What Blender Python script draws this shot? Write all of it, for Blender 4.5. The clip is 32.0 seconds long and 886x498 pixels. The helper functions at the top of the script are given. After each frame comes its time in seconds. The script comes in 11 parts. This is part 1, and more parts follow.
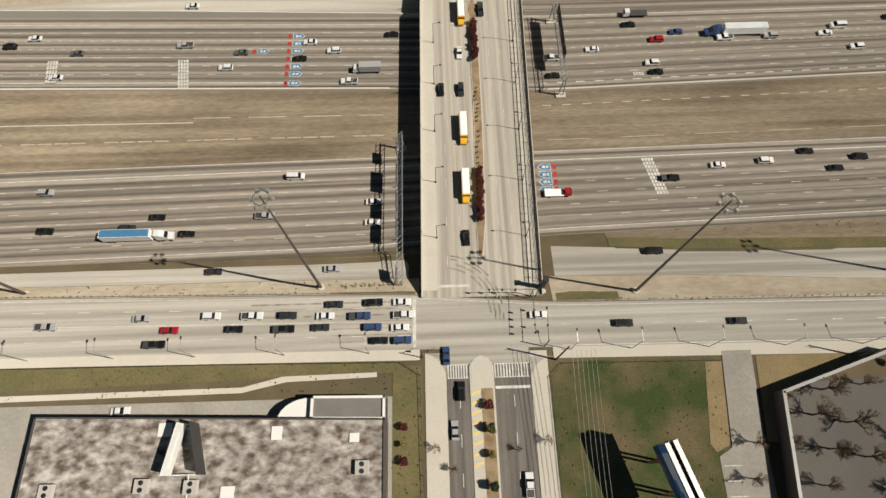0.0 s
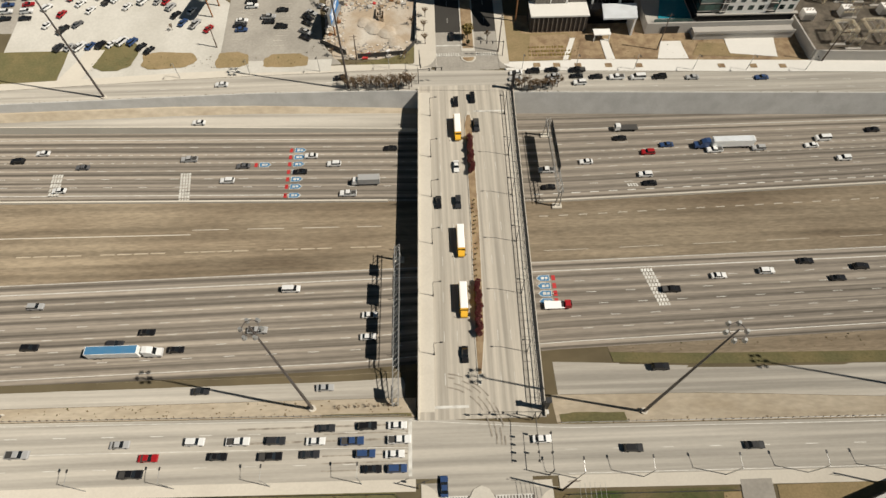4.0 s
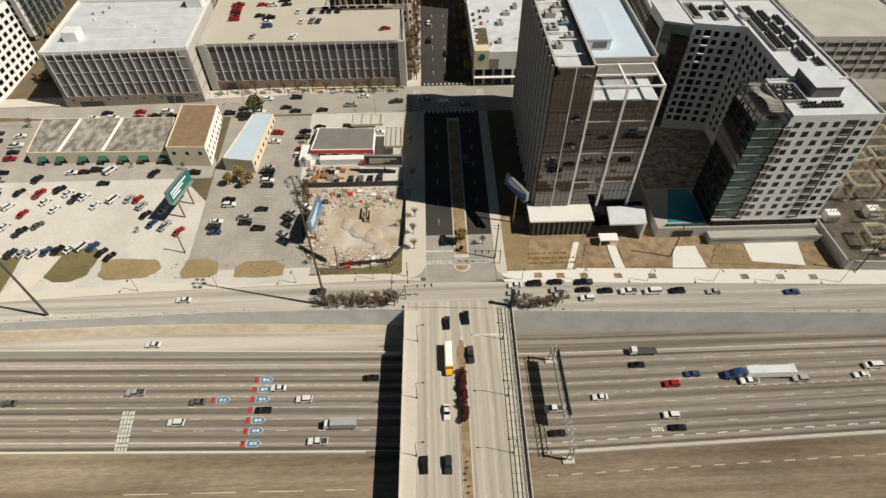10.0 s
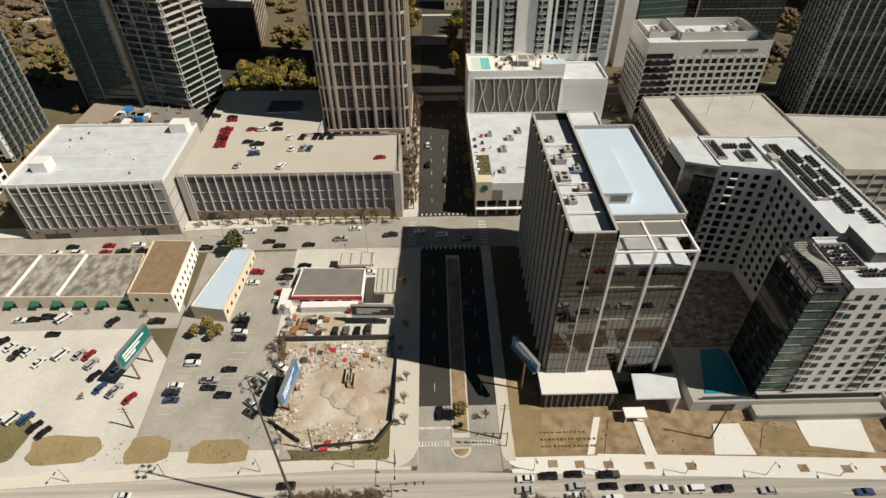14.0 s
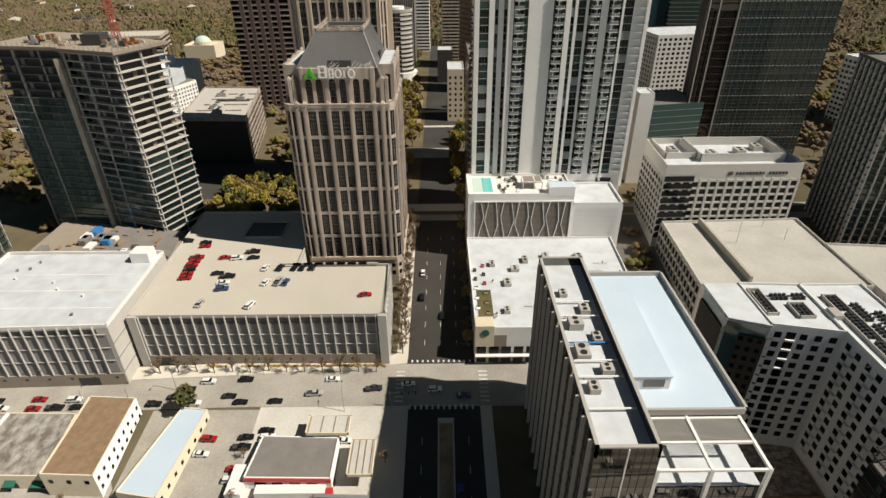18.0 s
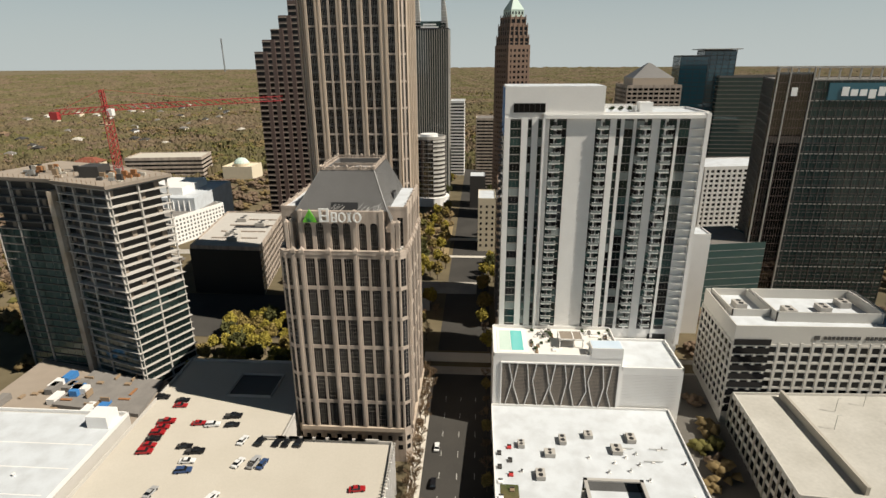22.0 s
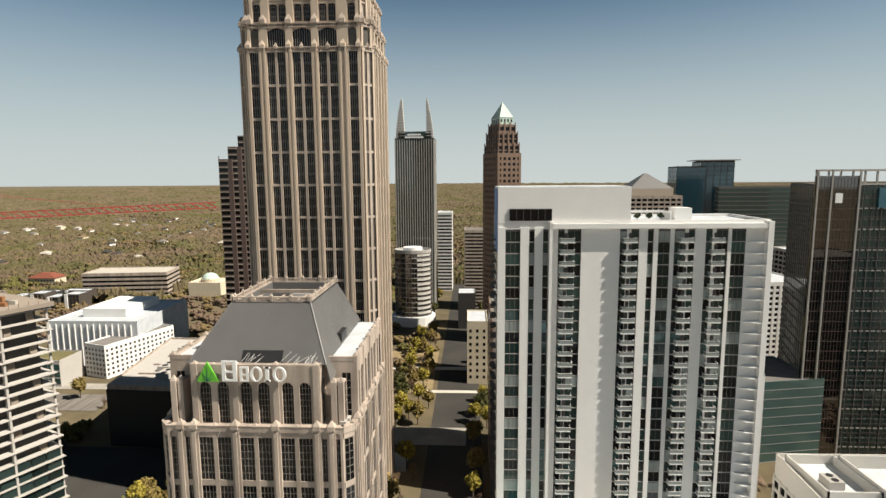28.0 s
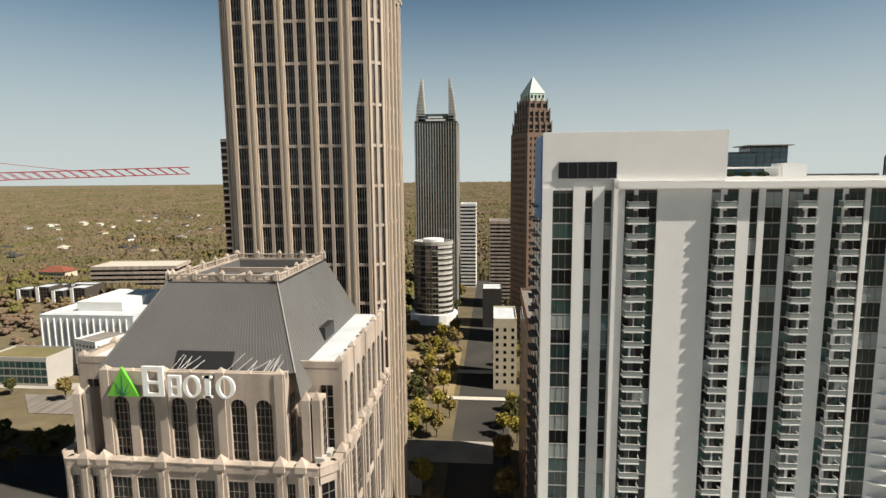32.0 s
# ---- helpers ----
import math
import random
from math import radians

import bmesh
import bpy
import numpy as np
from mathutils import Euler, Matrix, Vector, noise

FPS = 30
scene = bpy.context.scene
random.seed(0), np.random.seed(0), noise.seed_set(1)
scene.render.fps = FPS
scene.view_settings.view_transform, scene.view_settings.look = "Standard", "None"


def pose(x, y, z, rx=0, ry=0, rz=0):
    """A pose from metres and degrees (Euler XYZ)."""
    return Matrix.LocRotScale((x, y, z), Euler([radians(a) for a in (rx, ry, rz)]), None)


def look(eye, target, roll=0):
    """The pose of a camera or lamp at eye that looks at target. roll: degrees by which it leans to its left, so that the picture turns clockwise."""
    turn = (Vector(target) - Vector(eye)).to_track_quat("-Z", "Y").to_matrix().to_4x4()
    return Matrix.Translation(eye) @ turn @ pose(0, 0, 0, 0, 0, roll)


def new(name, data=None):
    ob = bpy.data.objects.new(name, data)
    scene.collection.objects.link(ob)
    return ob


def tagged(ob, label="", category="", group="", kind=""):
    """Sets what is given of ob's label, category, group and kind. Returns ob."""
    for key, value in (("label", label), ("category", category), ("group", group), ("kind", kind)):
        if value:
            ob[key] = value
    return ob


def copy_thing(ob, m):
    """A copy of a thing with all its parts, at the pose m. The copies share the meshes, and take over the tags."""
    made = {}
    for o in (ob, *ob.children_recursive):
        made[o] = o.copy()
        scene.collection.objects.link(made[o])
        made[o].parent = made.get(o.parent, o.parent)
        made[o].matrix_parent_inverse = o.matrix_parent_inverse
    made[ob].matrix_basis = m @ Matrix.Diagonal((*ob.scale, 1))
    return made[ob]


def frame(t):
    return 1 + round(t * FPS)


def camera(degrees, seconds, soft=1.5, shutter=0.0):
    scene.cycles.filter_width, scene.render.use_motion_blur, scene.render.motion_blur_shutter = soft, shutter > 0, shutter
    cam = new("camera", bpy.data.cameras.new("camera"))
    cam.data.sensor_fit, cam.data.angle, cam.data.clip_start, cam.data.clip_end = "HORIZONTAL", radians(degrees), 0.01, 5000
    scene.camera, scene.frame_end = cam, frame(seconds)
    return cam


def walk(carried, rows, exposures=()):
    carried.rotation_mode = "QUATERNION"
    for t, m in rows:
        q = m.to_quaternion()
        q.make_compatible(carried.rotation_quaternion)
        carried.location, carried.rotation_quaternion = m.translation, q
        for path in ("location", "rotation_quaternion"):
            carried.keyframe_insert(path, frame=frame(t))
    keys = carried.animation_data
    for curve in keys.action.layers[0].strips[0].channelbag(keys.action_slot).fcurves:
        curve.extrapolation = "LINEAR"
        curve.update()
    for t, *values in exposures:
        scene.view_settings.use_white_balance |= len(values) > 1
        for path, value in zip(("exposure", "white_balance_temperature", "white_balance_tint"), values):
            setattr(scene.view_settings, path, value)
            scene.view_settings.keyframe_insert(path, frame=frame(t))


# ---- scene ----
cam = camera(77.7, 32.0)
PATH = [
    (0, (-11.456, -122.258, 142.133), (-11.439, -121.51, 140.279), -0.4),
    (0.5, (-11.43, -122.323, 141.859), (-11.41, -121.518, 140.028), -0.4),
    (1, (-11.326, -122.121, 141.757), (-11.305, -121.268, 139.948), -0.5),
    (1.5, (-11.206, -121.965, 141.75), (-11.184, -121.069, 139.962), -0.5),
    (2, (-11.126, -121.281, 141.713), (-11.104, -120.356, 139.939), -0.5),
    (2.5, (-11.016, -120.26, 141.882), (-10.991, -119.305, 140.125), -0.4),
    (3, (-11.027, -118.798, 142.145), (-11.0, -117.816, 140.403), -0.5),
    (3.5, (-10.809, -116.513, 142.331), (-10.783, -115.507, 140.603), -0.5),
    (5.5, (-9.767, -105.724, 142.728), (-9.737, -104.604, 141.071), -0.4),
    (6, (-9.315, -101.55, 143.077), (-9.285, -100.409, 141.435), -0.5),
    (6.5, (-8.699, -97.59, 143.48), (-8.669, -96.424, 141.855), -0.5),
    (7, (-8.315, -93.391, 143.82), (-8.284, -92.204, 142.211), -0.5),
    (7.5, (-7.847, -88.839, 144.217), (-7.815, -87.629, 142.625), -0.5),
    (8, (-7.305, -84.437, 144.485), (-7.273, -83.201, 142.913), -0.5),
    (8.5, (-6.921, -79.953, 144.825), (-6.886, -78.692, 143.273), -0.5),
    (9, (-6.455, -75.435, 144.894), (-6.42, -74.147, 143.364), -0.4),
    (9.5, (-5.855, -70.68, 144.629), (-5.821, -69.365, 143.122), -0.5),
    (10, (-5.225, -65.915, 144.595), (-5.193, -64.572, 143.113), -0.5),
    (10.5, (-4.6, -61.133, 144.492), (-4.569, -59.763, 143.035), -0.5),
    (11, (-3.935, -56.46, 144.21), (-3.907, -55.062, 142.779), -0.5),
    (11.5, (-3.625, -51.836, 144.037), (-3.597, -50.412, 142.633), -0.4),
    (12, (-3.077, -47.119, 144.173), (-3.051, -45.671, 142.793), -0.4),
    (12.5, (-2.768, -42.331, 144.644), (-2.742, -40.861, 143.288), -0.4),
    (13, (-2.434, -37.54, 145.084), (-2.409, -36.048, 143.753), -0.4),
    (13.5, (-2.358, -32.732, 145.332), (-2.332, -31.216, 144.027), -0.4),
    (14, (-2.067, -27.893, 145.618), (-2.041, -26.355, 144.34), -0.4),
    (14.5, (-1.499, -23.097, 145.731), (-1.475, -21.536, 144.482), -0.4),
    (16.5, (1.805, -2.392, 144.609), (1.81, -0.739, 143.483), -0.4),
    (17, (2.692, 1.935, 144.446), (2.694, 3.61, 143.353), -0.5),
    (17.5, (3.32, 6.265, 144.141), (3.32, 7.963, 143.085), -0.5),
    (18, (3.914, 10.3, 143.605), (3.913, 12.024, 142.59), -0.5),
    (18.5, (4.571, 14.513, 143.499), (4.568, 16.256, 142.519), -0.5),
    (19, (5.422, 19.633, 143.945), (5.412, 21.395, 142.998), -0.5),
    (19.5, (6.63, 25.248, 144.339), (6.609, 27.032, 143.434), -0.5),
    (20, (7.764, 30.497, 144.516), (7.737, 32.302, 143.655), -0.5),
    (20.5, (8.347, 35.358, 144.406), (8.295, 37.185, 143.596), -0.5),
    (21, (8.185, 40.075, 144.198), (8.104, 41.925, 143.441), -0.5),
    (21.5, (8.336, 45.066, 144.107), (8.219, 46.934, 143.403), -0.5),
    (22, (8.937, 50.104, 143.9), (8.807, 51.991, 143.248), -0.4),
    (22.5, (9.445, 54.915, 143.819), (9.312, 56.819, 143.222), -0.5),
    (23, (9.794, 59.605, 143.771), (9.661, 61.525, 143.226), -0.4),
    (23.5, (9.624, 64.734, 143.879), (9.527, 66.671, 143.388), -0.4),
    (24, (9.72, 69.301, 143.975), (9.623, 71.251, 143.538), -0.4),
    (24.5, (9.957, 73.633, 143.941), (9.858, 75.593, 143.559), -0.4),
    (25, (10.194, 77.913, 143.943), (10.093, 79.884, 143.617), -0.4),
    (25.5, (10.146, 82.132, 143.776), (10.045, 84.11, 143.502), -0.4),
    (27.5, (10.29, 99.887, 139.41), (10.189, 101.867, 139.149), -0.4),
    (28, (10.21, 104.28, 137.806), (10.109, 106.26, 137.545), -0.4),
    (28.5, (10.047, 108.708, 136.292), (9.945, 110.688, 136.031), -0.5),
    (29, (9.674, 113.218, 134.88), (9.572, 115.198, 134.618), -0.5),
    (29.5, (9.408, 117.667, 133.317), (9.294, 119.647, 133.057), -0.5),
    (30, (9.119, 122.104, 132.088), (8.996, 124.083, 131.827), -0.5),
    (30.5, (9.04, 126.446, 130.667), (8.904, 128.425, 130.408), -0.5),
    (31, (8.761, 130.775, 129.332), (8.615, 132.753, 129.073), -0.4),
    (31.5, (8.347, 135.382, 127.967), (8.184, 137.358, 127.706), -0.5),
    (32, (7.894, 139.956, 126.776), (7.711, 141.931, 126.515), -0.5),
]
walk(cam, [(t, look(eye, target, roll)) for t, eye, target, roll in PATH],
     [(0, 0.08), (4, 0.08), (10, 0.02), (15, 0.1), (17, 0.2), (19, 0.24), (23, 0.4), (26, 0.6), (32, 0.6)])

# ---- light ----
world = bpy.data.worlds.new("sky")
scene.world = world
world.use_nodes = True
wt = world.node_tree
sky = wt.nodes.new("ShaderNodeTexSky")
sky.sky_type, sky.sun_disc = "NISHITA", False
sky.sun_elevation, sky.sun_rotation = radians(49.3), radians(103.6)
sky.altitude, sky.air_density, sky.dust_density, sky.ozone_density = 100, 0.9, 0.8, 1.6
lift = wt.nodes.new("ShaderNodeMapping")
lift.vector_type, lift.inputs["Location"].default_value = "POINT", (0, 0, 0.03)
lift.inputs["Scale"].default_value = (1, 1, 0.7)
wt.links.new(wt.nodes.new("ShaderNodeTexCoord").outputs["Generated"], lift.inputs[0])
wt.links.new(lift.outputs[0], sky.inputs[0])
# pale haze low over the horizon, all round
sep = wt.nodes.new("ShaderNodeSeparateXYZ")
wt.links.new(lift.inputs[0].links[0].from_socket, sep.inputs[0])
near = wt.nodes.new("ShaderNodeMapRange")
near.interpolation_type = "SMOOTHSTEP"
near.inputs[1].default_value, near.inputs[2].default_value, near.inputs[3].default_value, near.inputs[4].default_value = -0.05, 0.36, 1.0, 0.0
wt.links.new(sep.outputs[2], near.inputs[0])
haze = wt.nodes.new("ShaderNodeMixRGB")
haze.inputs[2].default_value = (9.4, 10.2, 10.0, 1)
wt.links.new(near.outputs[0], haze.inputs[0])
tint = wt.nodes.new("ShaderNodeMixRGB")
tint.blend_type, tint.inputs[0].default_value, tint.inputs[2].default_value = "MULTIPLY", 1.0, (0.80, 1.04, 1.04, 1)
wt.links.new(sky.outputs[0], tint.inputs[1])
wt.links.new(tint.outputs[0], haze.inputs[1])
deep = wt.nodes.new("ShaderNodeMapRange")
deep.interpolation_type = "SMOOTHSTEP"
deep.inputs[1].default_value, deep.inputs[2].default_value, deep.inputs[3].default_value, deep.inputs[4].default_value = 0.18, 0.7, 1.0, 0.2
wt.links.new(sep.outputs[2], deep.inputs[0])
zenith = wt.nodes.new("ShaderNodeMixRGB")
zenith.blend_type, zenith.inputs[0].default_value = "MULTIPLY", 1.0
wt.links.new(haze.outputs[0], zenith.inputs[1])
wt.links.new(deep.outputs[0], zenith.inputs[2])
wt.links.new(zenith.outputs[0], wt.nodes["Background"].inputs[0])
wt.nodes["Background"].inputs[1].default_value = 0.042
sun = new("sun", bpy.data.lights.new("sun", "SUN"))
sun.data.energy, sun.data.angle, sun.data.color = 5.0, radians(0.5), (1.0, 0.925, 0.80)
sun.matrix_world = look((0.972 * 300, -0.235 * 300, 300 * 1.163), (0, 0, 0))

# ---- materials ----
MATS = {}


def mat(name, color, rough=0.8, metal=0.0, big=0.0, big_scale=0.06, fine=0.15, fine_scale=2.0, second=None, bump=0.0,
        stretch=(1, 1, 1), island=0.0, spec=0.5, streak=None, lanes=0.0):
    """A surface with wear at two scales, in world metres. second: the colour of its stains; stretch: the grain's direction."""
    m = bpy.data.materials.new(name)
    m.use_nodes = True
    t, n, l = m.node_tree, m.node_tree.nodes, m.node_tree.links
    b = n["Principled BSDF"]
    b.inputs["Roughness"].default_value, b.inputs["Metallic"].default_value = rough, metal
    b.inputs["Specular IOR Level"].default_value = spec if rough < 0.75 else 0.15
    b.inputs["Diffuse Roughness"].default_value = 0.45 if rough >= 0.75 else 0.0
    geo, mp = n.new("ShaderNodeNewGeometry"), n.new("ShaderNodeMapping")
    mp.inputs["Scale"].default_value = stretch
    l.new(geo.outputs["Position"], mp.inputs[0])
    base = n.new("ShaderNodeRGB")
    base.outputs[0].default_value = (*color, 1)
    out = base.outputs[0]
    if big > 0:
        a = n.new("ShaderNodeTexNoise")
        a.inputs["Scale"].default_value, a.inputs["Detail"].default_value = big_scale, 6
        l.new(mp.outputs[0], a.inputs[0])
        r = n.new("ShaderNodeValToRGB")
        r.color_ramp.elements[0].position, r.color_ramp.elements[1].position = 0.38, 0.66
        l.new(a.outputs[0], r.inputs[0])
        k = n.new("ShaderNodeMath")
        k.operation = "MULTIPLY"
        k.inputs[1].default_value = big
        l.new(r.outputs[0], k.inputs[0])
        mix = n.new("ShaderNodeMixRGB")
        mix.inputs[2].default_value = (*(second or [c * 0.6 for c in color]), 1)
        l.new(k.outputs[0], mix.inputs[0])
        l.new(out, mix.inputs[1])
        out = mix.outputs[0]
    if streak:
        a = n.new("ShaderNodeTexNoise")
        a.inputs["Scale"].default_value, a.inputs["Detail"].default_value = 1.0, 3
        mp2 = n.new("ShaderNodeMapping")
        mp2.inputs["Scale"].default_value = streak
        l.new(geo.outputs["Position"], mp2.inputs[0])
        l.new(mp2.outputs[0], a.inputs[0])
        r = n.new("ShaderNodeMapRange")
        r.inputs[1].default_value, r.inputs[2].default_value, r.inputs[3].default_value, r.inputs[4].default_value = 0.35, 0.65, 0.72, 1.12
        l.new(a.outputs[0], r.inputs[0])
        h = n.new("ShaderNodeMixRGB")
        h.blend_type = "MULTIPLY"
        h.inputs[0].default_value = 1.0
        l.new(out, h.inputs[1])
        l.new(r.outputs[0], h.inputs[2])
        out = h.outputs[0]
    if lanes:
        # oil-dark wheel paths: v of the map counts lanes across the road
        uvm, sep = n.new("ShaderNodeUVMap"), n.new("ShaderNodeSeparateXYZ")
        l.new(uvm.outputs[0], sep.inputs[0])
        a = n.new("ShaderNodeTexNoise")
        a.inputs["Scale"].default_value, a.inputs["Detail"].default_value = 1.0, 4
        mp3 = n.new("ShaderNodeMapping")
        mp3.inputs["Scale"].default_value = (0.004, 3.1, 1)
        l.new(uvm.outputs[0], mp3.inputs[0])
        l.new(mp3.outputs[0], a.inputs[0])
        r = n.new("ShaderNodeMapRange")
        r.inputs[1].default_value, r.inputs[2].default_value, r.inputs[3].default_value, r.inputs[4].default_value = 0.36, 0.62, 1 - lanes, 1.12
        l.new(a.outputs[0], r.inputs[0])
        turn = n.new("ShaderNodeMath")
        turn.operation, turn.inputs[1].default_value = "MULTIPLY", 2 * math.pi
        l.new(sep.outputs[1], turn.inputs[0])
        cs = n.new("ShaderNodeMath")
        cs.operation = "COSINE"
        l.new(turn.outputs[0], cs.inputs[0])
        r2 = n.new("ShaderNodeMapRange")
        r2.inputs[1].default_value, r2.inputs[2].default_value, r2.inputs[3].default_value, r2.inputs[4].default_value = -1, -0.35, 1 - 0.85 * lanes, 1.05
        l.new(cs.outputs[0], r2.inputs[0])
        for src in (r.outputs[0], r2.outputs[0]):
            h = n.new("ShaderNodeMixRGB")
            h.blend_type = "MULTIPLY"
            h.inputs[0].default_value = 1.0
            l.new(out, h.inputs[1])
            l.new(src, h.inputs[2])
            out = h.outputs[0]
    f = n.new("ShaderNodeTexNoise")
    f.inputs["Scale"].default_value, f.inputs["Detail"].default_value = fine_scale, 5
    l.new(mp.outputs[0], f.inputs[0])
    r = n.new("ShaderNodeMapRange")
    r.inputs[3].default_value, r.inputs[4].default_value = 1 - fine, 1 + fine
    l.new(f.outputs[0], r.inputs[0])
    g = n.new("ShaderNodeMixRGB")
    g.blend_type = "MULTIPLY"
    g.inputs[0].default_value = 1.0
    l.new(out, g.inputs[1])
    l.new(r.outputs[0], g.inputs[2])
    out = g.outputs[0]
    if island > 0:
        src = n.new("ShaderNodeObjectInfo").outputs["Random"] if island < 1 else geo.outputs["Random Per Island"]
        w = island if island < 1 else island - 1
        r = n.new("ShaderNodeMapRange")
        r.inputs[3].default_value, r.inputs[4].default_value = 1 - w, 1 + w
        l.new(src, r.inputs[0])
        h = n.new("ShaderNodeMixRGB")
        h.blend_type = "MULTIPLY"
        h.inputs[0].default_value = 1.0
        l.new(out, h.inputs[1])
        l.new(r.outputs[0], h.inputs[2])
        out = h.outputs[0]
    l.new(out, b.inputs["Base Color"])
    if bump:
        bp = n.new("ShaderNodeBump")
        bp.inputs["Strength"].default_value, bp.inputs["Distance"].default_value = bump, 0.1
        l.new(f.outputs[0], bp.inputs["Height"])
        l.new(bp.outputs[0], b.inputs["Normal"])
    MATS[name] = m
    return m


mat("freeway", (0.325, 0.285, 0.238), 0.9, big=0.4, big_scale=0.03, second=(0.24, 0.21, 0.178), stretch=(0.25, 1.5, 1), fine=0.26, fine_scale=1.2, lanes=0.48)
mat("old_freeway", (0.30, 0.245, 0.175), 0.92, big=0.9, big_scale=0.045, second=(0.165, 0.125, 0.085), stretch=(0.3, 1.3, 1), fine=0.45, fine_scale=1.3, streak=(0.008, 0.35, 0.1))
mat("concrete_road", (0.455, 0.425, 0.375), 0.85, big=0.4, big_scale=0.05, second=(0.375, 0.345, 0.30), stretch=(0.3, 1.2, 1), fine=0.1, streak=(0.01, 0.5, 0.1))
mat("concrete_bridge", (0.50, 0.46, 0.395), 0.85, big=0.35, big_scale=0.06, second=(0.40, 0.36, 0.31), stretch=(1.2, 0.2, 1), fine=0.08, streak=(0.6, 0.01, 0.1))
mat("sidewalk", (0.58, 0.54, 0.47), 0.85, big=0.3, big_scale=0.1, second=(0.46, 0.42, 0.36), fine=0.1)
mat("new_sidewalk", (0.74, 0.72, 0.68), 0.8, big=0.2, big_scale=0.15, second=(0.62, 0.6, 0.55), fine=0.08)
mat("kerb", (0.55, 0.52, 0.46), 0.85, fine=0.15)
mat("asphalt", (0.135, 0.125, 0.112), 0.9, big=0.5, big_scale=0.05, second=(0.19, 0.175, 0.155), fine=0.15)
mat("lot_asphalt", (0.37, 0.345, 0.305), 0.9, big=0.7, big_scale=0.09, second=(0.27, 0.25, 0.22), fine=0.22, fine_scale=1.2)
mat("lot_pale", (0.55, 0.53, 0.485), 0.9, big=0.6, big_scale=0.07, second=(0.43, 0.41, 0.365), fine=0.14, fine_scale=1.0)
mat("grass", (0.135, 0.125, 0.06), 0.95, big=0.8, big_scale=0.12, second=(0.19, 0.155, 0.075), fine=0.35, fine_scale=1.5, bump=0.4)
mat("grass_green", (0.055, 0.075, 0.024), 0.95, big=1.0, big_scale=0.09, second=(0.155, 0.122, 0.065), fine=0.5, fine_scale=2.5, bump=0.4)
mat("dry_grass", (0.30, 0.225, 0.125), 0.95, big=0.7, big_scale=0.15, second=(0.22, 0.175, 0.09), fine=0.3, fine_scale=2, bump=0.3)
mat("mulch", (0.36, 0.27, 0.165), 0.95, big=0.8, big_scale=0.3, second=(0.20, 0.13, 0.08), fine=0.35, fine_scale=3, bump=0.4)
mat("yard_gravel", (0.155, 0.132, 0.105), 0.95, big=0.9, big_scale=0.22, second=(0.075, 0.065, 0.052), fine=0.35, fine_scale=1.0, bump=0.3)
mat("screen_dark", (0.10, 0.092, 0.085), 0.7, big=0.4, big_scale=0.3, second=(0.07, 0.064, 0.06), fine=0.1)
mat("pool_pale", (0.16, 0.52, 0.50), 0.1, spec=0.5, fine=0.06)
mat("fins_pale", (0.50, 0.475, 0.45), 0.7, fine=0.05)
mat("dirt", (0.40, 0.32, 0.235), 0.95, big=0.9, big_scale=0.12, second=(0.56, 0.52, 0.46), fine=0.2, bump=0.3)
mat("bank", (0.47, 0.405, 0.315), 0.95, big=0.7, big_scale=0.14, second=(0.37, 0.305, 0.22), fine=0.28, fine_scale=0.8, stretch=(0.5, 1, 1))
mat("asphalt_worn", (0.20, 0.18, 0.16), 0.9, big=0.6, big_scale=0.08, second=(0.15, 0.135, 0.12), fine=0.2, streak=(0.7, 0.02, 0.1))
mat("tyre_smudge", (0.24, 0.21, 0.175), 0.9, big=1.0, big_scale=0.5, second=(0.40, 0.365, 0.31), fine=0.3)
mat("far_ground", (0.12, 0.10, 0.062), 0.95, big=0.8, big_scale=0.012, second=(0.16, 0.125, 0.075), fine=0.4, fine_scale=0.09)
mat("marking", (0.66, 0.65, 0.61), 0.7, big=0.8, big_scale=0.5, second=(0.42, 0.40, 0.36), fine=0.15)
mat("marking_yellow", (0.75, 0.55, 0.16), 0.7, fine=0.2)
mat("retaining_wall", (0.52, 0.51, 0.49), 0.85, big=0.6, big_scale=0.2, second=(0.40, 0.39, 0.37), fine=0.12)
mat("white_membrane", (0.58, 0.61, 0.64), 0.6, big=0.6, big_scale=0.2, second=(0.44, 0.455, 0.47), fine=0.06)
mat("blue_membrane", (0.50, 0.60, 0.70), 0.55, big=0.25, big_scale=0.1, second=(0.64, 0.70, 0.76), fine=0.05)
mat("deck_roof", (0.47, 0.435, 0.375), 0.85, big=0.5, big_scale=0.08, second=(0.43, 0.395, 0.335), fine=0.08)
mat("stained_roof", (0.46, 0.425, 0.39), 0.9, big=1.0, big_scale=0.5, second=(0.125, 0.095, 0.075), fine=0.6, fine_scale=0.9, stretch=(0.7, 1, 1), streak=(0.25, 0.4, 0.1))
mat("old_roof", (0.15, 0.132, 0.112), 0.9, big=1.0, big_scale=0.4, second=(0.38, 0.36, 0.33), fine=0.4, stretch=(1, 0.6, 1))
mat("brown_roof", (0.25, 0.175, 0.11), 0.9, big=0.8, big_scale=0.5, second=(0.19, 0.125, 0.08), fine=0.2)
mat("grey_roof", (0.21, 0.195, 0.18), 0.9, big=0.5, big_scale=0.2, second=(0.15, 0.14, 0.13), fine=0.15)
mat("beige_stone", (0.475, 0.395, 0.33), 0.7, big=0.5, big_scale=0.3, second=(0.39, 0.32, 0.265), fine=0.1, streak=(0.35, 0.25, 0.04))
mat("tan_stone", (0.52, 0.425, 0.335), 0.7, big=0.25, big_scale=0.25, second=(0.46, 0.375, 0.295), fine=0.08)
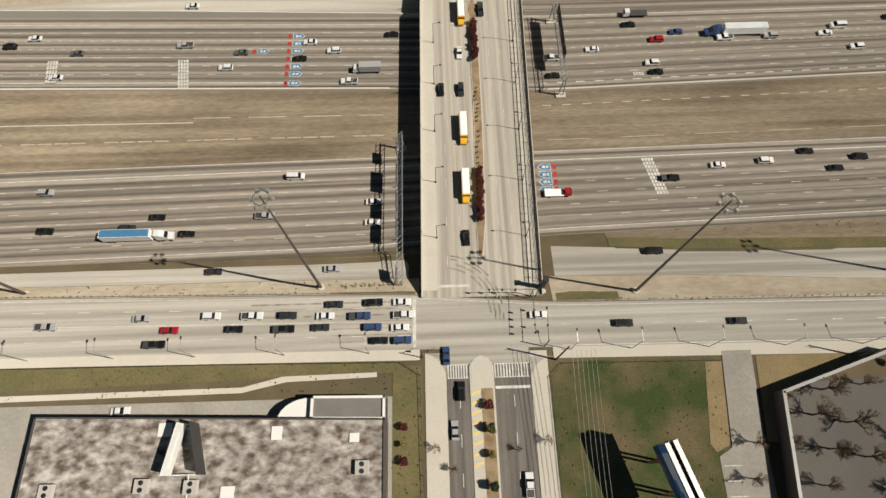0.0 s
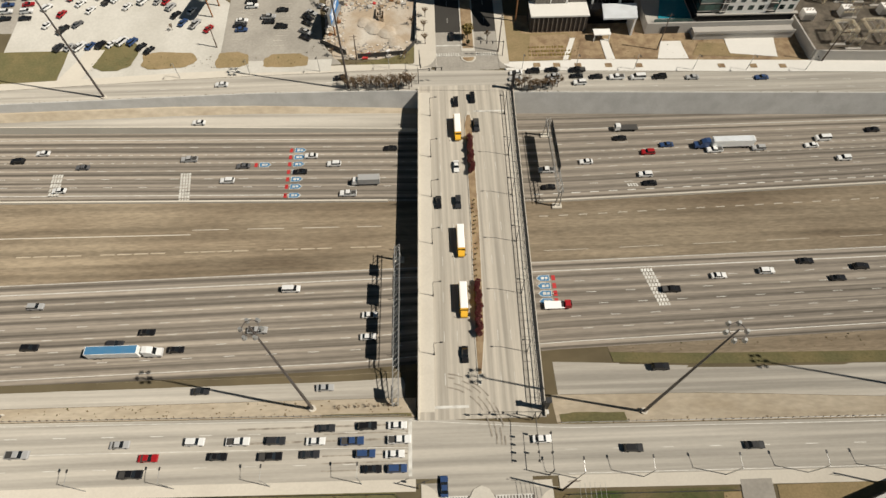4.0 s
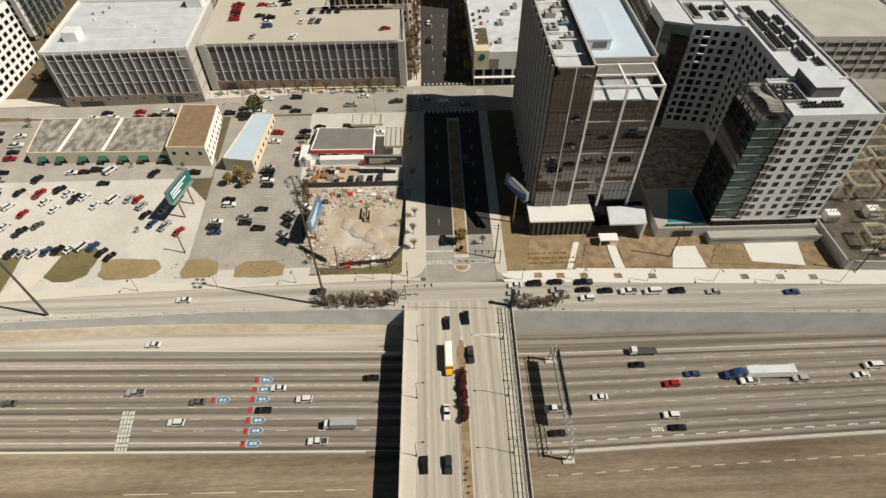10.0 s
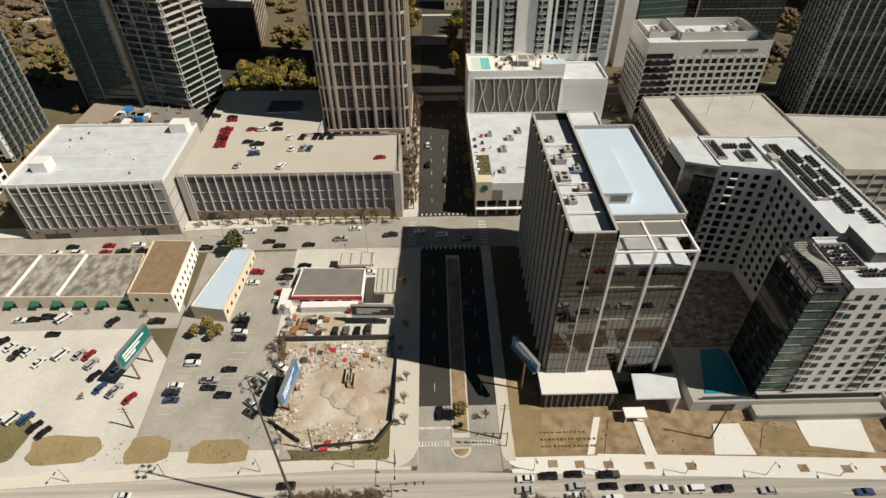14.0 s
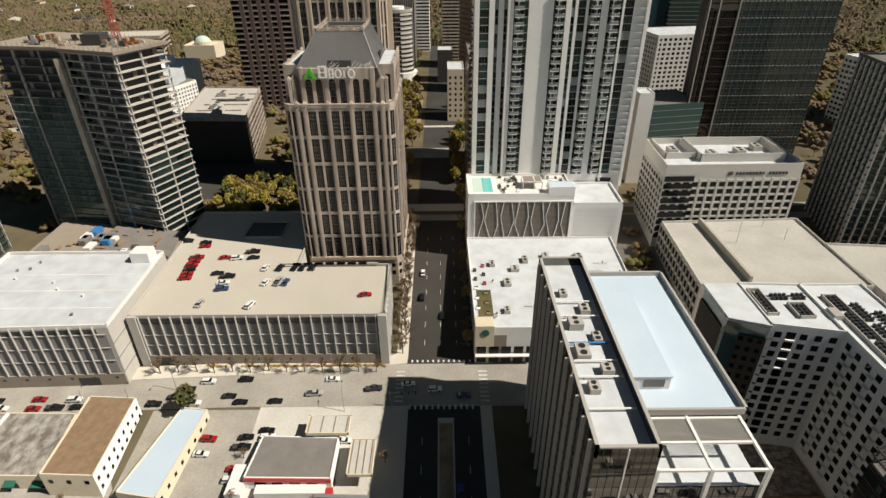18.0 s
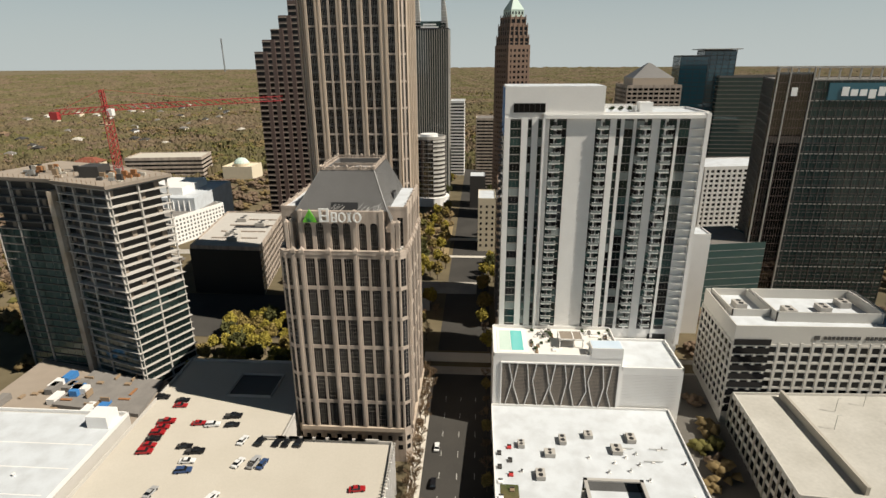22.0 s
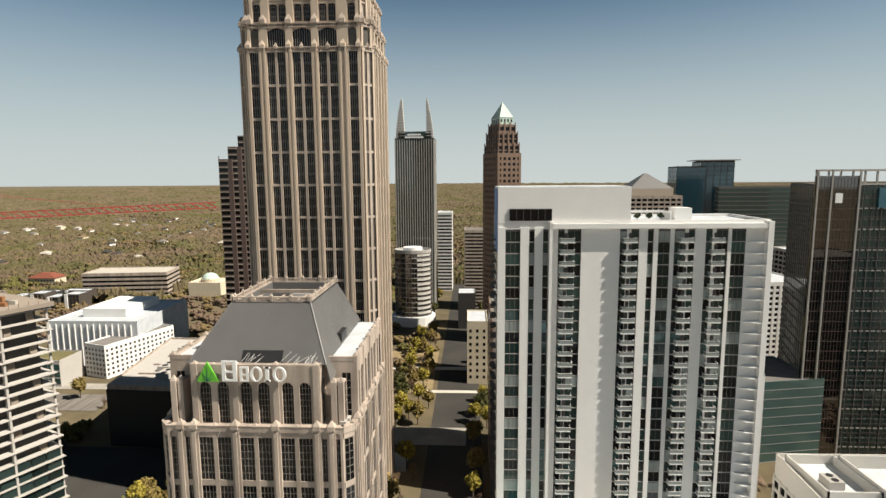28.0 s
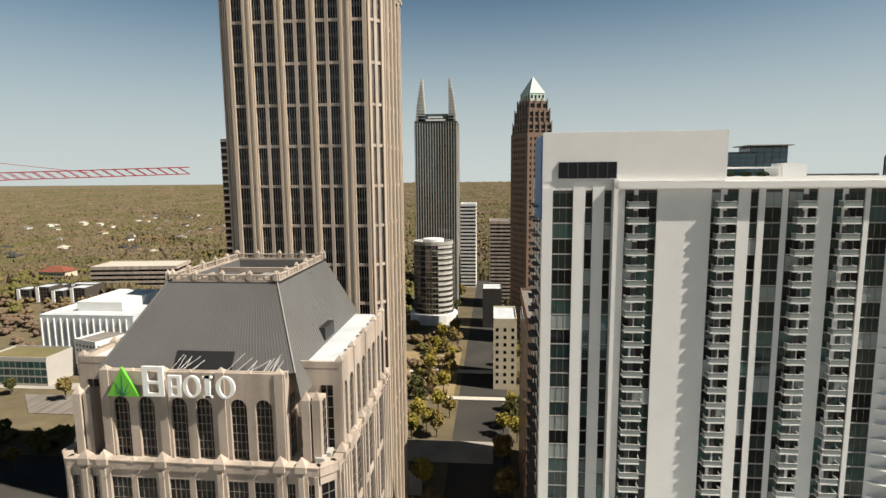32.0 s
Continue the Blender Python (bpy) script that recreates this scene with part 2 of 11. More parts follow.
mat("brown_stone", (0.215, 0.14, 0.10), 0.7, big=0.3, big_scale=0.2, second=(0.17, 0.11, 0.08), fine=0.1)
mat("red_granite", (0.115, 0.078, 0.068), 0.45, big=0.3, big_scale=0.2, second=(0.085, 0.06, 0.052), fine=0.1)
mat("dark_granite", (0.085, 0.072, 0.066), 0.45, fine=0.15)
mat("white_panel", (0.78, 0.765, 0.74), 0.6, big=0.15, big_scale=0.2, second=(0.62, 0.61, 0.59), fine=0.04)
mat("white_stucco", (0.80, 0.785, 0.755), 0.8, big=0.15, big_scale=0.3, second=(0.64, 0.62, 0.59), fine=0.05)
mat("cream", (0.66, 0.58, 0.44), 0.8, big=0.3, big_scale=0.3, second=(0.56, 0.49, 0.37), fine=0.08)
mat("grey_precast", (0.46, 0.435, 0.40), 0.8, big=0.3, big_scale=0.2, second=(0.38, 0.355, 0.325), fine=0.08)
mat("screen_grey", (0.27, 0.257, 0.247), 0.75, big=0.3, big_scale=0.3, second=(0.18, 0.17, 0.165), fine=0.1)
mat("taupe_base", (0.29, 0.245, 0.20), 0.8, big=0.3, big_scale=0.2, second=(0.23, 0.19, 0.155), fine=0.1)
mat("dark_brick", (0.075, 0.062, 0.053), 0.8, big=0.3, big_scale=0.4, second=(0.10, 0.085, 0.07), fine=0.15)
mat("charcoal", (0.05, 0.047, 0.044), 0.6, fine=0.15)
mat("black_metal", (0.022, 0.022, 0.023), 0.5, fine=0.1)
mat("galvanised", (0.42, 0.42, 0.41), 0.45, metal=0.6, fine=0.1)
mat("slate_metal_roof", (0.17, 0.165, 0.16), 0.5, metal=0.3, big=0.3, big_scale=0.2, second=(0.21, 0.205, 0.20), fine=0.08)
mat("bronze_bar", (0.24, 0.215, 0.19), 0.5, metal=0.2, fine=0.1)
mat("verdigris", (0.50, 0.62, 0.55), 0.7, big=0.3, big_scale=0.3, second=(0.60, 0.66, 0.60), fine=0.1)
mat("glass_dark", (0.010, 0.010, 0.011), 0.06, spec=0.22, fine=0.05, island=0.4)
mat("glass_green", (0.035, 0.085, 0.08), 0.06, spec=0.8, fine=0.1, island=0.35)
mat("glass_mirror", (0.17, 0.163, 0.155), 0.03, metal=0.95, fine=0.03, fine_scale=0.05)
mat("glass_blue", (0.04, 0.12, 0.16), 0.08, spec=0.9, fine=0.1, island=0.3)
mat("glass_tower", (0.05, 0.085, 0.08), 0.05, metal=0.25, spec=0.9, fine=0.1, island=0.5)
mat("glass_strip", (0.026, 0.042, 0.04), 0.05, metal=0.25, fine=0.1, island=0.6)
mat("glass_rail", (0.26, 0.29, 0.28), 0.15, fine=0.08, fine_scale=0.5)
mat("glass_teal", (0.045, 0.085, 0.082), 0.05, metal=0.35, fine=0.1, island=0.5)
mat("pale_precast", (0.60, 0.575, 0.53), 0.75, big=0.2, big_scale=0.2, second=(0.52, 0.50, 0.46), fine=0.06)
# street asphalt with the towers' shade put into its colour
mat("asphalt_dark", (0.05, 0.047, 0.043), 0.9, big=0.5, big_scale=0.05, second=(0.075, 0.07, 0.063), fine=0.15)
mat("wood_green", (0.135, 0.122, 0.04), 0.9, fine=0.3, fine_scale=0.3, island=1.22)
mat("wood_olive", (0.175, 0.128, 0.062), 0.9, fine=0.3, fine_scale=0.3, island=1.22)
mat("wood_bare", (0.165, 0.118, 0.082), 0.9, fine=0.25, fine_scale=0.3, island=1.2)
mat("woods_canopy", (0.145, 0.107, 0.07), 0.95, big=1.0, big_scale=0.008, second=(0.098, 0.092, 0.038), fine=0.6, fine_scale=0.05)
mat("rubble", (0.42, 0.39, 0.35), 0.9, fine=0.3, fine_scale=1.5, island=1.6)
mat("roof_red", (0.24, 0.085, 0.055), 0.85, big=0.5, big_scale=0.5, second=(0.17, 0.06, 0.04), fine=0.2)
mat("crane_red", (0.36, 0.04, 0.04), 0.5, fine=0.1)
mat("logo_green", (0.14, 0.5, 0.04), 0.5, fine=0.04)
mat("sign_white", (0.86, 0.86, 0.84), 0.5, fine=0.03)
mat("sign_teal", (0.01, 0.17, 0.15), 0.5, fine=0.08)
mat("sign_blue", (0.05, 0.20, 0.48), 0.5, fine=0.08)
mat("sign_red", (0.45, 0.035, 0.035), 0.5, fine=0.08)
mat("shield_blue", (0.05, 0.18, 0.34), 0.7, big=0.4, big_scale=0.6, second=(0.11, 0.22, 0.33), fine=0.15)
mat("pool_water", (0.02, 0.24, 0.32), 0.08, spec=0.6, fine=0.06)
mat("rubber", (0.02, 0.02, 0.02), 0.9, fine=0.1)
mat("bark", (0.13, 0.10, 0.078), 0.9, fine=0.25, fine_scale=5)
mat("twig", (0.20, 0.138, 0.085), 0.9, fine=0.2, island=1.25)
mat("leaf_green", (0.095, 0.095, 0.035), 0.8, fine=0.3, fine_scale=1.2, island=1.35)
mat("leaf_olive", (0.25, 0.19, 0.065), 0.85, fine=0.3, fine_scale=1.2, island=1.35)
mat("leaf_spring", (0.31, 0.255, 0.05), 0.85, fine=0.3, fine_scale=1.2, island=1.35)
mat("leaf_gold", (0.30, 0.20, 0.055), 0.85, fine=0.3, fine_scale=3.0, island=1.25)
mat("leaf_dark", (0.035, 0.05, 0.022), 0.8, fine=0.3, fine_scale=1.2, island=1.3)
mat("leaf_red", (0.115, 0.03, 0.03), 0.85, fine=0.3, fine_scale=2, island=1.3)
mat("bus_yellow", (0.72, 0.40, 0.03), 0.4, fine=0.04)
mat("wood", (0.26, 0.19, 0.125), 0.85, fine=0.25, island=1.2)
mat("rust", (0.27, 0.13, 0.06), 0.85, fine=0.3, island=1.3)
mat("canvas_green", (0.03, 0.14, 0.09), 0.8, fine=0.1)


# ---- building helpers ----
FACES = [(0, 3, 2, 1), (4, 5, 6, 7), (0, 1, 5, 4), (1, 2, 6, 5), (2, 3, 7, 6), (3, 0, 4, 7)]


GY, GH = [-5000, 40, 60, 141, 162, 268, 330, 700, 1500, 2500, 3600, 4900], [0, 0, 0, 6.3, 6.8, 15.3, 16, 15, 10, 24, 48, 78]


def gz(y):
    """The height of the land, which climbs eastwards from the freeway."""
    return float(np.interp(y, GY, GH))


def hexa(x0, x1, y0, y1, z0, z1):
    return [(x0, y0, z0), (x1, y0, z0), (x1, y1, z0), (x0, y1, z0), (x0, y0, z1), (x1, y0, z1), (x1, y1, z1), (x0, y1, z1)]


def thing(name, loc=(0, 0, 0), label="", category="", group="", kind=""):
    ob = new(name)
    ob.empty_display_size = 0.5
    ob.location = loc
    return tagged(ob, label, category, group, kind)


def finish(ob, material, parent, label):
    if material:
        ob.data.materials.append(MATS[material])
    if parent is not None:
        ob.parent = parent
        at = Vector((0, 0, 0))
        q = parent
        while q is not None:
            at += q.location
            q = q.parent
        ob.location = -at
    return tagged(ob, label)


def boxes(name, some, material, parent=None, label=""):
    """One mesh of many eight-cornered blocks, given in world metres."""
    me = bpy.data.meshes.new(name)
    verts = [v for b in some for v in b]
    faces = [tuple(8 * n + i for i in f) for n in range(len(some)) for f in FACES]
    me.from_pydata(verts, [], faces)
    return finish(new(name, me), material, parent, label)


def prism(name, poly, z0, z1, material, parent=None, label="", top=None):
    """An upright block on a polygon (counterclockwise); top: a second polygon for a tapering one. z0, z1: numbers or functions of y."""
    top = top or poly
    n = len(poly)
    lo = [(x, y, z0(y) if callable(z0) else z0) for x, y in poly]
    hi = [(x, y, z1(y) if callable(z1) else z1) for x, y in top]
    faces = [tuple(range(n - 1, -1, -1)), tuple(range(n, 2 * n))] + [(i, (i + 1) % n, n + (i + 1) % n, n + i) for i in range(n)]
    me = bpy.data.meshes.new(name)
    me.from_pydata(lo + hi, [], faces)
    return finish(new(name, me), material, parent, label)


def part(name, bm, material, parent, label=""):
    me = bpy.data.meshes.new(name)
    bm.to_mesh(me)
    bm.free()
    return finish(new(name, me), material, parent, label)


def raw(name, verts, faces, material, parent=None, label=""):
    me = bpy.data.meshes.new(name)
    me.from_pydata(verts, [], faces)
    return finish(new(name, me), material, parent, label)


def tube(a, b, r0, r1=None, n=6):
    """Vertices and faces of a tapering stick from a to b."""
    a, b = Vector(a), Vector(b)
    r1 = r0 if r1 is None else r1
    w = (b - a).normalized()
    u = w.orthogonal().normalized()
    v = w.cross(u)
    vs = []
    for p, r in ((a, r0), (b, r1)):
        for i in range(n):
            g = 2 * math.pi * i / n
            vs.append(tuple(p + r * (math.cos(g) * u + math.sin(g) * v)))
    fs = [(i, (i + 1) % n, n + (i + 1) % n, n + i) for i in range(n)] + [tuple(range(n - 1, -1, -1)), tuple(range(n, 2 * n))]
    return vs, fs


def tubes(name, some, material, parent=None, label="", n=6):
    vs, fs = [], []
    for s in some:
        v, f = tube(*s, n=n)
        fs += [tuple(i + len(vs) for i in q) for q in f]
        vs += v
    return raw(name, vs, fs, material, parent, label)


class Wall:
    """One upright face of a building, from corner a to corner b, seen with a at the left: u runs along it, d out of it."""

    def __init__(self, a, b):
        self.a, self.b = Vector((*a, 0)), Vector((*b, 0))
        self.long = (self.b - self.a).length
        self.u = (self.b - self.a).normalized()
        self.n = Vector((self.u.y, -self.u.x, 0))

    def p(self, u, d, z):
        return tuple(self.a + self.u * float(u) + self.n * float(d) + Vector((0, 0, float(z))))

    def box(self, u0, u1, z0, z1, d0, d1):
        return [self.p(u0, d1, z0), self.p(u1, d1, z0), self.p(u1, d0, z0), self.p(u0, d0, z0),
                self.p(u0, d1, z1), self.p(u1, d1, z1), self.p(u1, d0, z1), self.p(u0, d0, z1)]


RIDERS = []


def settle(host, dy, dz, sz):
    """Sets a finished building, and what stands on its roof, on the land: moved east and up, its storeys scaled."""
    base = host.location.z
    for r in RIDERS:
        r.location.z = base + dz + (r.location.z - base) * sz
        r.location.y += dy
    RIDERS.clear()
    host.location.y += dy
    host.location.z += dz
    host.scale.z = sz


PANES = {}


def pane(wall, u, z, w, h, d, material, parent, name="window", thick=0.12):
    """One window pane, centred at u and z, its face d out of the wall."""
    key = (round(w, 2), round(h, 2), round(thick, 2), material, name)
    if key not in PANES:
        me = bpy.data.meshes.new(name)
        me.from_pydata(hexa(-w / 2, w / 2, -thick, 0, -h / 2, h / 2), [], FACES)
        me.materials.append(MATS[material])
        PANES[key] = me
    ob = new(name, PANES[key])
    ob.parent = parent
    ob.matrix_basis = Matrix.Translation(Vector(wall.p(u, d, z)) - parent.location) @ Matrix.Rotation(
        math.atan2(wall.u.y, wall.u.x), 4, "Z") @ Matrix.Rotation(math.pi, 4, "Z")
    return ob


def grid(wall, parent, z0, z1, cols, rows, ww, wh, material, d=0.03, name="window", u0=0.0, u1=None, cap=300, count=None, skip=None):
    """Windows in columns and rows over a stretch of a wall: each a part, those past the cap joined."""
    u1 = wall.long if u1 is None else u1
    su, sz = (u1 - u0) / cols, (z1 - z0) / rows
    rest, made = [], 0
    for r in range(rows - 1, -1, -1):
        for c in range(cols):
            if skip and skip(c, r):
                continue
            u, z = u0 + (c + 0.5) * su, z0 + (r + 0.5) * sz
            if made < cap:
                pane(wall, u, z, ww, wh, d, material, parent, name)
                made += 1
            else:
                rest.append(wall.box(u - ww / 2, u + ww / 2, z - wh / 2, z + wh / 2, d - 0.12, d))
    if rest:
        tagged(boxes(name + "_rest", rest, material, parent), kind="stuff")


def fuse(parent, names, kind="stuff"):
    """Joins the small repeated pieces of a far or finely divided thing, one mesh for each name and material."""
    sets = {}
    for o in list(parent.children):
        key = o.name.split(".")[0]
        if key in names:
            sets.setdefault((key, o.data.materials[0].name), []).append(o)
    for (key, material), obs in sets.items():
        vs, fs = [], []
        for o in obs:
            m, k = o.matrix_basis, len(vs)
            vs += [tuple(m @ v.co) for v in o.data.vertices]
            fs += [tuple(i + k for i in p.vertices) for p in o.data.polygons]
        for o in obs:
            bpy.data.objects.remove(o)
        me = bpy.data.meshes.new(key)
        me.from_pydata(vs, [], fs)
        me.materials.append(bpy.data.materials[material])
        ob = new(key, me)
        ob.parent = parent
        if len(obs) > 1:
            tagged(ob, kind=kind)


# ---- ground, freeway, roads, bridge ----
def line(*knots):
    xs, ys = zip(*knots)
    return lambda x: float(np.interp(x, xs, ys))


GUARD = line((-300, -73.8), (-124, -76.2), (-22, -77.8), (20, -81.2), (104, -82.2), (300, -83.8))
KERB_W = line((-104, -92.1), (99, -93.9))
WALK_W = line((-117, -94.6), (-22, -95.6), (99, -97.1))
RAMP_OUT = line((-300, -70.8), (-31, -71.7), (21, -72.4), (63, -73.2), (113, -76.0), (300, -79.0))
RAMP_IN = line((-300, -65.1), (-32, -64.9), (20, -62.8), (65, -65.2), (116, -66.2), (300, -69.0))
LOW_BOTTOM = line((-300, -64.8), (-135, -62.2), (-33, -60.1), (22, -56.1), (122, -53.2), (300, -49.8))
LOW_TOP = line((-300, -37.8), (-144, -35.4), (132, -30.8), (300, -27.8))
UP_BOTTOM = line((-300, 6.2), (-158, 2.7), (-25, -1), (26, -2.9), (146, 0.8), (300, 6.2))
UP_TOP = line((-300, 35.2), (-169, 31.8), (-26, 27.6), (30, 26.3), (158, 27.2), (300, 25.2))
WALL_Y = line((-300, 35.4), (-165, 37.1), (-75, 39.4), (-23, 38.9), (22, 36.6), (154, 31.3), (300, 27.4))
WIL_FAR = line((-300, 41.9), (-165, 45.5), (-105, 48.9), (-22, 51.5), (26, 49), (159, 43.3), (300, 37.9))
FW = -8.0
XS = [-4800, -2000, -900, -450, -300, -225, -165, -140, -105, -75, -60, -40, -24, -16, 0, 16, 24, 40, 60, 80, 104, 125, 155, 200, 260, 300, 450, 900, 2000, 4800]


def sheet(name, rows, material, xs=XS, kind="structure", label="", category="", lane=None):
    """A surface over rows of (y of x, z), from west to east."""
    verts = [(x, y(x) if callable(y) else y, z(x) if callable(z) else z) for y, z in rows for x in xs]
    n = len(xs)
    faces = [(r * n + i, r * n + i + 1, (r + 1) * n + i + 1, (r + 1) * n + i) for r in range(len(rows) - 1) for i in range(n - 1)]
    ob = tagged(raw(name, verts, faces, material), label, category, kind=kind)
    if lane:
        lo, hi, count = lane
        layer = ob.data.uv_layers.new(name="UVMap")
        for lp in ob.data.loops:
            x, y, z = verts[lp.vertex_index]
            layer.data[lp.index].uv = (x, count * (y - lo(x)) / (hi(x) - lo(x)))
    return ob


east = [60, 90, 141, 162, 210, 268, 330, 450, 700, 1100, 1500, 2500, 3600, 4800]
sheet("ground", [(-4800, 0), (-900, 0), (-300, 0), (-100, 0), (GUARD, 0), (RAMP_OUT, -4.0), (lambda x: RAMP_IN(x) + 0.4, -5.2), (lambda x: LOW_BOTTOM(x) - 2.2, FW),
                 (lambda x: WALL_Y(x) - 1.5, FW), (lambda x: WALL_Y(x) + 0.2, -0.2), (lambda x: WALL_Y(x) + 0.6, 0)]
      + [(y, gz(y)) for y in east], "far_ground", label="brown wooded land reaching to the horizon", category="ground")


def span(x0, x1):
    return [x0] + [x for x in XS if x0 < x < x1] + [x1]


def lane_strip(name, lo, hi, z, material, x0, x1, label, category="road", lane=None):
    return sheet(name, [(lo, z), (hi, z)], material, span(x0, x1), label=label, category=category, lane=lane)


lane_strip("road_freeway_west", lambda x: LOW_BOTTOM(x) - 2.2, lambda x: LOW_TOP(x) + 3.6, FW + 0.04, "freeway", -900, 900, "grey-brown freeway carriageway with dark wheel tracks", lane=(LOW_BOTTOM, LOW_TOP, 7))
lane_strip("road_freeway_median", lambda x: LOW_TOP(x) + 3.6, lambda x: UP_BOTTOM(x) - 3.0, FW + 0.03, "old_freeway", -900, 900, "disused brown freeway pavement with faded lines")
lane_strip("road_freeway_east", lambda x: UP_BOTTOM(x) - 3.0, lambda x: UP_TOP(x) + 2.0, FW + 0.04, "freeway", -900, 900, "grey-brown freeway carriageway with dark wheel tracks", lane=(UP_BOTTOM, UP_TOP, 8))
# the exit ramp climbs northwards beside the carriageway, with a tan berm under the retaining wall
RAMP_Z = line((-300, FW + 3.0), (-110, FW + 2.2), (-18, FW + 0.8))
BERM_Z = line((-300, FW + 6.2), (-110, FW + 5.3), (-18, FW + 1.7))
sheet("road_ramp_northeast", [(lambda x: UP_TOP(x) + 0.1, RAMP_Z), (lambda x: WALL_Y(x) - 3.6, lambda x: RAMP_Z(x) + 0.3 + 0.3 * (BERM_Z(x) - RAMP_Z(x)))], "concrete_road", span(-900, -16), label="pale concrete exit ramp beside a grey wall", category="road")
sheet("bank_northeast", [(lambda x: WALL_Y(x) - 3.6, lambda x: RAMP_Z(x) + 0.3 + 0.3 * (BERM_Z(x) - RAMP_Z(x))), (lambda x: WALL_Y(x) - 1.2, lambda x: BERM_Z(x)), (lambda x: WALL_Y(x) - 0.2, lambda x: BERM_Z(x))], "bank", span(-900, -16), label="pale tan berm at the foot of the wall", category="ground")
sheet("barrier_ramp_north", [(lambda x: UP_TOP(x) - 0.3, FW + 0.04), (lambda x: UP_TOP(x) - 0.2, lambda x: RAMP_Z(x) + 0.9), (lambda x: UP_TOP(x) + 0.2, lambda x: RAMP_Z(x) + 0.9), (lambda x: UP_TOP(x) + 0.3, lambda x: RAMP_Z(x) - 0.1)], "sidewalk", span(-900, -16), label="pale concrete wall and barrier along the ramp", category="barrier")
lane_strip("road_ramp_southeast", lambda x: UP_TOP(x) + 2.0, lambda x: WALL_Y(x) - 1.6, FW + 0.05, "freeway", 19, 900, "grey-brown entry ramp below a grey wall", lane=(UP_BOTTOM, UP_TOP, 8))
sheet("road_ramp_northwest", [(RAMP_OUT, -3.95), (RAMP_IN, -5.15)], "concrete_road", span(-900, -20), label="pale concrete slip road beside the freeway", category="road")
sheet("road_ramp_southwest", [(RAMP_OUT, -3.95), (RAMP_IN, -5.15)], "concrete_road", span(21, 900), label="pale concrete slip road beside the freeway", category="road")
sheet("bank_northwest", [(lambda x: GUARD(x) + 0.2, 0.0), (lambda x: RAMP_OUT(x) - 0.1, -3.9)], "bank", span(-900, -17), label="dusty tan embankment above the slip road", category="ground")
sheet("bank_southwest", [(lambda x: GUARD(x) + 0.2, 0.0), (lambda x: RAMP_OUT(x) - 0.1, -3.9)], "bank", span(19, 900), label="dusty tan embankment above the slip road", category="ground")
sheet("bank_lower_northwest", [(lambda x: RAMP_IN(x) + 0.2, -5.1), (lambda x: LOW_BOTTOM(x) - 2.3, FW + 0.06)], "bank", span(-900, -20), label="dusty tan strip beside the freeway", category="ground")
STRIP_Z = lambda x: -4.92 + (FW + 5.16) * 3.6 / (LOW_BOTTOM(x) - 2.5 - RAMP_IN(x))
sheet("shoulder_lower_southwest", [(lambda x: RAMP_IN(x) + 3.8, STRIP_Z), (lambda x: LOW_BOTTOM(x) - 2.3, FW + 0.12)], "old_freeway", span(38, 900), label="brown-grey paved shoulder of the freeway", category="road")
sheet("bank_lower_southwest", [(lambda x: RAMP_IN(x) + 0.2, -4.98), (lambda x: RAMP_IN(x) + 3.8, STRIP_Z)], "grass", span(38, 900), label="thin grass strip beside the freeway", category="ground")
sheet("verge_southwest", [(lambda x: GUARD(x) + 0.3, 0.06), (lambda x: RAMP_OUT(x) - 3.5, -2.4)], "grass", span(20, 37), label="grass patch at the head of the bank", category="grass")
sheet("verge_northwest", [(lambda x: GUARD(x) + 0.3, 0.06), (lambda x: RAMP_OUT(x) - 2.8, -2.4)], "grass", span(-41, -18), label="grass patch at the head of the bank", category="grass")
# sloping grey retaining wall above the eastern carriageway
sheet("wall_retaining_north", [(lambda x: WALL_Y(x) - 1.55, FW), (lambda x: WALL_Y(x) + 0.15, 0.9), (lambda x: WALL_Y(x) + 0.5, 0.9), (lambda x: WALL_Y(x) + 0.55, 0)], "retaining_wall", span(-900, -15), label="grey concrete retaining wall", category="wall")
sheet("wall_retaining_south", [(lambda x: WALL_Y(x) - 1.55, FW), (lambda x: WALL_Y(x) + 0.15, 0.9), (lambda x: WALL_Y(x) + 0.5, 0.9), (lambda x: WALL_Y(x) + 0.55, 0)], "retaining_wall", span(19.5, 900), label="grey concrete retaining wall", category="wall")
# frontage roads
lane_strip("road_frontage_west", KERB_W, GUARD, 0.04, "concrete_road", -900, 900, "pale concrete frontage road with lane lines")
lane_strip("pavement_west_north", WALK_W, KERB_W, 0.16, "sidewalk", -900, -17, "pale concrete pavement", "pavement")
lane_strip("pavement_west_south", WALK_W, KERB_W, 0.16, "sidewalk", 17.5, 900, "pale concrete pavement", "pavement")
lane_strip("road_frontage_east", lambda x: WALL_Y(x) + 0.7, WIL_FAR, 0.04, "concrete_road", -900, 900, "pale concrete frontage road with lane lines")
lane_strip("pavement_east_north", WIL_FAR, lambda x: WIL_FAR(x) + 3.6, 0.16, "sidewalk", -900, -10, "pale concrete pavement", "pavement")
lane_strip("pavement_east_south", WIL_FAR, lambda x: WIL_FAR(x) + 6.3, 0.16, "new_sidewalk", 17.5, 900, "bright new concrete pavement with planting squares", "pavement")


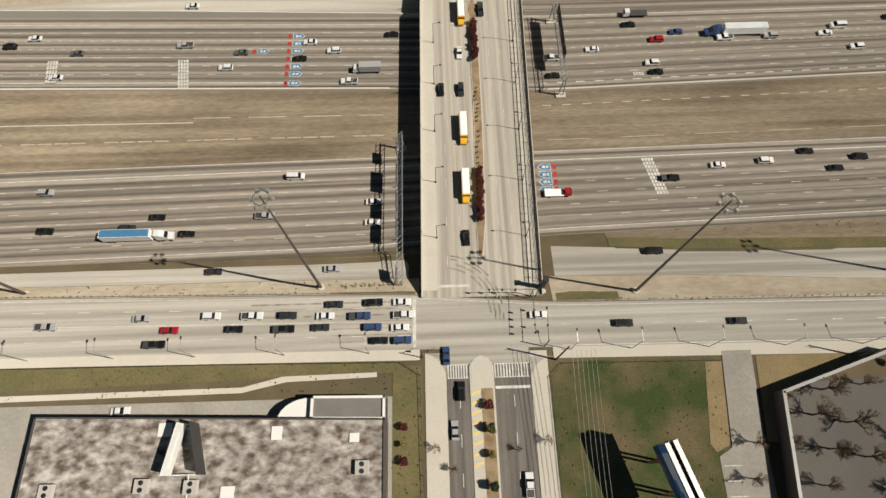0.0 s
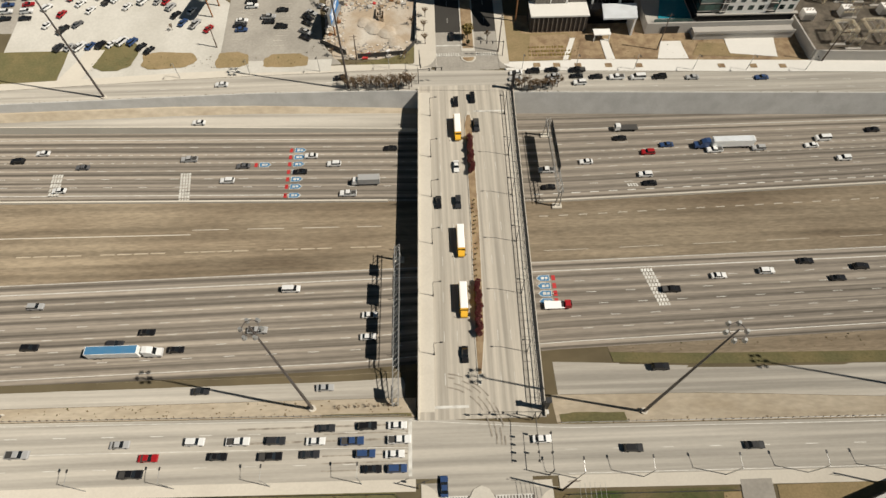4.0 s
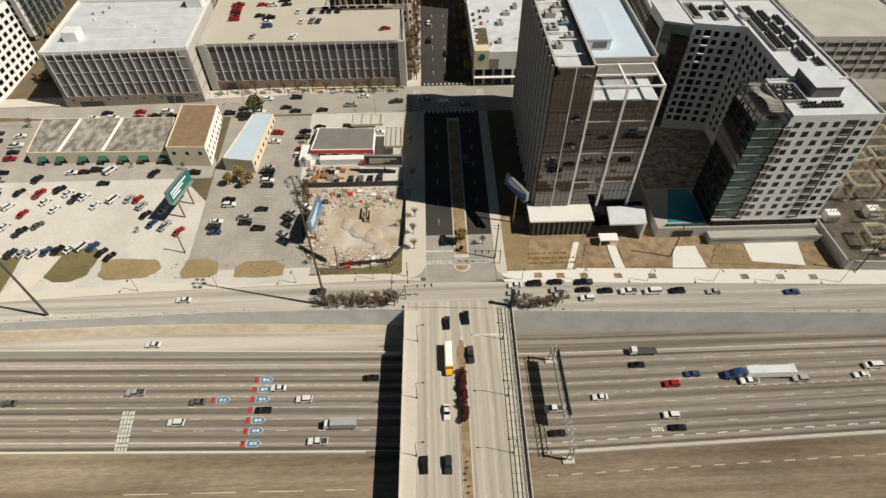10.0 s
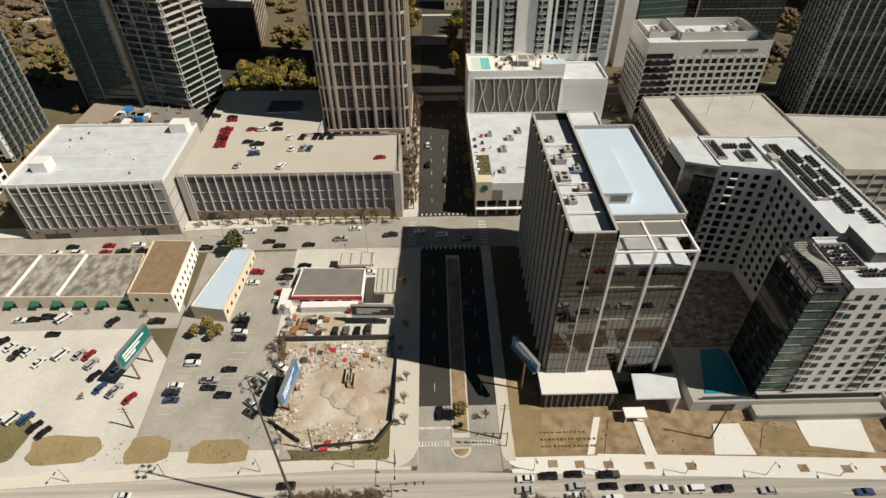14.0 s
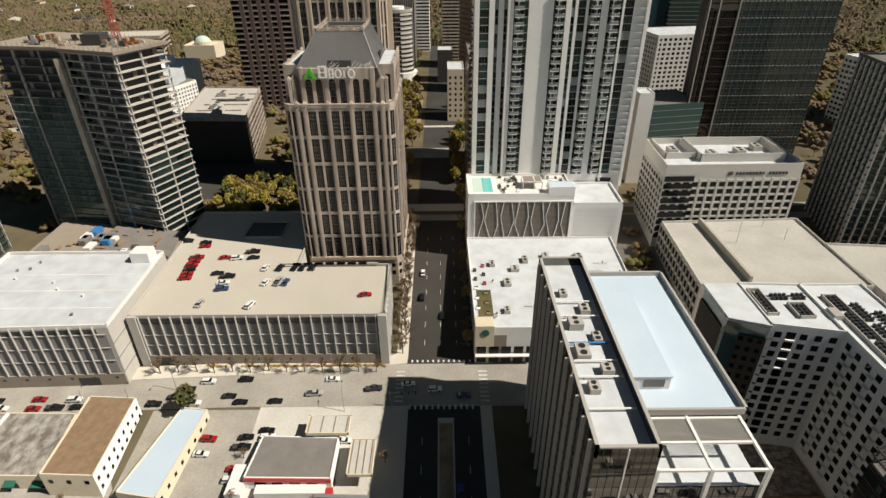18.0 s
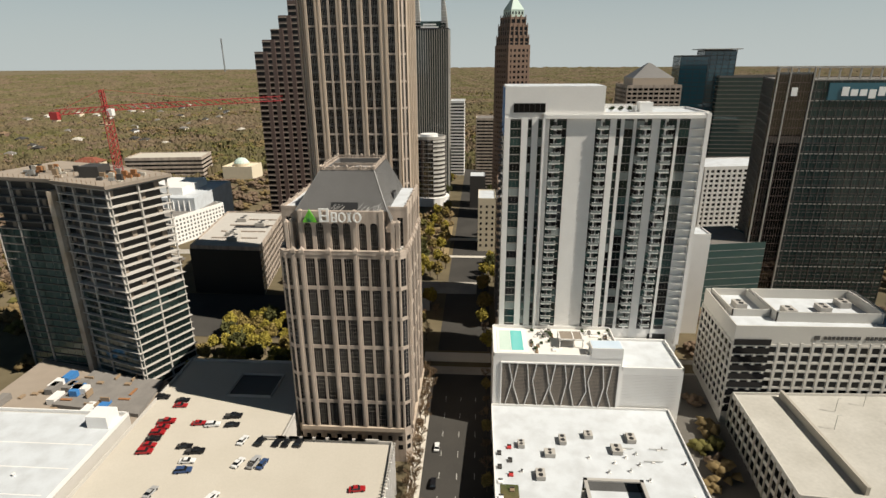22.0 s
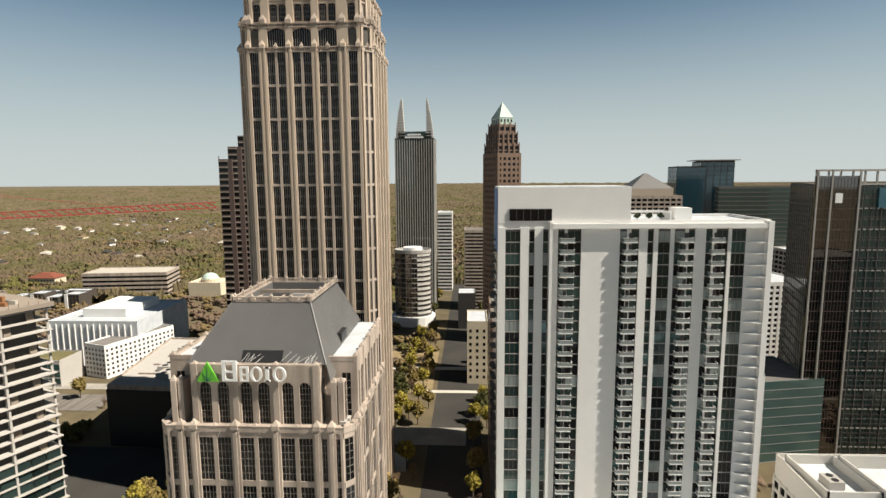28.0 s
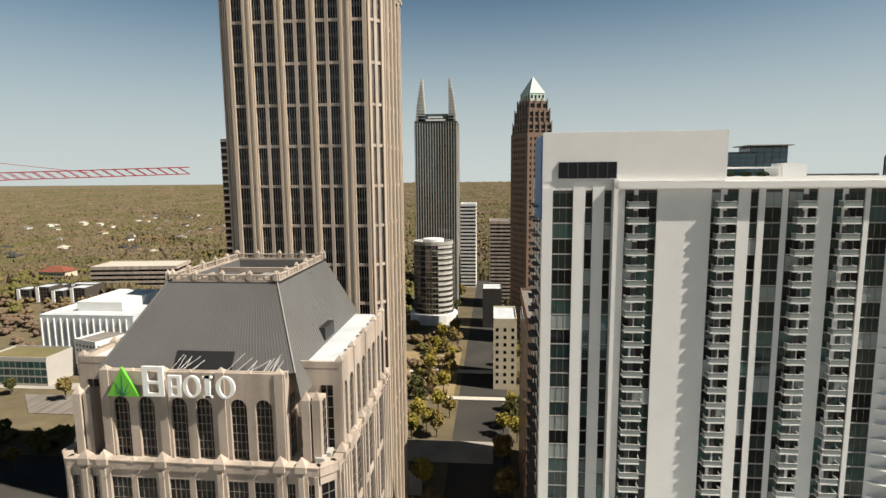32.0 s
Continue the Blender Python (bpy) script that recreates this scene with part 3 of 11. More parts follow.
def street(name, x0, x1, y0, y1, material, label, dz=0.06, category="road", step=8):
    """A strip that runs east, climbing with the land. x0, x1: functions of y or numbers."""
    ys = list(np.arange(y0, y1, step)) + [y1]
    f0 = x0 if callable(x0) else (lambda y: x0)
    f1 = x1 if callable(x1) else (lambda y: x1)
    verts = [p for y in ys for p in ((f0(y), y, gz(y) + dz), (f1(y), y, gz(y) + dz))]
    faces = [(2 * i, 2 * i + 1, 2 * i + 3, 2 * i + 2) for i in range(len(ys) - 1)]
    return tagged(raw(name, [tuple(map(float, v)) for v in verts], faces, material), label, category, kind="structure")


def patch(name, poly, material, label, category="ground", dz=0.08, kind="structure"):
    """A flat-lying area that follows the land's slope."""
    bm = bmesh.new()
    bm.faces.new([bm.verts.new((x, y, 0)) for x, y in poly])
    if bm.faces[:][0].normal.z < 0 or sum((a[0] * b[1] - b[0] * a[1]) for a, b in zip(poly, poly[1:] + poly[:1])) < 0:
        bmesh.ops.reverse_faces(bm, faces=bm.faces[:])
    for y in (60, 75, 90, 105, 120, 141, 162, 185, 210, 240, 268, 330):
        bmesh.ops.bisect_plane(bm, geom=bm.verts[:] + bm.edges[:] + bm.faces[:], plane_co=(0, y, 0), plane_no=(0, 1, 0))
    for v in bm.verts:
        v.co.z = gz(v.co.y) + dz
    me = bpy.data.meshes.new(name)
    bm.to_mesh(me)
    bm.free()
    return tagged(finish(new(name, me), material, None, ""), label, category, kind=kind)


def rect(x0, x1, y0, y1):
    return [(x0, y0), (x1, y0), (x1, y1), (x0, y1)]


# western leg of the cross street
street("road_cross_west", -10.2, 11.2, -420, -97, "asphalt_worn", "worn asphalt street with lane lines", 0.08)
street("pavement_cross_northwest", -15.7, -10.3, -420, -94, "sidewalk", "pale concrete pavement", 0.18, "pavement")
street("pavement_cross_southwest", 11.2, 15.8, -420, -94, "sidewalk", "pale concrete pavement", 0.18, "pavement")
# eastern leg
# sunlit end of the same street: the sun is put into a paler colour
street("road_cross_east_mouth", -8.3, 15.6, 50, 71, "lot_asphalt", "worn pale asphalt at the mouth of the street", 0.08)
# from here on the street's colour is darkened for the shade of the towers
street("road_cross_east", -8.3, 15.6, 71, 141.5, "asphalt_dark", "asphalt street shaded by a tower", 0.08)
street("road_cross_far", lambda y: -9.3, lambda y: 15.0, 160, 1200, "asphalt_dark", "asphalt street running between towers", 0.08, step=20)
street("pavement_cross_northeast", -16.5, -8.1, 53, 141, "sidewalk", "pale concrete pavement", 0.2, "pavement")
street("pavement_cross_southeast", 15.7, 19.5, 53, 141, "sidewalk", "pale concrete pavement", 0.2, "pavement")
street("pavement_far_north", -13.5, -9.3, 163, 255, "sidewalk", "pale concrete pavement under street trees", 0.2, "pavement")
SPR0, SPR1 = line((-300, 135), (-150, 138.5), (-64, 141.2), (-6, 140.8), (300, 140)), line((-300, 148), (-150, 151.5), (-64, 156), (-6, 161.5), (300, 163))
sheet("road_second_avenue", [(SPR0, lambda x: gz(SPR0(x)) + 0.12), (SPR1, lambda x: gz(SPR1(x)) + 0.12)], "lot_asphalt", span(-900, 900), label="grey asphalt avenue with parked cars", category="road")
sheet("pavement_second_avenue", [(SPR1, 6.85), (lambda x: SPR1(x) + 6, 7.3)], "sidewalk", span(-900, -9.5), label="pale pavement with street trees", category="pavement")
sheet("pavement_second_avenue_south", [(SPR1, 6.95), (lambda x: SPR1(x) + 3, 7.3)], "sidewalk", span(15, 900), label="pale pavement with street trees", category="pavement")
sheet("road_third_avenue", [(258, gz(258) + 0.15), (274, gz(274) + 0.15)], "lot_asphalt", span(-12, 900), label="grey asphalt avenue between towers", category="road")
# pale strip painted where sun falls across the darkened street
patch("forecourt_third_avenue", rect(-15, 15, 267, 275), "sidewalk", "pale paved crossing", "pavement", 0.24)

street("road_cross_west_mouth", -10.2, 11.2, -97, -92.5, "concrete_road", "pale concrete at the mouth of the street", 0.08)
# paler asphalt puts the sunlit gap between the towers into colour
patch("cross_lane_far", rect(-70, 8, 341, 359), "lot_asphalt", "sunlit side street between the towers", "road", 0.3)
patch("lawn_far", rect(-66, -12, 402, 478), "dry_grass", "dry lawn beside the avenue", "grass", 0.3)
# near-black patch painted where the towers' shade lies on the ground
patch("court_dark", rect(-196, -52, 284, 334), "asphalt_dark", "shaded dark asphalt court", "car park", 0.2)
patch("lot_far_north", [(-236, 394), (-192, 394), (-188, 372), (-214, 372)], "asphalt_worn", "worn grey car park between trees", "car park", 0.25)
patch("lane_far_north", [(-330, 400), (-172, 402), (-172, 411), (-330, 409)], "lot_asphalt", "grey asphalt street beside the halls", "road", 0.22)
patch("plaza_far", rect(-34, -17, 318, 334), "sidewalk", "pale paved garden court", "pavement", 0.3)
# another sunlit bar across the street, done by a pale colour
patch("crossing_far", rect(-15, 14, 402.5, 406.5), "sidewalk", "pale paved crossing", "pavement", 0.4)
patch("path_far", rect(-44, -18, 430, 436), "dirt", "sandy path across the lawn", "pavement", 0.42)
# pale strip for the farther sunlit stretch
patch("walk_far", rect(-40, 20, 440, 446), "sidewalk", "pale paved crossing", "pavement", 0.36)
# rounded street corners
for n, (x, y, sx, sy) in enumerate(((-10.2, -94.0, -1, -1), (11.2, -95.6, 1, -1), (-8.3, 52.0, -1, 1), (15.6, 50.5, 1, 1))):
    rad = 6.5
    pts = [(x, y)] + [(x + sx * rad * (1 - math.cos(g)), y + sy * rad * (1 - math.sin(g))) for g in np.linspace(0, math.pi / 2, 9)]
    patch("road_corner", pts, "concrete_road" if n < 2 else "lot_asphalt", "rounded paved street corner", "road", 0.24)

# the bridge over the freeway
BL, BR = line((-78, -16.0), (40, -14.9)), line((-78, 16.1), (40, 19.2))


def along(name, f0, f1, y0, y1, z0, z1, material, parent, label="", step=None):
    """A bar that runs along the bridge between two lines of x."""
    ys = [y0, y1] if not step else list(np.arange(y0, y1, step)) + [y1]
    some = []
    for a, b in zip(ys, ys[1:]):
        some.append([(f0(a), a, z0), (f1(a), a, z0), (f1(b), b, z0), (f0(b), b, z0), (f0(a), a, z1), (f1(a), a, z1), (f1(b), b, z1), (f0(b), b, z1)])
    return boxes(name, some, material, parent, label)


bridge = thing("bridge", (0, -20, FW), "long pale concrete road bridge over the freeway", "bridge", kind="structure")
along("deck", BL, BR, -79, 42, -1.3, 0.10, "concrete_bridge", bridge)
along("sidewalk", BL, lambda y: BL(y) + 4.0, -77, 38.5, 0.10, 0.26, "sidewalk", bridge)
along("sidewalk", lambda y: BR(y) - 3.2, BR, -77, 38.5, 0.10, 0.26, "sidewalk", bridge)
along("parapet", lambda y: BL(y) - 0.35, lambda y: BL(y) + 0.05, -79, 40.5, -0.9, 1.15, "sidewalk", bridge)
along("parapet", lambda y: BR(y) - 0.05, lambda y: BR(y) + 0.35, -79, 40.5, -0.9, 1.0, "sidewalk", bridge)
for off in (-11, -5.5, 0, 5.5, 11):
    along("girder", lambda y: 1 + off - 0.3, lambda y: 1 + off + 0.3, -77, 38.5, -2.6, -1.3, "grey_precast", bridge)
for y in (-50, -22, 6):
    boxes("pier_cap", [hexa(-14, 16, y - 0.8, y + 0.8, -3.8, -2.6)], "grey_precast", bridge)
    for x in (-12, -3, 6, 14):
        tubes("pier_column", [((x, y, FW), (x, y, -3.8), 0.7)], "grey_precast", bridge, n=12)
boxes("abutment", [hexa(-16, 17.5, -81, -77, FW, -1.3)], "retaining_wall", bridge)
boxes("abutment", [hexa(-15, 20, 36.5, 40.5, FW, -1.3)], "retaining_wall", bridge)
# planted central island of the bridge
ML = line((-70.5, -0.2), (-56.5, -0.3), (-21.7, 0.8), (24, 1.0), (28.6, 2.4))
MR = line((-70.5, 0.2), (-56.5, 2.1), (-21.7, 3.0), (24, 3.4), (28.6, 2.6))
isl = thing("traffic_island", (1, -25, 0.1), "narrow planted kerbed island with bark mulch", "traffic island", kind="structure")
along("kerb", lambda y: ML(y) - 0.25, lambda y: MR(y) + 0.25, -70.5, 28.4, 0.10, 0.28, "kerb", isl, step=6)
along("mulch_bed", ML, MR, -67.5, 26.8, 0.28, 0.34, "mulch", isl, step=6)


# ---- buildings ----
def outset(poly, d):
    """A convex counterclockwise footprint pushed out by d metres."""
    n, out = len(poly), []
    for i in range(n):
        p, q, r = Vector(poly[i - 1]), Vector(poly[i]), Vector(poly[(i + 1) % n])
        a, b = (q - p).normalized(), (r - q).normalized()
        na, nb = Vector((a.y, -a.x)), Vector((b.y, -b.x))
        m = (na + nb) / max(0.3, 1 + na.dot(nb))
        out.append((q.x + m.x * d, q.y + m.y * d))
    return out


def ring(poly, w, z0, z1):
    """The blocks of a parapet round a polygon (counterclockwise), w thick, inside its edge."""
    out = []
    n = len(poly)
    cx, cy = sum(p[0] for p in poly) / n, sum(p[1] for p in poly) / n
    for (x0, y0), (x1, y1) in zip(poly, poly[1:] + poly[:1]):
        d = Vector((x1 - x0, y1 - y0, 0)).normalized()
        m = Vector((-d.y, d.x, 0)) * w
        a, b = Vector((x0, y0, 0)), Vector((x1, y1, 0))
        q = [a, b, b + m, a + m]
        out.append([(v.x, v.y, z0) for v in q] + [(v.x, v.y, z1) for v in q])
    return out


def walls(poly):
    """The upright faces of a counterclockwise footprint, each seen from outside."""
    return [Wall(a, b) for a, b in zip(poly, poly[1:] + poly[:1])]


def building(name, poly, z0, z1, wall, roof, label, category="building", parapet=0.9, inset=0.35, group=""):
    x, y = sum(p[0] for p in poly) / len(poly), sum(p[1] for p in poly) / len(poly)
    b = thing(name, (x, y, z0), label, category, group)
    prism("wall", poly, z0 - 3.0, z1, wall, b)
    n = len(poly)
    inner = [(x + (px - x) * 0.995, y + (py - y) * 0.995) for px, py in poly]
    prism("roof", inner, z1, z1 + 0.12, roof, b)
    if parapet:
        boxes("parapet", ring(poly, inset, z1, z1 + parapet), wall, b)
    return b


def rooftop_unit(x, y, z, w=2.4, l=3.4, h=1.6, group="rooftop units", turn=0):
    u = thing("rooftop_unit", (x, y, z), "pale metal air-conditioning unit on a roof", "air conditioner", group)
    boxes("casing", [hexa(x - w / 2, x + w / 2, y - l / 2, y + l / 2, z + 0.25, z + h)], "grey_precast", u)
    boxes("skid", [hexa(x - w / 2 + 0.1, x + w / 2 - 0.1, y - l / 2 + 0.1, y + l / 2 - 0.1, z, z + 0.25)], "galvanised", u)
    for k in (-1, 1):
        tubes("fan", [((x, y + k * l / 4, z + h), (x, y + k * l / 4, z + h + 0.15), min(w, l / 2) * 0.36)], "black_metal", u, n=12)
    RIDERS.append(u)
    return u


# 1. the dark glass office tower on the corner
off = thing("office_tower", (48, 108, 2), "mirror-glass office tower with pale mullions and a white roof", "office tower")
G0 = 1.5
fw = [(31, 75), (43, 75), (43, 141), (31, 141)]
mw = [(43, 88), (66, 88), (66, 140), (43, 140)]
prism("wall", fw, G0, 58, "glass_mirror", off, "mirror glass curtain wall")
prism("wall", mw, G0, 55, "glass_mirror", off, "mirror glass curtain wall")
prism("wall", [(43.05, 75.6), (64.5, 75.6), (64.5, 88), (43.05, 88)], G0, 49, "glass_mirror", off, "mirror glass curtain wall")
boxes("screen_wall", ring(fw, 0.5, 58, 60.5), "glass_mirror", off, "glazed roof screen")
boxes("coping", ring(fw, 0.7, 60.5, 60.8), "grey_precast", off)
prism("roof", [(31.5, 75.5), (42.5, 75.5), (42.5, 140.5), (31.5, 140.5)], 58, 58.1, "white_membrane", off)
boxes("parapet", ring(mw, 0.6, 55, 56.4), "grey_precast", off)
prism("roof", [(43.6, 88.6), (65.4, 88.6), (65.4, 139.4), (43.6, 139.4)], 55, 55.15, "blue_membrane", off, "pale blue-white roof membrane")
boxes("penthouse", [hexa(43.8, 52.3, 95, 126, 55.1, 58.6)], "white_panel", off, "low white plant room")
boxes("penthouse_roof", [hexa(43.6, 52.5, 94.8, 126.2, 58.6, 58.85)], "blue_membrane", off)
boxes("grille", [hexa(46.5, 51, 94.85, 95.05, 56, 57.9)], "grey_roof", off)
boxes("terrace_roof", [hexa(43.6, 64.3, 76, 88, 49, 49.15)], "white_membrane", off)
for x in (43.3, 53.5, 64.3):
    boxes("column", [hexa(x - 0.35, x + 0.35, 74.9, 75.6, 3, 54.6)], "white_panel", off)
    boxes("roof_beam", [hexa(x - 0.3, x + 0.3, 75, 88.6, 54.1, 54.7)], "white_panel", off)
for y in (75.2, 81.5, 87.6):
    boxes("roof_beam", [hexa(43, 64.7, y - 0.25, y + 0.25, 54.1, 54.6)], "white_panel", off)
for k in range(22):
    y = 82 + k * 0.27
    boxes("louvre", [hexa(43.6, 64, y, y + 0.06, 54.25, 54.5)], "grey_precast", off)
front, frontr, side, back = Wall((31, 75), (43, 75)), Wall((43.05, 75.6), (64.5, 75.6)), Wall((31, 141), (31, 75)), Wall((43, 140), (66, 140))
for z in np.arange(6, 57, 4.0):
    boxes("spandrel", [front.box(0, 12, z, z + 0.12, 0, 0.08)], "charcoal", off)
for z in np.arange(6, 49, 4.0):
    wide = 0.45 if int(z) in (6, 18, 30, 42) else 0.15
    boxes("spandrel", [frontr.box(0, 21.4, z, z + wide, 0, 0.14)], "grey_precast" if wide > 0.2 else "charcoal", off)
for u in np.arange(1.5, 12, 1.5):
    boxes("mullion", [front.box(u - 0.04, u + 0.04, 8, 60.4, 0, 0.1)], "charcoal", off)
for u in (6.0,):
    boxes("mullion", [front.box(u - 0.12, u + 0.12, 8, 60.4, 0, 0.3)], "white_panel", off)
for u in np.arange(1.55, 21, 1.55):
    boxes("mullion", [frontr.box(u - 0.04, u + 0.04, 6, 49, 0, 0.1)], "charcoal", off)
for u in np.arange(3.3, 66, 5.5):
    boxes("fin", [side.box(u - 0.16, u + 0.16, 4, 60.4, 0, 0.85)], "grey_precast", off, "pale vertical fin")
for u in np.arange(0.9, 66, 1.83):
    boxes("mullion", [side.box(u - 0.05, u + 0.05, 4, 60.4, 0, 0.12)], "charcoal", off)
for z in np.arange(6, 60, 4.0):
    boxes("spandrel", [side.box(0, 66, z, z + 0.2, 0, 0.1)], "charcoal", off)
right = Wall((66, 88), (66, 140))
for z in np.arange(6, 55, 4.0):
    boxes("spandrel", [right.box(0, 52, z, z + 0.3, 0, 0.1)], "charcoal", off)
for k, (x, y, w, l, h) in enumerate(((35, 92, 2.2, 3.0, 1.4), (39, 97, 2.6, 2.6, 1.8), (35, 103, 3.0, 4.4, 1.6), (39.5, 108, 2.0, 3.4, 1.3), (35.5, 113, 3.4, 3.4, 1.9), (39, 119, 2.4, 3.2, 1.4), (35, 126, 2.0, 2.6, 1.2))):
    rooftop_unit(x, y, 58.1, w, l, h)
for y in (86, 95, 100, 106, 116, 122):
    RIDERS.append(thing("roof_pipe", (37, y, 58.1), "roof duct in the sunken plant well", "pipe", "roof pipes"))
    tubes("duct", [((32.5, y, 59.0), (42, y, 59.0), 0.22)], "sign_blue" if y == 106 else "white_panel", RIDERS[-1])
    for x in (33.5, 41):
        tubes("bracket", [((x, y, 58.1), (x, y, 59.0), 0.1)], "galvanised", RIDERS[-1])
fuse(off, ("mullion", "louvre", "spandrel"))
settle(off, 2.0, 0, 1.034)
# podium and garden front
pod = thing("podium", (46, 70, 2), "low podium with pale paved terrace and dark glazed front", "podium")
prism("wall", [(29, 66), (51, 66), (51, 75), (29, 75)], G0 - 3, 7.4, "dark_brick", pod)
prism("terrace", [(28.6, 65.6), (51.3, 65.6), (51.3, 75), (28.6, 75)], 7.4, 8.0, "new_sidewalk", pod)
prism("wall", [(51, 70), (70, 70), (70, 75), (51, 75)], G0 - 3, 7.6, "glass_dark", pod)
prism("canopy", [(56, 63), (69, 63), (70.5, 72), (57, 72)], 7.7, 8.3, "white_membrane", pod, "white wedge canopy")
boxes("canopy_leg", [hexa(68, 68.8, 63, 70, 0, 7.7)], "white_panel", pod)
boxes("entrance_canopy", [hexa(53, 59.5, 60, 63.5, 3.2, 3.6), hexa(53.2, 53.6, 60.2, 60.5, 0, 3.2), hexa(59, 59.3, 60.2, 60.5, 0, 3.2)], "white_panel", pod)
podw = Wall((29, 66), (51, 66))
for u in np.arange(1.2, 22, 1.8):
    boxes("fin", [podw.box(u - 0.1, u + 0.1, 1, 7.3, 0, 0.25)], "taupe_base", pod)
grid(Wall((51, 70), (70, 70)), pod, 1, 7.2, 8, 1, 2.0, 5.6, "glass_dark", 0.06)

settle(pod, 3.8, 0, 1.04)

# 2. the white apartment building with a courtyard
apt = thing("apartment_block", (110, 105, 2), "white courtyard apartment block with a dark glazed corner", "apartment block")
ZR = 50.0
FRONT_WING = rect(101, 129, 68.2, 88.5)
REAR_WING = rect(110, 128.5, 88.5, 146)
BACK_WING = [(92.2, 127.1), (110, 123.4), (110, 146), (92.2, 147)]
for poly in (FRONT_WING, REAR_WING, BACK_WING):
    prism("wall", poly, 0, ZR, "white_stucco", apt)
    boxes("parapet", ring(poly, 0.3, ZR, ZR + 0.8), "white_stucco", apt)
    prism("roof", outset(poly, -0.35), ZR, ZR + 0.1, "white_membrane", apt)
# glazed corner with its roof terrace, pergola and wavy shade
prism("glazed_corner", [(92, 68.6), (101, 68.6), (101, 88.5), (92.2, 86)], 0, 46.6, "glass_dark", apt, "dark green-glazed corner bay")
prism("terrace", [(92.4, 69), (101, 69), (101, 88), (92.6, 85.6)], 46.6, 46.75, "grey_roof", apt)
for z0, z1 in ((48.9, 49.2), (50.9, 51.2)):
    boxes("corner_frame", ring([(91.8, 68.4), (101, 68.4), (101, 88.5), (92, 86.2)], 0.3, z0, z1), "black_metal", apt)
for x, y in ((92, 68.6), (96.5, 68.6), (100.6, 68.6), (92.2, 77), (92.4, 85.6), (92.1, 72.8), (92.3, 81.4)):
    boxes("terrace_post", [hexa(x - 0.12, x + 0.12, y - 0.12, y + 0.12, 46.7, 51.2)], "black_metal", apt)
for k in range(9):
    boxes("terrace_beam", [hexa(92.2, 95.4, 70 + k * 2, 70.15 + k * 2, 50.9, 51.1)], "black_metal", apt)
for k in range(26):
    t0 = k / 25
    boxes("shade_slat", [hexa(95.6 + 0.6 * math.sin(3 * t0), 100.6, 71 + 16 * t0, 71.35 + 16 * t0, 50.2 + 0.7 * math.sin(6 * t0), 50.3 + 0.7 * math.sin(6 * t0))], "grey_precast", apt)
fuse(apt, ("shade_slat",))
prism("dark_corner", [(82.3, 130.8), (92.2, 127.1), (92.2, 147), (82.3, 147)], 0, 45, "dark_brick", apt, "dark brick corner")
prism("glazed_top", [(82.8, 131.4), (92.2, 127.9), (92.2, 147), (82.8, 147)], 45, 49.4, "glass_green", apt, "glazed top storey")
prism("white_top", [(82.0, 130.4), (92.2, 126.7), (92.2, 147.2), (82.0, 147.2)], 49.4, 50.3, "white_membrane", apt)
prism("glazed_stair", [(82.1, 130.7), (85.6, 129.4), (85.6, 131), (82.1, 132.4)], 8, 49.4, "glass_green", apt, "pale green glazed stair")
AFL = [10.7 + 3.33 * k for k in range(12)]
fa = Wall((101, 68.2), (129, 68.2))
gc, gl = Wall((92, 68.6), (101, 68.6)), Wall((92.2, 86), (92, 68.6))
# flat charcoal panels stand for the shade of the balcony recesses
boxes("recess", [fa.box(17.3, 21.1, 8.4, ZR - 1.2, 0.0, 0.03)], "charcoal", apt)
boxes("recess", [fa.box(0.05, 1.6, 8.4, ZR - 3, 0.0, 0.03)], "charcoal", apt)
for z in AFL:
    for u in (2.9, 6.7, 10.8, 14.7, 22.6, 26.2):
        pane(fa, u, z, 1.95, 1.9, 0.04, "glass_strip", apt)
    pane(fa, 20.2, z, 1.5, 2.3, 0.06, "glass_green", apt)
    for a, e in ((17.3, 20.2), (-0.9, 1.6)):
        boxes("balcony", [fa.box(a, e, z - 1.3, z - 1.12, 0, 0.5), fa.box(a, e, z - 0.2, z - 0.12, 0.42, 0.5), fa.box(a, a + 0.06, z - 1.2, z - 0.2, 0.42, 0.5)], "grey_precast", apt)
    boxes("spandrel", [gc.box(0, 8.1, z - 1.5, z - 1.2, 0, 0.12)], "grey_precast", apt)
    for k in range(4):
        pane(gc, 1.1 + k * 2.0, z + 0.1, 1.9, 2.4, 0.05, "glass_green", apt)
    boxes("spandrel", [gl.box(0, 17.4, z - 1.5, z - 1.25, 0, 0.08)], "charcoal", apt)
    for u in (4.5, 6.4, 10.5, 15.6, 16.9):
        pane(gl, u, z, 1.2, 1.7, 0.05, "glass_green" if u > 15 or int(z + u) % 3 == 0 else "glass_dark", apt)
inn = Wall((92.2, 127.1), (110, 123.4))
for z in AFL:
    for u in (2.2, 8.6, 12.2, 15.8):
        pane(inn, u, z, 1.8, 1.9, 0.05, "glass_dark", apt)
    # dark pane flat on the wall, for a shaded balcony recess
    pane(inn, 5.4, z, 2.4, 2.4, 0.04, "glass_dark", apt, "recess")
    boxes("balcony", [inn.box(4.2, 6.6, z - 1.3, z - 1.15, 0, 0.6)], "white_panel", apt)
    boxes("balcony", [inn.box(0.2, 1.2, z - 1.3, z - 1.15, 0, 0.6)], "charcoal", apt)
inw = Wall((110, 123.4), (110, 88.5))
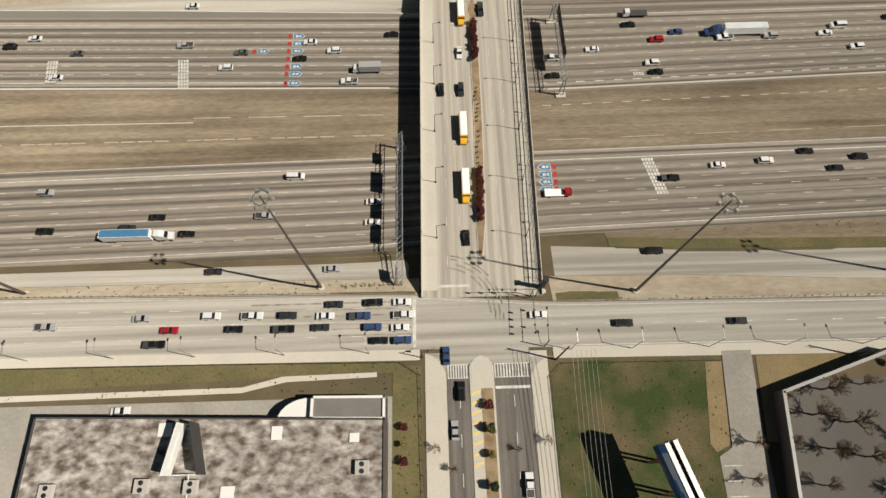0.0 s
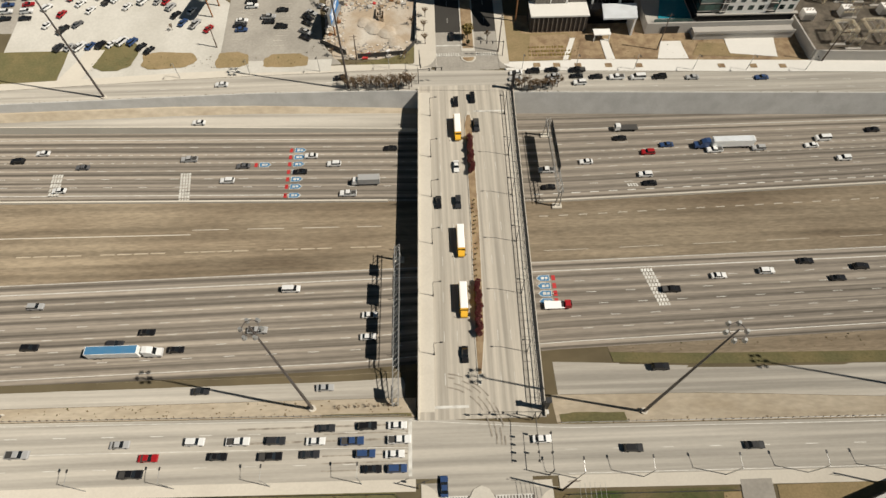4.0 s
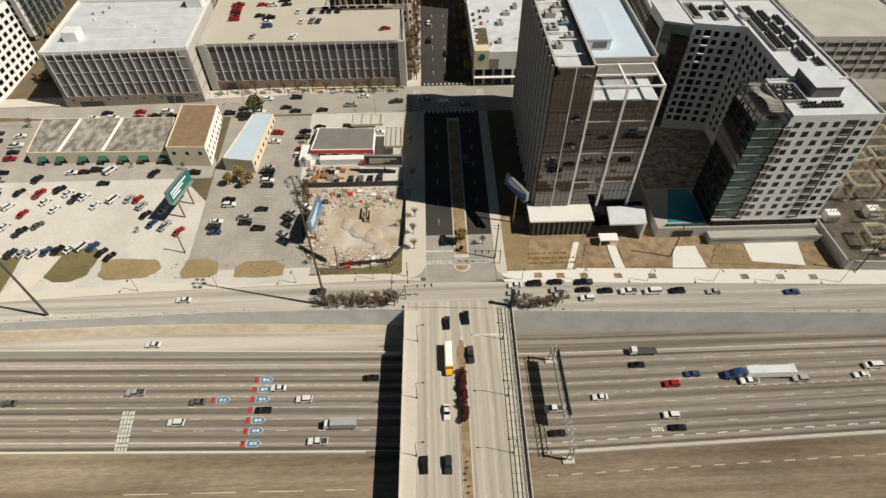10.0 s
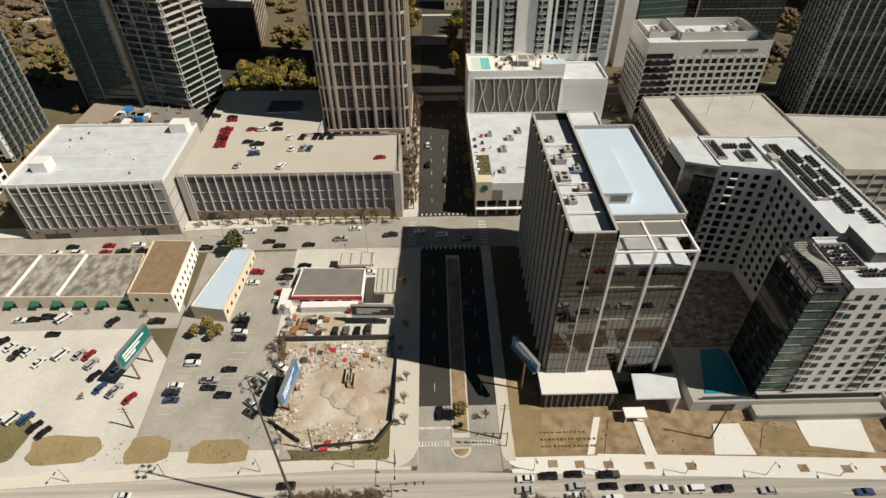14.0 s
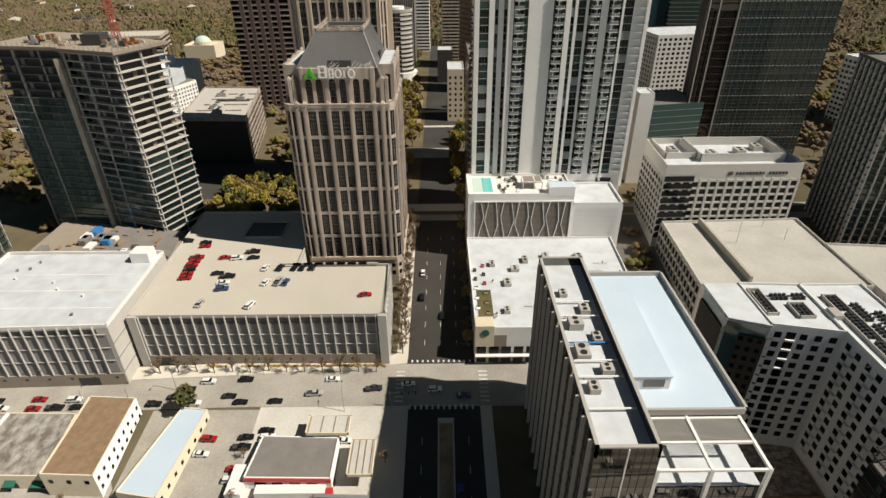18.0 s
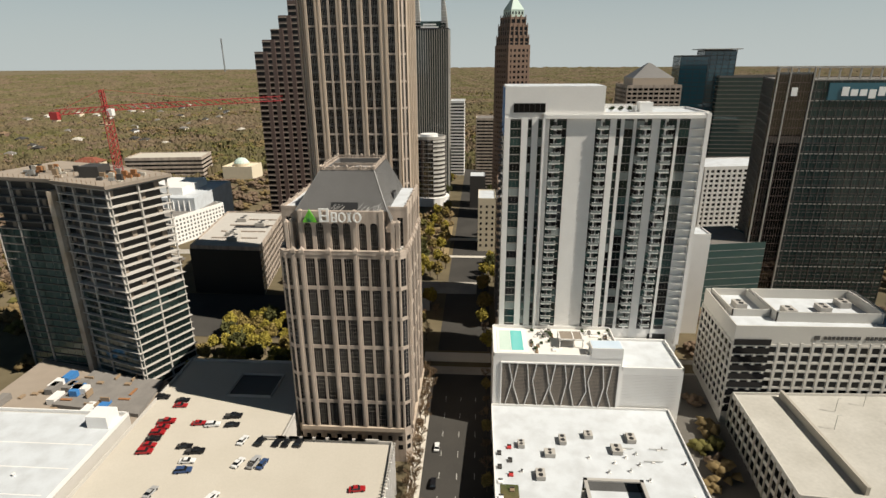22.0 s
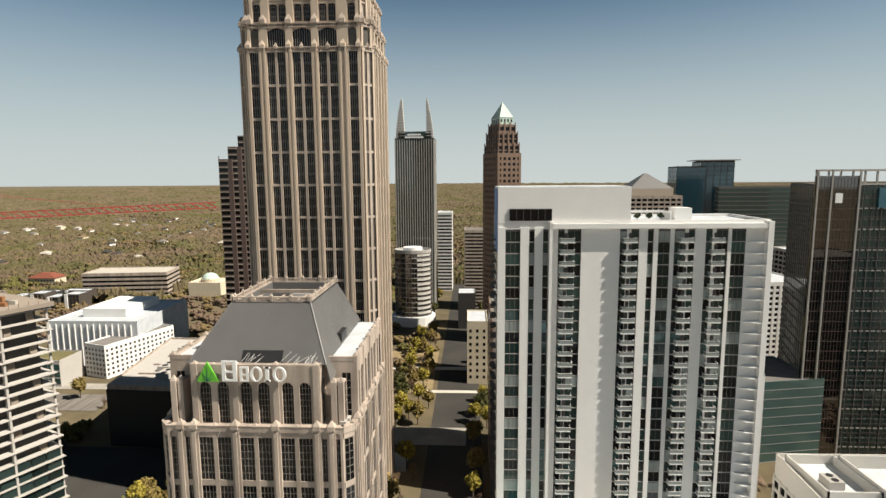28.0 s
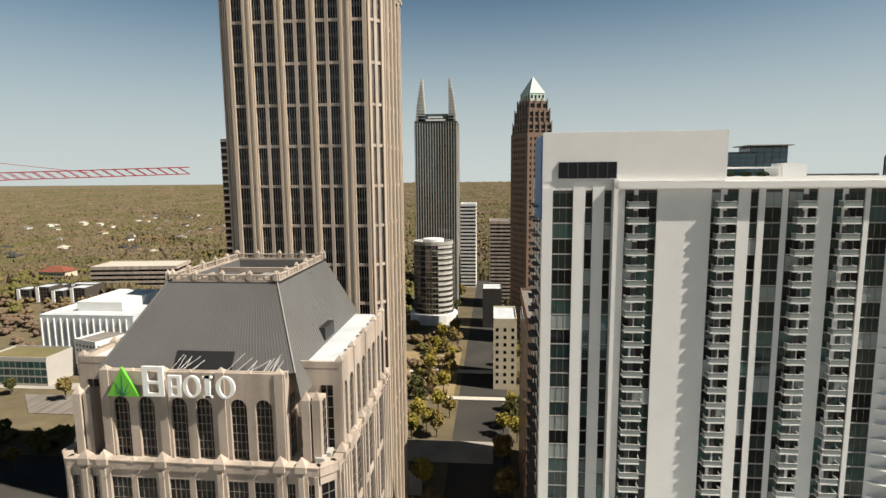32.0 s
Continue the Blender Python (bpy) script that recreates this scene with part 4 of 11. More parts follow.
for z in AFL:
    for u in np.arange(2.2, 34, 3.9):
        pane(inw, u, z, 1.8, 1.9, 0.05, "glass_dark", apt)
    for u in np.arange(4.2, 33, 7.8):
        boxes("balcony", [inw.box(u - 1.1, u + 1.1, z - 1.3, z - 1.15, 0, 1.0), inw.box(u - 1.1, u + 1.1, z - 0.2, z - 0.12, 0.92, 1.0)], "white_panel", apt)
dkw = Wall((82.3, 130.8), (92.2, 127.1))
for z in AFL[:-1]:
    for u in (4.4, 6.8, 9.2):
        pane(dkw, u, z, 1.2, 1.5, 0.05, "glass_dark", apt)
rsd = Wall((129, 68.2), (129, 88.5))
for z in AFL:
    for u in (5, 14):
        boxes("balcony", [rsd.box(u - 2, u + 2, z - 1.3, z - 1.15, 0, 1.2)], "rust", apt)
boxes("roof_room", [hexa(111.5, 120.3, 78.3, 90, ZR + 0.1, 53.6)], "grey_roof", apt, "dark grey rooftop plant room")
boxes("roof_room_roof", [hexa(111.3, 120.5, 78.1, 90.2, 53.6, 53.8)], "white_membrane", apt)
boxes("roof_box", [hexa(110, 112.6, 129, 133, ZR + 0.1, 51.6)], "grey_precast", apt)
aptbase = thing("podium", (110, 64, 0), "long grey concrete podium below the apartments", "podium")
prism("wall", [(74, 64.5), (131, 64.5), (131, 90), (92, 90), (92, 100), (74, 100)], -2, 5.2, "grey_precast", aptbase)
boxes("ledge", [hexa(92, 131, 60.5, 64.5, 0, 3.2), hexa(92, 131, 60.2, 60.6, 3.2, 4.2)], "grey_precast", aptbase)
prism("ribbon_glazing", rect(93, 130, 65.0, 65.3), 5.2, 8.3, "glass_dark", aptbase)
prism("upper_slab", rect(92, 131, 64.6, 66), 8.0, 8.4, "grey_precast", aptbase)
boxes("garage_door", [hexa(80, 87, 64.35, 64.55, 0.2, 3.8)], "black_metal", aptbase)
pool = thing("swimming_pool", (85, 74, 5.2), "turquoise swimming pool on a raised deck", "swimming pool")
prism("water", [(78.6, 67.4), (91.4, 67.4), (91.4, 82), (90, 84.5), (83.5, 84.5), (81, 76)], 5.2, 5.5, "pool_water", pool)
boxes("coping", [hexa(76.6, 91.6, 65.2, 65.6, 5.2, 6.3)], "glass_green", pool, "pale glass balustrade")

settle(aptbase, 3.0, 0, 1.0)
settle(pool, 3.0, 0, 1.0)

# 3. the parking decks across the second avenue
dk1 = thing("parking_deck", (-60, 190, 4.5), "parking deck with grey screen panels and pale fins", "parking garage")
DR = [(-105, 158.5), (-16, 158.5), (-17.5, 191), (-53.5, 191), (-53.5, 238), (-108, 238)]
prism("wall", [(-105, 158.8), (-16, 158.8), (-17.5, 191), (-53.5, 191), (-53.5, 238), (-108, 238)], 2, 25.6, "grey_precast", dk1)
prism("roof", [(-104.6, 159.2), (-16.6, 159.2), (-18, 190.4), (-54, 190.4), (-54, 237.4), (-107.4, 237.4)], 25.6, 25.72, "deck_roof", dk1, "pale beige parking roof")
boxes("parapet", ring(DR, 0.35, 25.4, 26.7), "grey_precast", dk1)
fr = Wall((-105, 158.5), (-16, 158.5))
boxes("base", [fr.box(0, 89, 3, 9.2, 0.05, 0.7)], "taupe_base", dk1)
# flat charcoal sheets stand for the shade inside the deck's openings
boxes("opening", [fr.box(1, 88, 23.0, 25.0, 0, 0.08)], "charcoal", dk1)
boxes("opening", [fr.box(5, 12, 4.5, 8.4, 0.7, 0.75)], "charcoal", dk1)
for k in range(23):
    u = 3.5 + k * 3.72
    for z in (9.4, 13.9, 18.4):
        pane(fr, u + 1.86, z + 2.2, 3.4, 4.2, 0.12, "screen_grey", dk1, "screen_panel")
    boxes("fin", [fr.box(u - 0.16, u + 0.16, 9, 26.2, 0.1, 0.75)], "fins_pale", dk1)
    if k % 3 == 1:
        pane(fr, u + 1.8, 7.3, 1.0, 0.8, 0.74, "charcoal", dk1, "vent")
for z in (13.6, 18.1):
    boxes("band", [fr.box(3.5, 86, z, z + 0.22, 0.1, 0.4)], "fins_pale", dk1)
for u in (0, 86.2):
    boxes("corner_pier", [fr.box(u, u + 3.0, 3, 26.6, 0.1, 1.2)], "grey_precast", dk1)
sd = Wall((-16, 158.8), (-17.5, 191))
for k in range(9):
    boxes("fin", [sd.box(1.5 + k * 3.6, 1.9 + k * 3.6, 6, 26.2, 0, 0.7)], "white_panel", dk1)
    for z in (10, 15, 20):
        pane(sd, 3.5 + k * 3.6, z + 2, 3.0, 4.0, 0.08, "screen_grey", dk1, "screen_panel")
for k in range(24):
    x, y = -17 - 0.05 * k, 160 + k * 1.27
    boxes("post", [hexa(-16.9, -16.4, y, y + 0.35, 26.7, 27.4)], "grey_precast", dk1)
# charcoal slab on the roof, painted for the shaded ramp hole
boxes("ramp_well", [hexa(-82, -66, 214, 228, 25.74, 25.8)], "charcoal", dk1)
boxes("ramp_rail", ring(rect(-82.4, -65.6, 213.6, 228.4), 0.3, 25.72, 26.7), "grey_precast", dk1)
for k in range(8):
    boxes("post", [hexa(-52 + k * 4.3, -59.6 + k * 4.3, 190.4, 190.9, 26.7, 27.4)], "grey_precast", dk1)
fuse(dk1, ("post",))
settle(dk1, 3.5, 2.1, 1.0)
dk3 = thing("parking_deck", (-136, 172, 4.5), "parking deck with a bright white roof and grey screens", "parking garage")
DL = [(-166, 147.5), (-106, 149.5), (-108, 197), (-170, 197)]
prism("wall", DL, 2, 28.8, "grey_precast", dk3)
prism("roof", [(-165, 148.5), (-106.8, 150.2), (-108.6, 196), (-169, 196)], 28.8, 28.92, "white_membrane", dk3)
boxes("parapet", ring(DL, 0.5, 28.6, 30.0), "white_panel", dk3)
fl = Wall((-166, 147.5), (-106, 149.5))
boxes("base", [fl.box(0, 60, 2, 9.6, 0.05, 0.6)], "taupe_base", dk3)
# openings are charcoal sheets on a solid wall, coloured as the shade within
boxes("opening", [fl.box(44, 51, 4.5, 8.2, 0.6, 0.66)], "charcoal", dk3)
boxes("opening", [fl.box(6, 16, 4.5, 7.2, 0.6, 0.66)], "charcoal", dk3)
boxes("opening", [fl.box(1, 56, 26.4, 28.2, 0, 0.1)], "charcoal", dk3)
for k in range(15):
    u = 2.0 + k * 3.8
    for z in (10.0, 15.4, 20.8):
        pane(fl, u + 1.9, z + 2.6, 3.3, 5.0, 0.12, "screen_grey", dk3, "screen_panel")
    boxes("fin", [fl.box(u - 0.16, u + 0.16, 9.4, 29.4, 0.1, 0.7)], "fins_pale", dk3)
    if k % 2 == 0:
        pane(fl, u + 1.9, 8.0, 1.1, 0.8, 0.64, "charcoal", dk3, "vent")
for z in (15.1, 20.5, 26.0):
    boxes("band", [fl.box(2, 58.5, z, z + 0.22, 0.1, 0.4)], "fins_pale", dk3)
boxes("stair_head", [hexa(-160, -154, 158, 164, 28.9, 33)], "white_panel", dk3)
boxes("stair_head", [hexa(-117, -110, 189, 195, 28.9, 33.2)], "white_panel", dk3)
random.seed(77)
for k in range(11):
    x, y = random.uniform(-162, -114), random.uniform(155, 192)
    if x > -152 or y > 168:
        tubes("roof_vent", [((x, y, 28.9), (x, y, 29.6), 0.3), ((x, y, 29.6), (x, y, 29.8), 0.5)], random.choice(["white_panel", "grey_roof"]), dk3, n=8)
for k in range(3):
    boxes("roof_seam", [hexa(-163, -110, 160 + k * 10.5, 160.35 + k * 10.5, 28.92, 29.02)], "white_panel", dk3)
dsd = Wall((-106, 149.5), (-108, 197))
for z in (10, 16, 22):
    boxes("band", [dsd.box(0, 9, z, z + 0.3, 0, 0.1)], "grey_roof", dk3)

settle(dk3, 3.0, 2.0, 1.016)

# 4. the beige tower with a hipped metal roof
reg = thing("bank_tower", (-32, 228, 8), "beige stone office tower with a hipped grey metal roof", "office tower")
RX0, RX1, RY0, RY1 = -52.8, -13.4, 207.6, 248
c = 1.8
foot = [(RX0 + c, RY0), (RX1 - c, RY0), (RX1, RY0 + c), (RX1, RY1 - c), (RX1 - c, RY1), (RX0 + c, RY1), (RX0, RY1 - c), (RX0, RY0 + c)]
prism("core", foot, 5, 82.3, "beige_stone", reg)
TZ = [(21.6 + k * 10.0, 21.6 + k * 10.0 + 8.8) for k in range(6)]


def glazing(w, u, z0, z1, width, d, cols, rows, parent):
    """Thin pale bars that divide one tall window."""
    some = [w.box(u - width / 2 + i * width / cols - 0.045, u - width / 2 + i * width / cols + 0.045, z0, z1, d, d + 0.06) for i in range(1, cols)]
    some += [w.box(u - width / 2, u + width / 2, z0 + j * (z1 - z0) / rows - 0.04, z0 + j * (z1 - z0) / rows + 0.04, d, d + 0.05) for j in range(1, rows)]
    boxes("glazing_bar", some, "bronze_bar", parent)


def bay_wall(w, parent, edges, z_rows, stone, pier=1.7, thin=0.7, proud=0.6, band=1.1):
    """A stone front cut into bays by broad piers; wide bays hold two tall windows, narrow ones one."""
    lo, hi = z_rows[0][0] - band, z_rows[-1][1] + band
    for k, u in enumerate(edges):
        half = pier / 2 if 0 < k < len(edges) - 1 else pier * 0.3
        boxes("pier", [w.box(max(0, u - half), min(w.long, u + half), lo, hi, 0, proud)], stone, parent)
        if 0 < k < len(edges) - 1:
            boxes("pier_rib", [w.box(u - 0.35, u + 0.35, lo, hi, proud, proud + 0.22)], stone, parent)
    for u0, u1 in zip(edges, edges[1:]):
        a2, b2 = u0 + pier / 2, u1 - pier / 2
        if b2 - a2 < 1.2:
            a2, b2 = u0 + pier * 0.35, u1 - pier * 0.35
        n = 2 if b2 - a2 > 4 else 1
        ww = (b2 - a2 - (n - 1) * thin) / n
        for q in range(n):
            u = a2 + ww / 2 + q * (ww + thin)
            for z0, z1 in z_rows:
                pane(w, u, (z0 + z1) / 2, ww, z1 - z0, 0.06, "glass_dark", parent)
                glazing(w, u, z0, z1, ww, 0.06, 4 if ww > 1.6 else 2, 6, parent)
        if n == 2:
            boxes("thin_pier", [w.box((a2 + b2) / 2 - thin / 2, (a2 + b2) / 2 + thin / 2, lo, hi, 0, proud * 0.6)], stone, parent)
    for z0, z1 in z_rows:
        boxes("band", [w.box(0, w.long, z1, z1 + band, 0, proud * 0.5)], stone, parent)


def finial(x, y, z, parent, stone="beige_stone", s=1.0, rise=1.6, shaft=1.0):
    r = 0.75 * s
    za, zb = z + shaft * s, z + (shaft + rise) * s
    v = [(x - r, y - r, z), (x + r, y - r, z), (x + r, y + r, z), (x - r, y + r, z), (x - r, y - r, za), (x + r, y - r, za), (x + r, y + r, za), (x - r, y + r, za), (x, y, zb)]
    return raw("finial", v, [(0, 3, 2, 1), (0, 1, 5, 4), (1, 2, 6, 5), (2, 3, 7, 6), (3, 0, 4, 7), (4, 5, 8), (5, 6, 8), (6, 7, 8), (7, 4, 8)], stone, parent)


def arch_pane(w, u, z0, z1, width, d, parent, rows=0):
    """A tall window with a round head."""
    pts = [(-width / 2, z0), (width / 2, z0)] + [(width / 2 * math.cos(a), z1 - width / 2 + width / 2 * math.sin(a)) for a in np.linspace(0, math.pi, 9)]
    vs = [w.p(u + px, d, pz) for px, pz in pts] + [w.p(u + px, d - 0.1, pz) for px, pz in pts]
    n = len(pts)
    raw("arched_window", vs, [tuple(range(n))] + [(i, n + i, n + (i + 1) % n, (i + 1) % n) for i in range(n)], "glass_dark", parent)
    some = [w.box(u + k * width / 4 - 0.04, u + k * width / 4 + 0.04, z0, z1 - (0.15 if k == 0 else 0.45), d, d + 0.05) for k in (-1, 0, 1)]
    some += [w.box(u - width / 2, u + width / 2, z0 + j * (z1 - width / 2 - z0) / rows - 0.04, z0 + j * (z1 - width / 2 - z0) / rows + 0.04, d, d + 0.045) for j in range(1, rows + 1)]
    boxes("glazing_bar", some, "bronze_bar", parent)


def arch_wall(w, parent, columns, z0, z1, width, d0, d1, top):
    """A stone skin, d0 to d1 out of a wall: one piece a bay, each with a round-headed opening."""
    ends = [0.0] + [(a2 + b2) / 2 for a2, b2 in zip(columns, columns[1:])] + [w.long]
    for u, e0, e1 in zip(columns, ends, ends[1:]):
        h = width / 2
        low = [(e0, z0), (u - h, z0)] + [(u - h * math.cos(a2), z1 - h + h * math.sin(a2)) for a2 in np.linspace(0, math.pi, 9)] + [(u + h, z0), (e1, z0)]
        n = len(low)
        vs = [w.p(x, d1, z) for x, z in low] + [w.p(x, d1, top) for x, _ in low] + [w.p(x, d0, z) for x, z in low] + [w.p(x, d0, top) for x, _ in low]
        fs = []
        for k in range(n - 1):
            fs.append((k, 2 * n + k, 2 * n + k + 1, k + 1))
            if low[k + 1][0] - low[k][0] > 1e-6:
                fs += [(k, k + 1, n + k + 1, n + k), (n + k, n + k + 1, 3 * n + k + 1, 3 * n + k)]
        fs += [(0, n, 3 * n, 2 * n), (n - 1, 3 * n - 1, 4 * n - 1, 2 * n - 1)]
        raw("arcade_bay", vs, fs, "beige_stone", parent)


FRONT_EDGES = [0.0, 2.7, 5.45, 13.9, 22.25, 30.55, 33.5, 35.8]
SIDE_EDGES = [0.0, 2.7, 5.45, 13.9, 22.25, 30.55, 33.5, 36.8]
for w in walls(foot):
    if w.n.y > 0.5:
        continue
    edges = FRONT_EDGES if w.n.y < -0.9 else SIDE_EDGES
    if w.long > 10:
        bay_wall(w, reg, edges, TZ, "beige_stone", 1.75, 0.85, 0.5, 1.2)
        boxes("base_band", [w.box(0, w.long, 20.2, 21.6, 0, 0.9)], "tan_stone", reg)
    else:
        for z0, z1 in TZ:
            pane(w, w.long / 2, (z0 + z1) / 2, 1.9, z1 - z0, 0.08, "glass_dark", reg)
            glazing(w, w.long / 2, z0, z1, 1.9, 0.08, 2, 6, reg)
            boxes("band", [w.box(0, w.long, z1, z1 + 1.2, 0, 0.25)], "beige_stone", reg)
    grid(w, reg, 12, 19, max(1, int(w.long / 3.4)), 2, 1.5, 1.8, "glass_dark", 0.05)
    boxes("cornice", [w.box(-0.1, w.long + 0.1, 81.6, 82.7, -0.7, 0.45), w.box(-0.1, w.long + 0.1, 82.7, 82.85, -0.75, 0.52)], "beige_stone", reg)
    if w.long > 10:
        for u in edges[1:-1]:
            finial(*w.p(u, 0.1, 0)[:2], 82.2, reg, s=1.0, shaft=0.85, rise=1.1)
        for u0, u1 in zip(edges, edges[1:]):
            if u1 - u0 > 6:
                finial(*w.p((u0 + u1) / 2, 0.1, 0)[:2], 82.6, reg, s=0.6, shaft=0.4, rise=0.9)
    for k in range(int(w.long / 4)):
        u = (k + 0.7) * 4.1
        tubes("flood_lamp", [(w.p(u, 0.5, 81.9), w.p(u - 0.35, 0.95, 81.3), 0.07)], "bronze_bar", reg, n=5)
prism("setback_floor", outset(foot, -0.7), 82.3, 82.42, "deck_roof", reg)

# upper storeys: a projecting front of three arched bays, a set-back one on either side, and a turret in each notch
UX0, UX1, UY0 = -46.4, -19.9, 208.9
prism("upper_storey", [(UX0, UY0 + 0.45), (UX1 - 0.4, UY0 + 0.45), (UX1 - 0.4, 246), (UX0, 246)], 82.3, 94.0, "beige_stone", reg)
uf = Wall((UX0, UY0 + 0.45), (UX1, UY0 + 0.45))
cols = [x - UX0 for x in (-43.45, -39.8, -35.05, -31.45, -26.55, -23.0)]
arch_wall(uf, reg, cols, 82.4, 91.0, 2.35, 0.0, 0.5, 94.5)
for u in cols:
    arch_pane(uf, u, 82.6, 91.0, 2.5, 0.07, reg, 6)
for x in (-45.55, -37.2, -28.9, -20.7):
    u = x - UX0
    boxes("pier", [uf.box(max(0, u - 0.6), min(uf.long, u + 0.6), 82.4, 94.5, 0.5, 0.68)], "beige_stone", reg)
    finial(*uf.p(u, 0.1, 0)[:2], 94.3, reg, s=0.75, shaft=0.4, rise=0.8)
for u in (4.75, 13.1, 21.5):
    finial(*uf.p(u, 0.1, 0)[:2], 94.3, reg, s=0.4, shaft=0.5, rise=0.9)
boxes("parapet", [uf.box(0, uf.long, 93.8, 94.58, -0.4, 0.0)], "beige_stone", reg)
boxes("return_wall", [hexa(UX1 - 0.4, UX1, UY0 + 0.45, 214, 82.4, 94.5)], "beige_stone", reg)
rw = Wall((UX1, UY0 + 0.5), (UX1, 214))
pane(rw, 1.9, 86.8, 1.7, 8.4, 0.05, "glass_dark", reg)
glazing(rw, 1.9, 82.6, 91.0, 1.7, 0.05, 3, 6, reg)
EY0, EY1, ETOP = 213.2, 243.5, 94.9
for x0, x1, xo in ((UX1 - 0.6, RX1 - 0.35, RX1 - 0.35), (RX0 + 0.35, UX0 + 0.6, RX0 + 0.35)):
    east = x1 == xo
    prism("side_storey", rect(x0, x1, EY0, EY1), 82.4, ETOP - 0.9, "beige_stone", reg)
    prism("side_terrace_roof", rect(x0 + 0.3, x1 - 0.3, EY0 + 0.3, EY1 - 0.3), ETOP - 0.9, ETOP - 0.75, "white_membrane", reg)
    er = Wall((xo, EY0), (xo, EY1)) if east else Wall((xo, EY1), (xo, EY0))
    ecols = [3.7 + k * 7.65 + q for k in range(4) for q in (-1.8, 1.8)]
    arch_wall(er, reg, ecols, 82.4, 91.6, 2.3, 0.0, 0.35, ETOP)
    for u in ecols:
        arch_pane(er, u, 82.7, 91.6, 2.4, 0.06, reg, 6)
    for k in range(5):
        u = min(max(k * er.long / 4, 0.7), er.long - 0.7)
        boxes("pier", [er.box(u - 0.6, u + 0.6, 82.4, ETOP, 0.35, 0.5)], "beige_stone", reg)
        finial(*er.p(u, 0.0, 0)[:2], ETOP - 0.2, reg, s=0.75, shaft=0.4, rise=0.9)
    ef = Wall((x0, EY0), (x1, EY0))
    uw = ef.long - 1.75 if east else 1.75
    pane(ef, uw, 86.9, 1.7, 9.4, 0.06, "glass_dark", reg)
    glazing(ef, uw, 82.4, 91.6, 1.7, 0.06, 2, 6, reg)
    boxes("parapet", [ef.box(0, ef.long, ETOP - 0.9, ETOP, -0.35, 0.05)], "beige_stone", reg)
    boxes("parapet", [er.box(0, er.long, ETOP - 0.9, ETOP - 0.1, -0.35, 0.0)], "beige_stone", reg)
    tx = -17.8 if east else RX0 + RX1 + 15.4
    boxes("turret", [hexa(tx, tx + 2.4, 209.6, 212.4, 82.4, 90.8)], "beige_stone", reg)
    for q in ((tx + 0.5, 209.7), (tx + 1.9, 209.9)):
        finial(q[0], q[1], 82.4, reg, s=0.75, shaft=11.4, rise=1.5)
    pane(Wall((tx, 209.6), (tx + 2.4, 209.6)), 1.2, 86.6, 0.5, 7.4, 0.06, "glass_dark", reg)
    tw = Wall((tx + 2.4, 209.6), (tx + 2.4, 212.4)) if east else Wall((tx, 212.4), (tx, 209.6))
    pane(tw, 1.5, 86.6, 1.6, 7.6, 0.05, "glass_dark", reg)
    glazing(tw, 1.5, 82.8, 90.4, 1.6, 0.05, 2, 6, reg)
# folded terrace furniture under grey covers in the corner of the setback
boxes("service_box", [hexa(-16.2, -14.9, 209.0, 210.2, 82.42, 83.2), hexa(-15.6, -14.6, 211.0, 212.6, 82.42, 83.0)], "grey_precast", reg)

# the ribbed hipped roof, open well and balustrade
RB, RT = [(-47.4, 210.3), (-18.9, 210.3), (-18.9, 245), (-47.4, 245)], [(-40.8, 217.6), (-23.8, 217.6), (-23.8, 240.2), (-40.8, 240.2)]
lip = outset(RT, -0.9)
rv = [(*p, 94.2) for p in RB] + [(*p, 104.9) for p in RT] + [(*p, 104.9) for p in lip] + [(*p, 101.2) for p in lip]
rf = [(a2 + k, a2 + (k + 1) % 4, a2 + 4 + (k + 1) % 4, a2 + 4 + k) for a2 in (0, 4, 8) for k in range(4)]
raw("hipped_roof", rv, rf, "slate_metal_roof", reg, "ribbed grey metal hipped roof")
prism("crown_well_floor", outset(lip, -0.01), 101.0, 101.2, "grey_roof", reg)
boxes("well_plant", [hexa(-37.5, -34, 224, 229, 101.2, 103.6), hexa(-31.5, -27.5, 222, 226.5, 101.2, 104.2), hexa(-33, -28, 231, 236, 101.2, 103.4)], "screen_grey", reg)
raw("roof_skirt", [(-18.9, 210.3, 94.2), (-18.9, 214, 94.2), (-17.6, 214, 91.5), (-17.6, 208.5, 91.5)], [(0, 3, 2, 1)], "slate_metal_roof", reg)
ribs = []
for k in range(58):
    t0 = k / 57
    ribs.append(((-47.4 + 28.5 * t0, 210.3, 94.2), (-40.8 + 17.0 * t0, 217.6, 104.9), 0.06))
for k in range(48):
    t0 = k / 47
    ribs.append(((-18.9, 210.3 + 34.7 * t0, 94.2), (-23.8, 217.6 + 22.6 * t0, 104.9), 0.06))
tubes("roof_rib", ribs, "slate_metal_roof", reg, n=4)
for k in (0, 1):
    tubes("hip_cap", [((RB[k][0], RB[k][1], 94.2), (RT[k][0], RT[k][1], 104.9), 0.16)], "slate_metal_roof", reg, n=5)
boxes("roof_opening", [[(-36.4, 210.2, 94.3), (-28.0, 210.2, 94.3), (-28.0, 212.6, 94.3), (-36.4, 212.6, 94.3), (-36.4, 211.7, 96.5), (-28.0, 211.7, 96.5), (-28.0, 212.6, 96.5), (-36.4, 212.6, 96.5)]], "black_metal", reg, "dark louvred slot in the roof")
boxes("dormer_slot", [hexa(-20.6, -18.9, 224, 229, 94.6, 96.6)], "black_metal", reg)
random.seed(61)
some = []
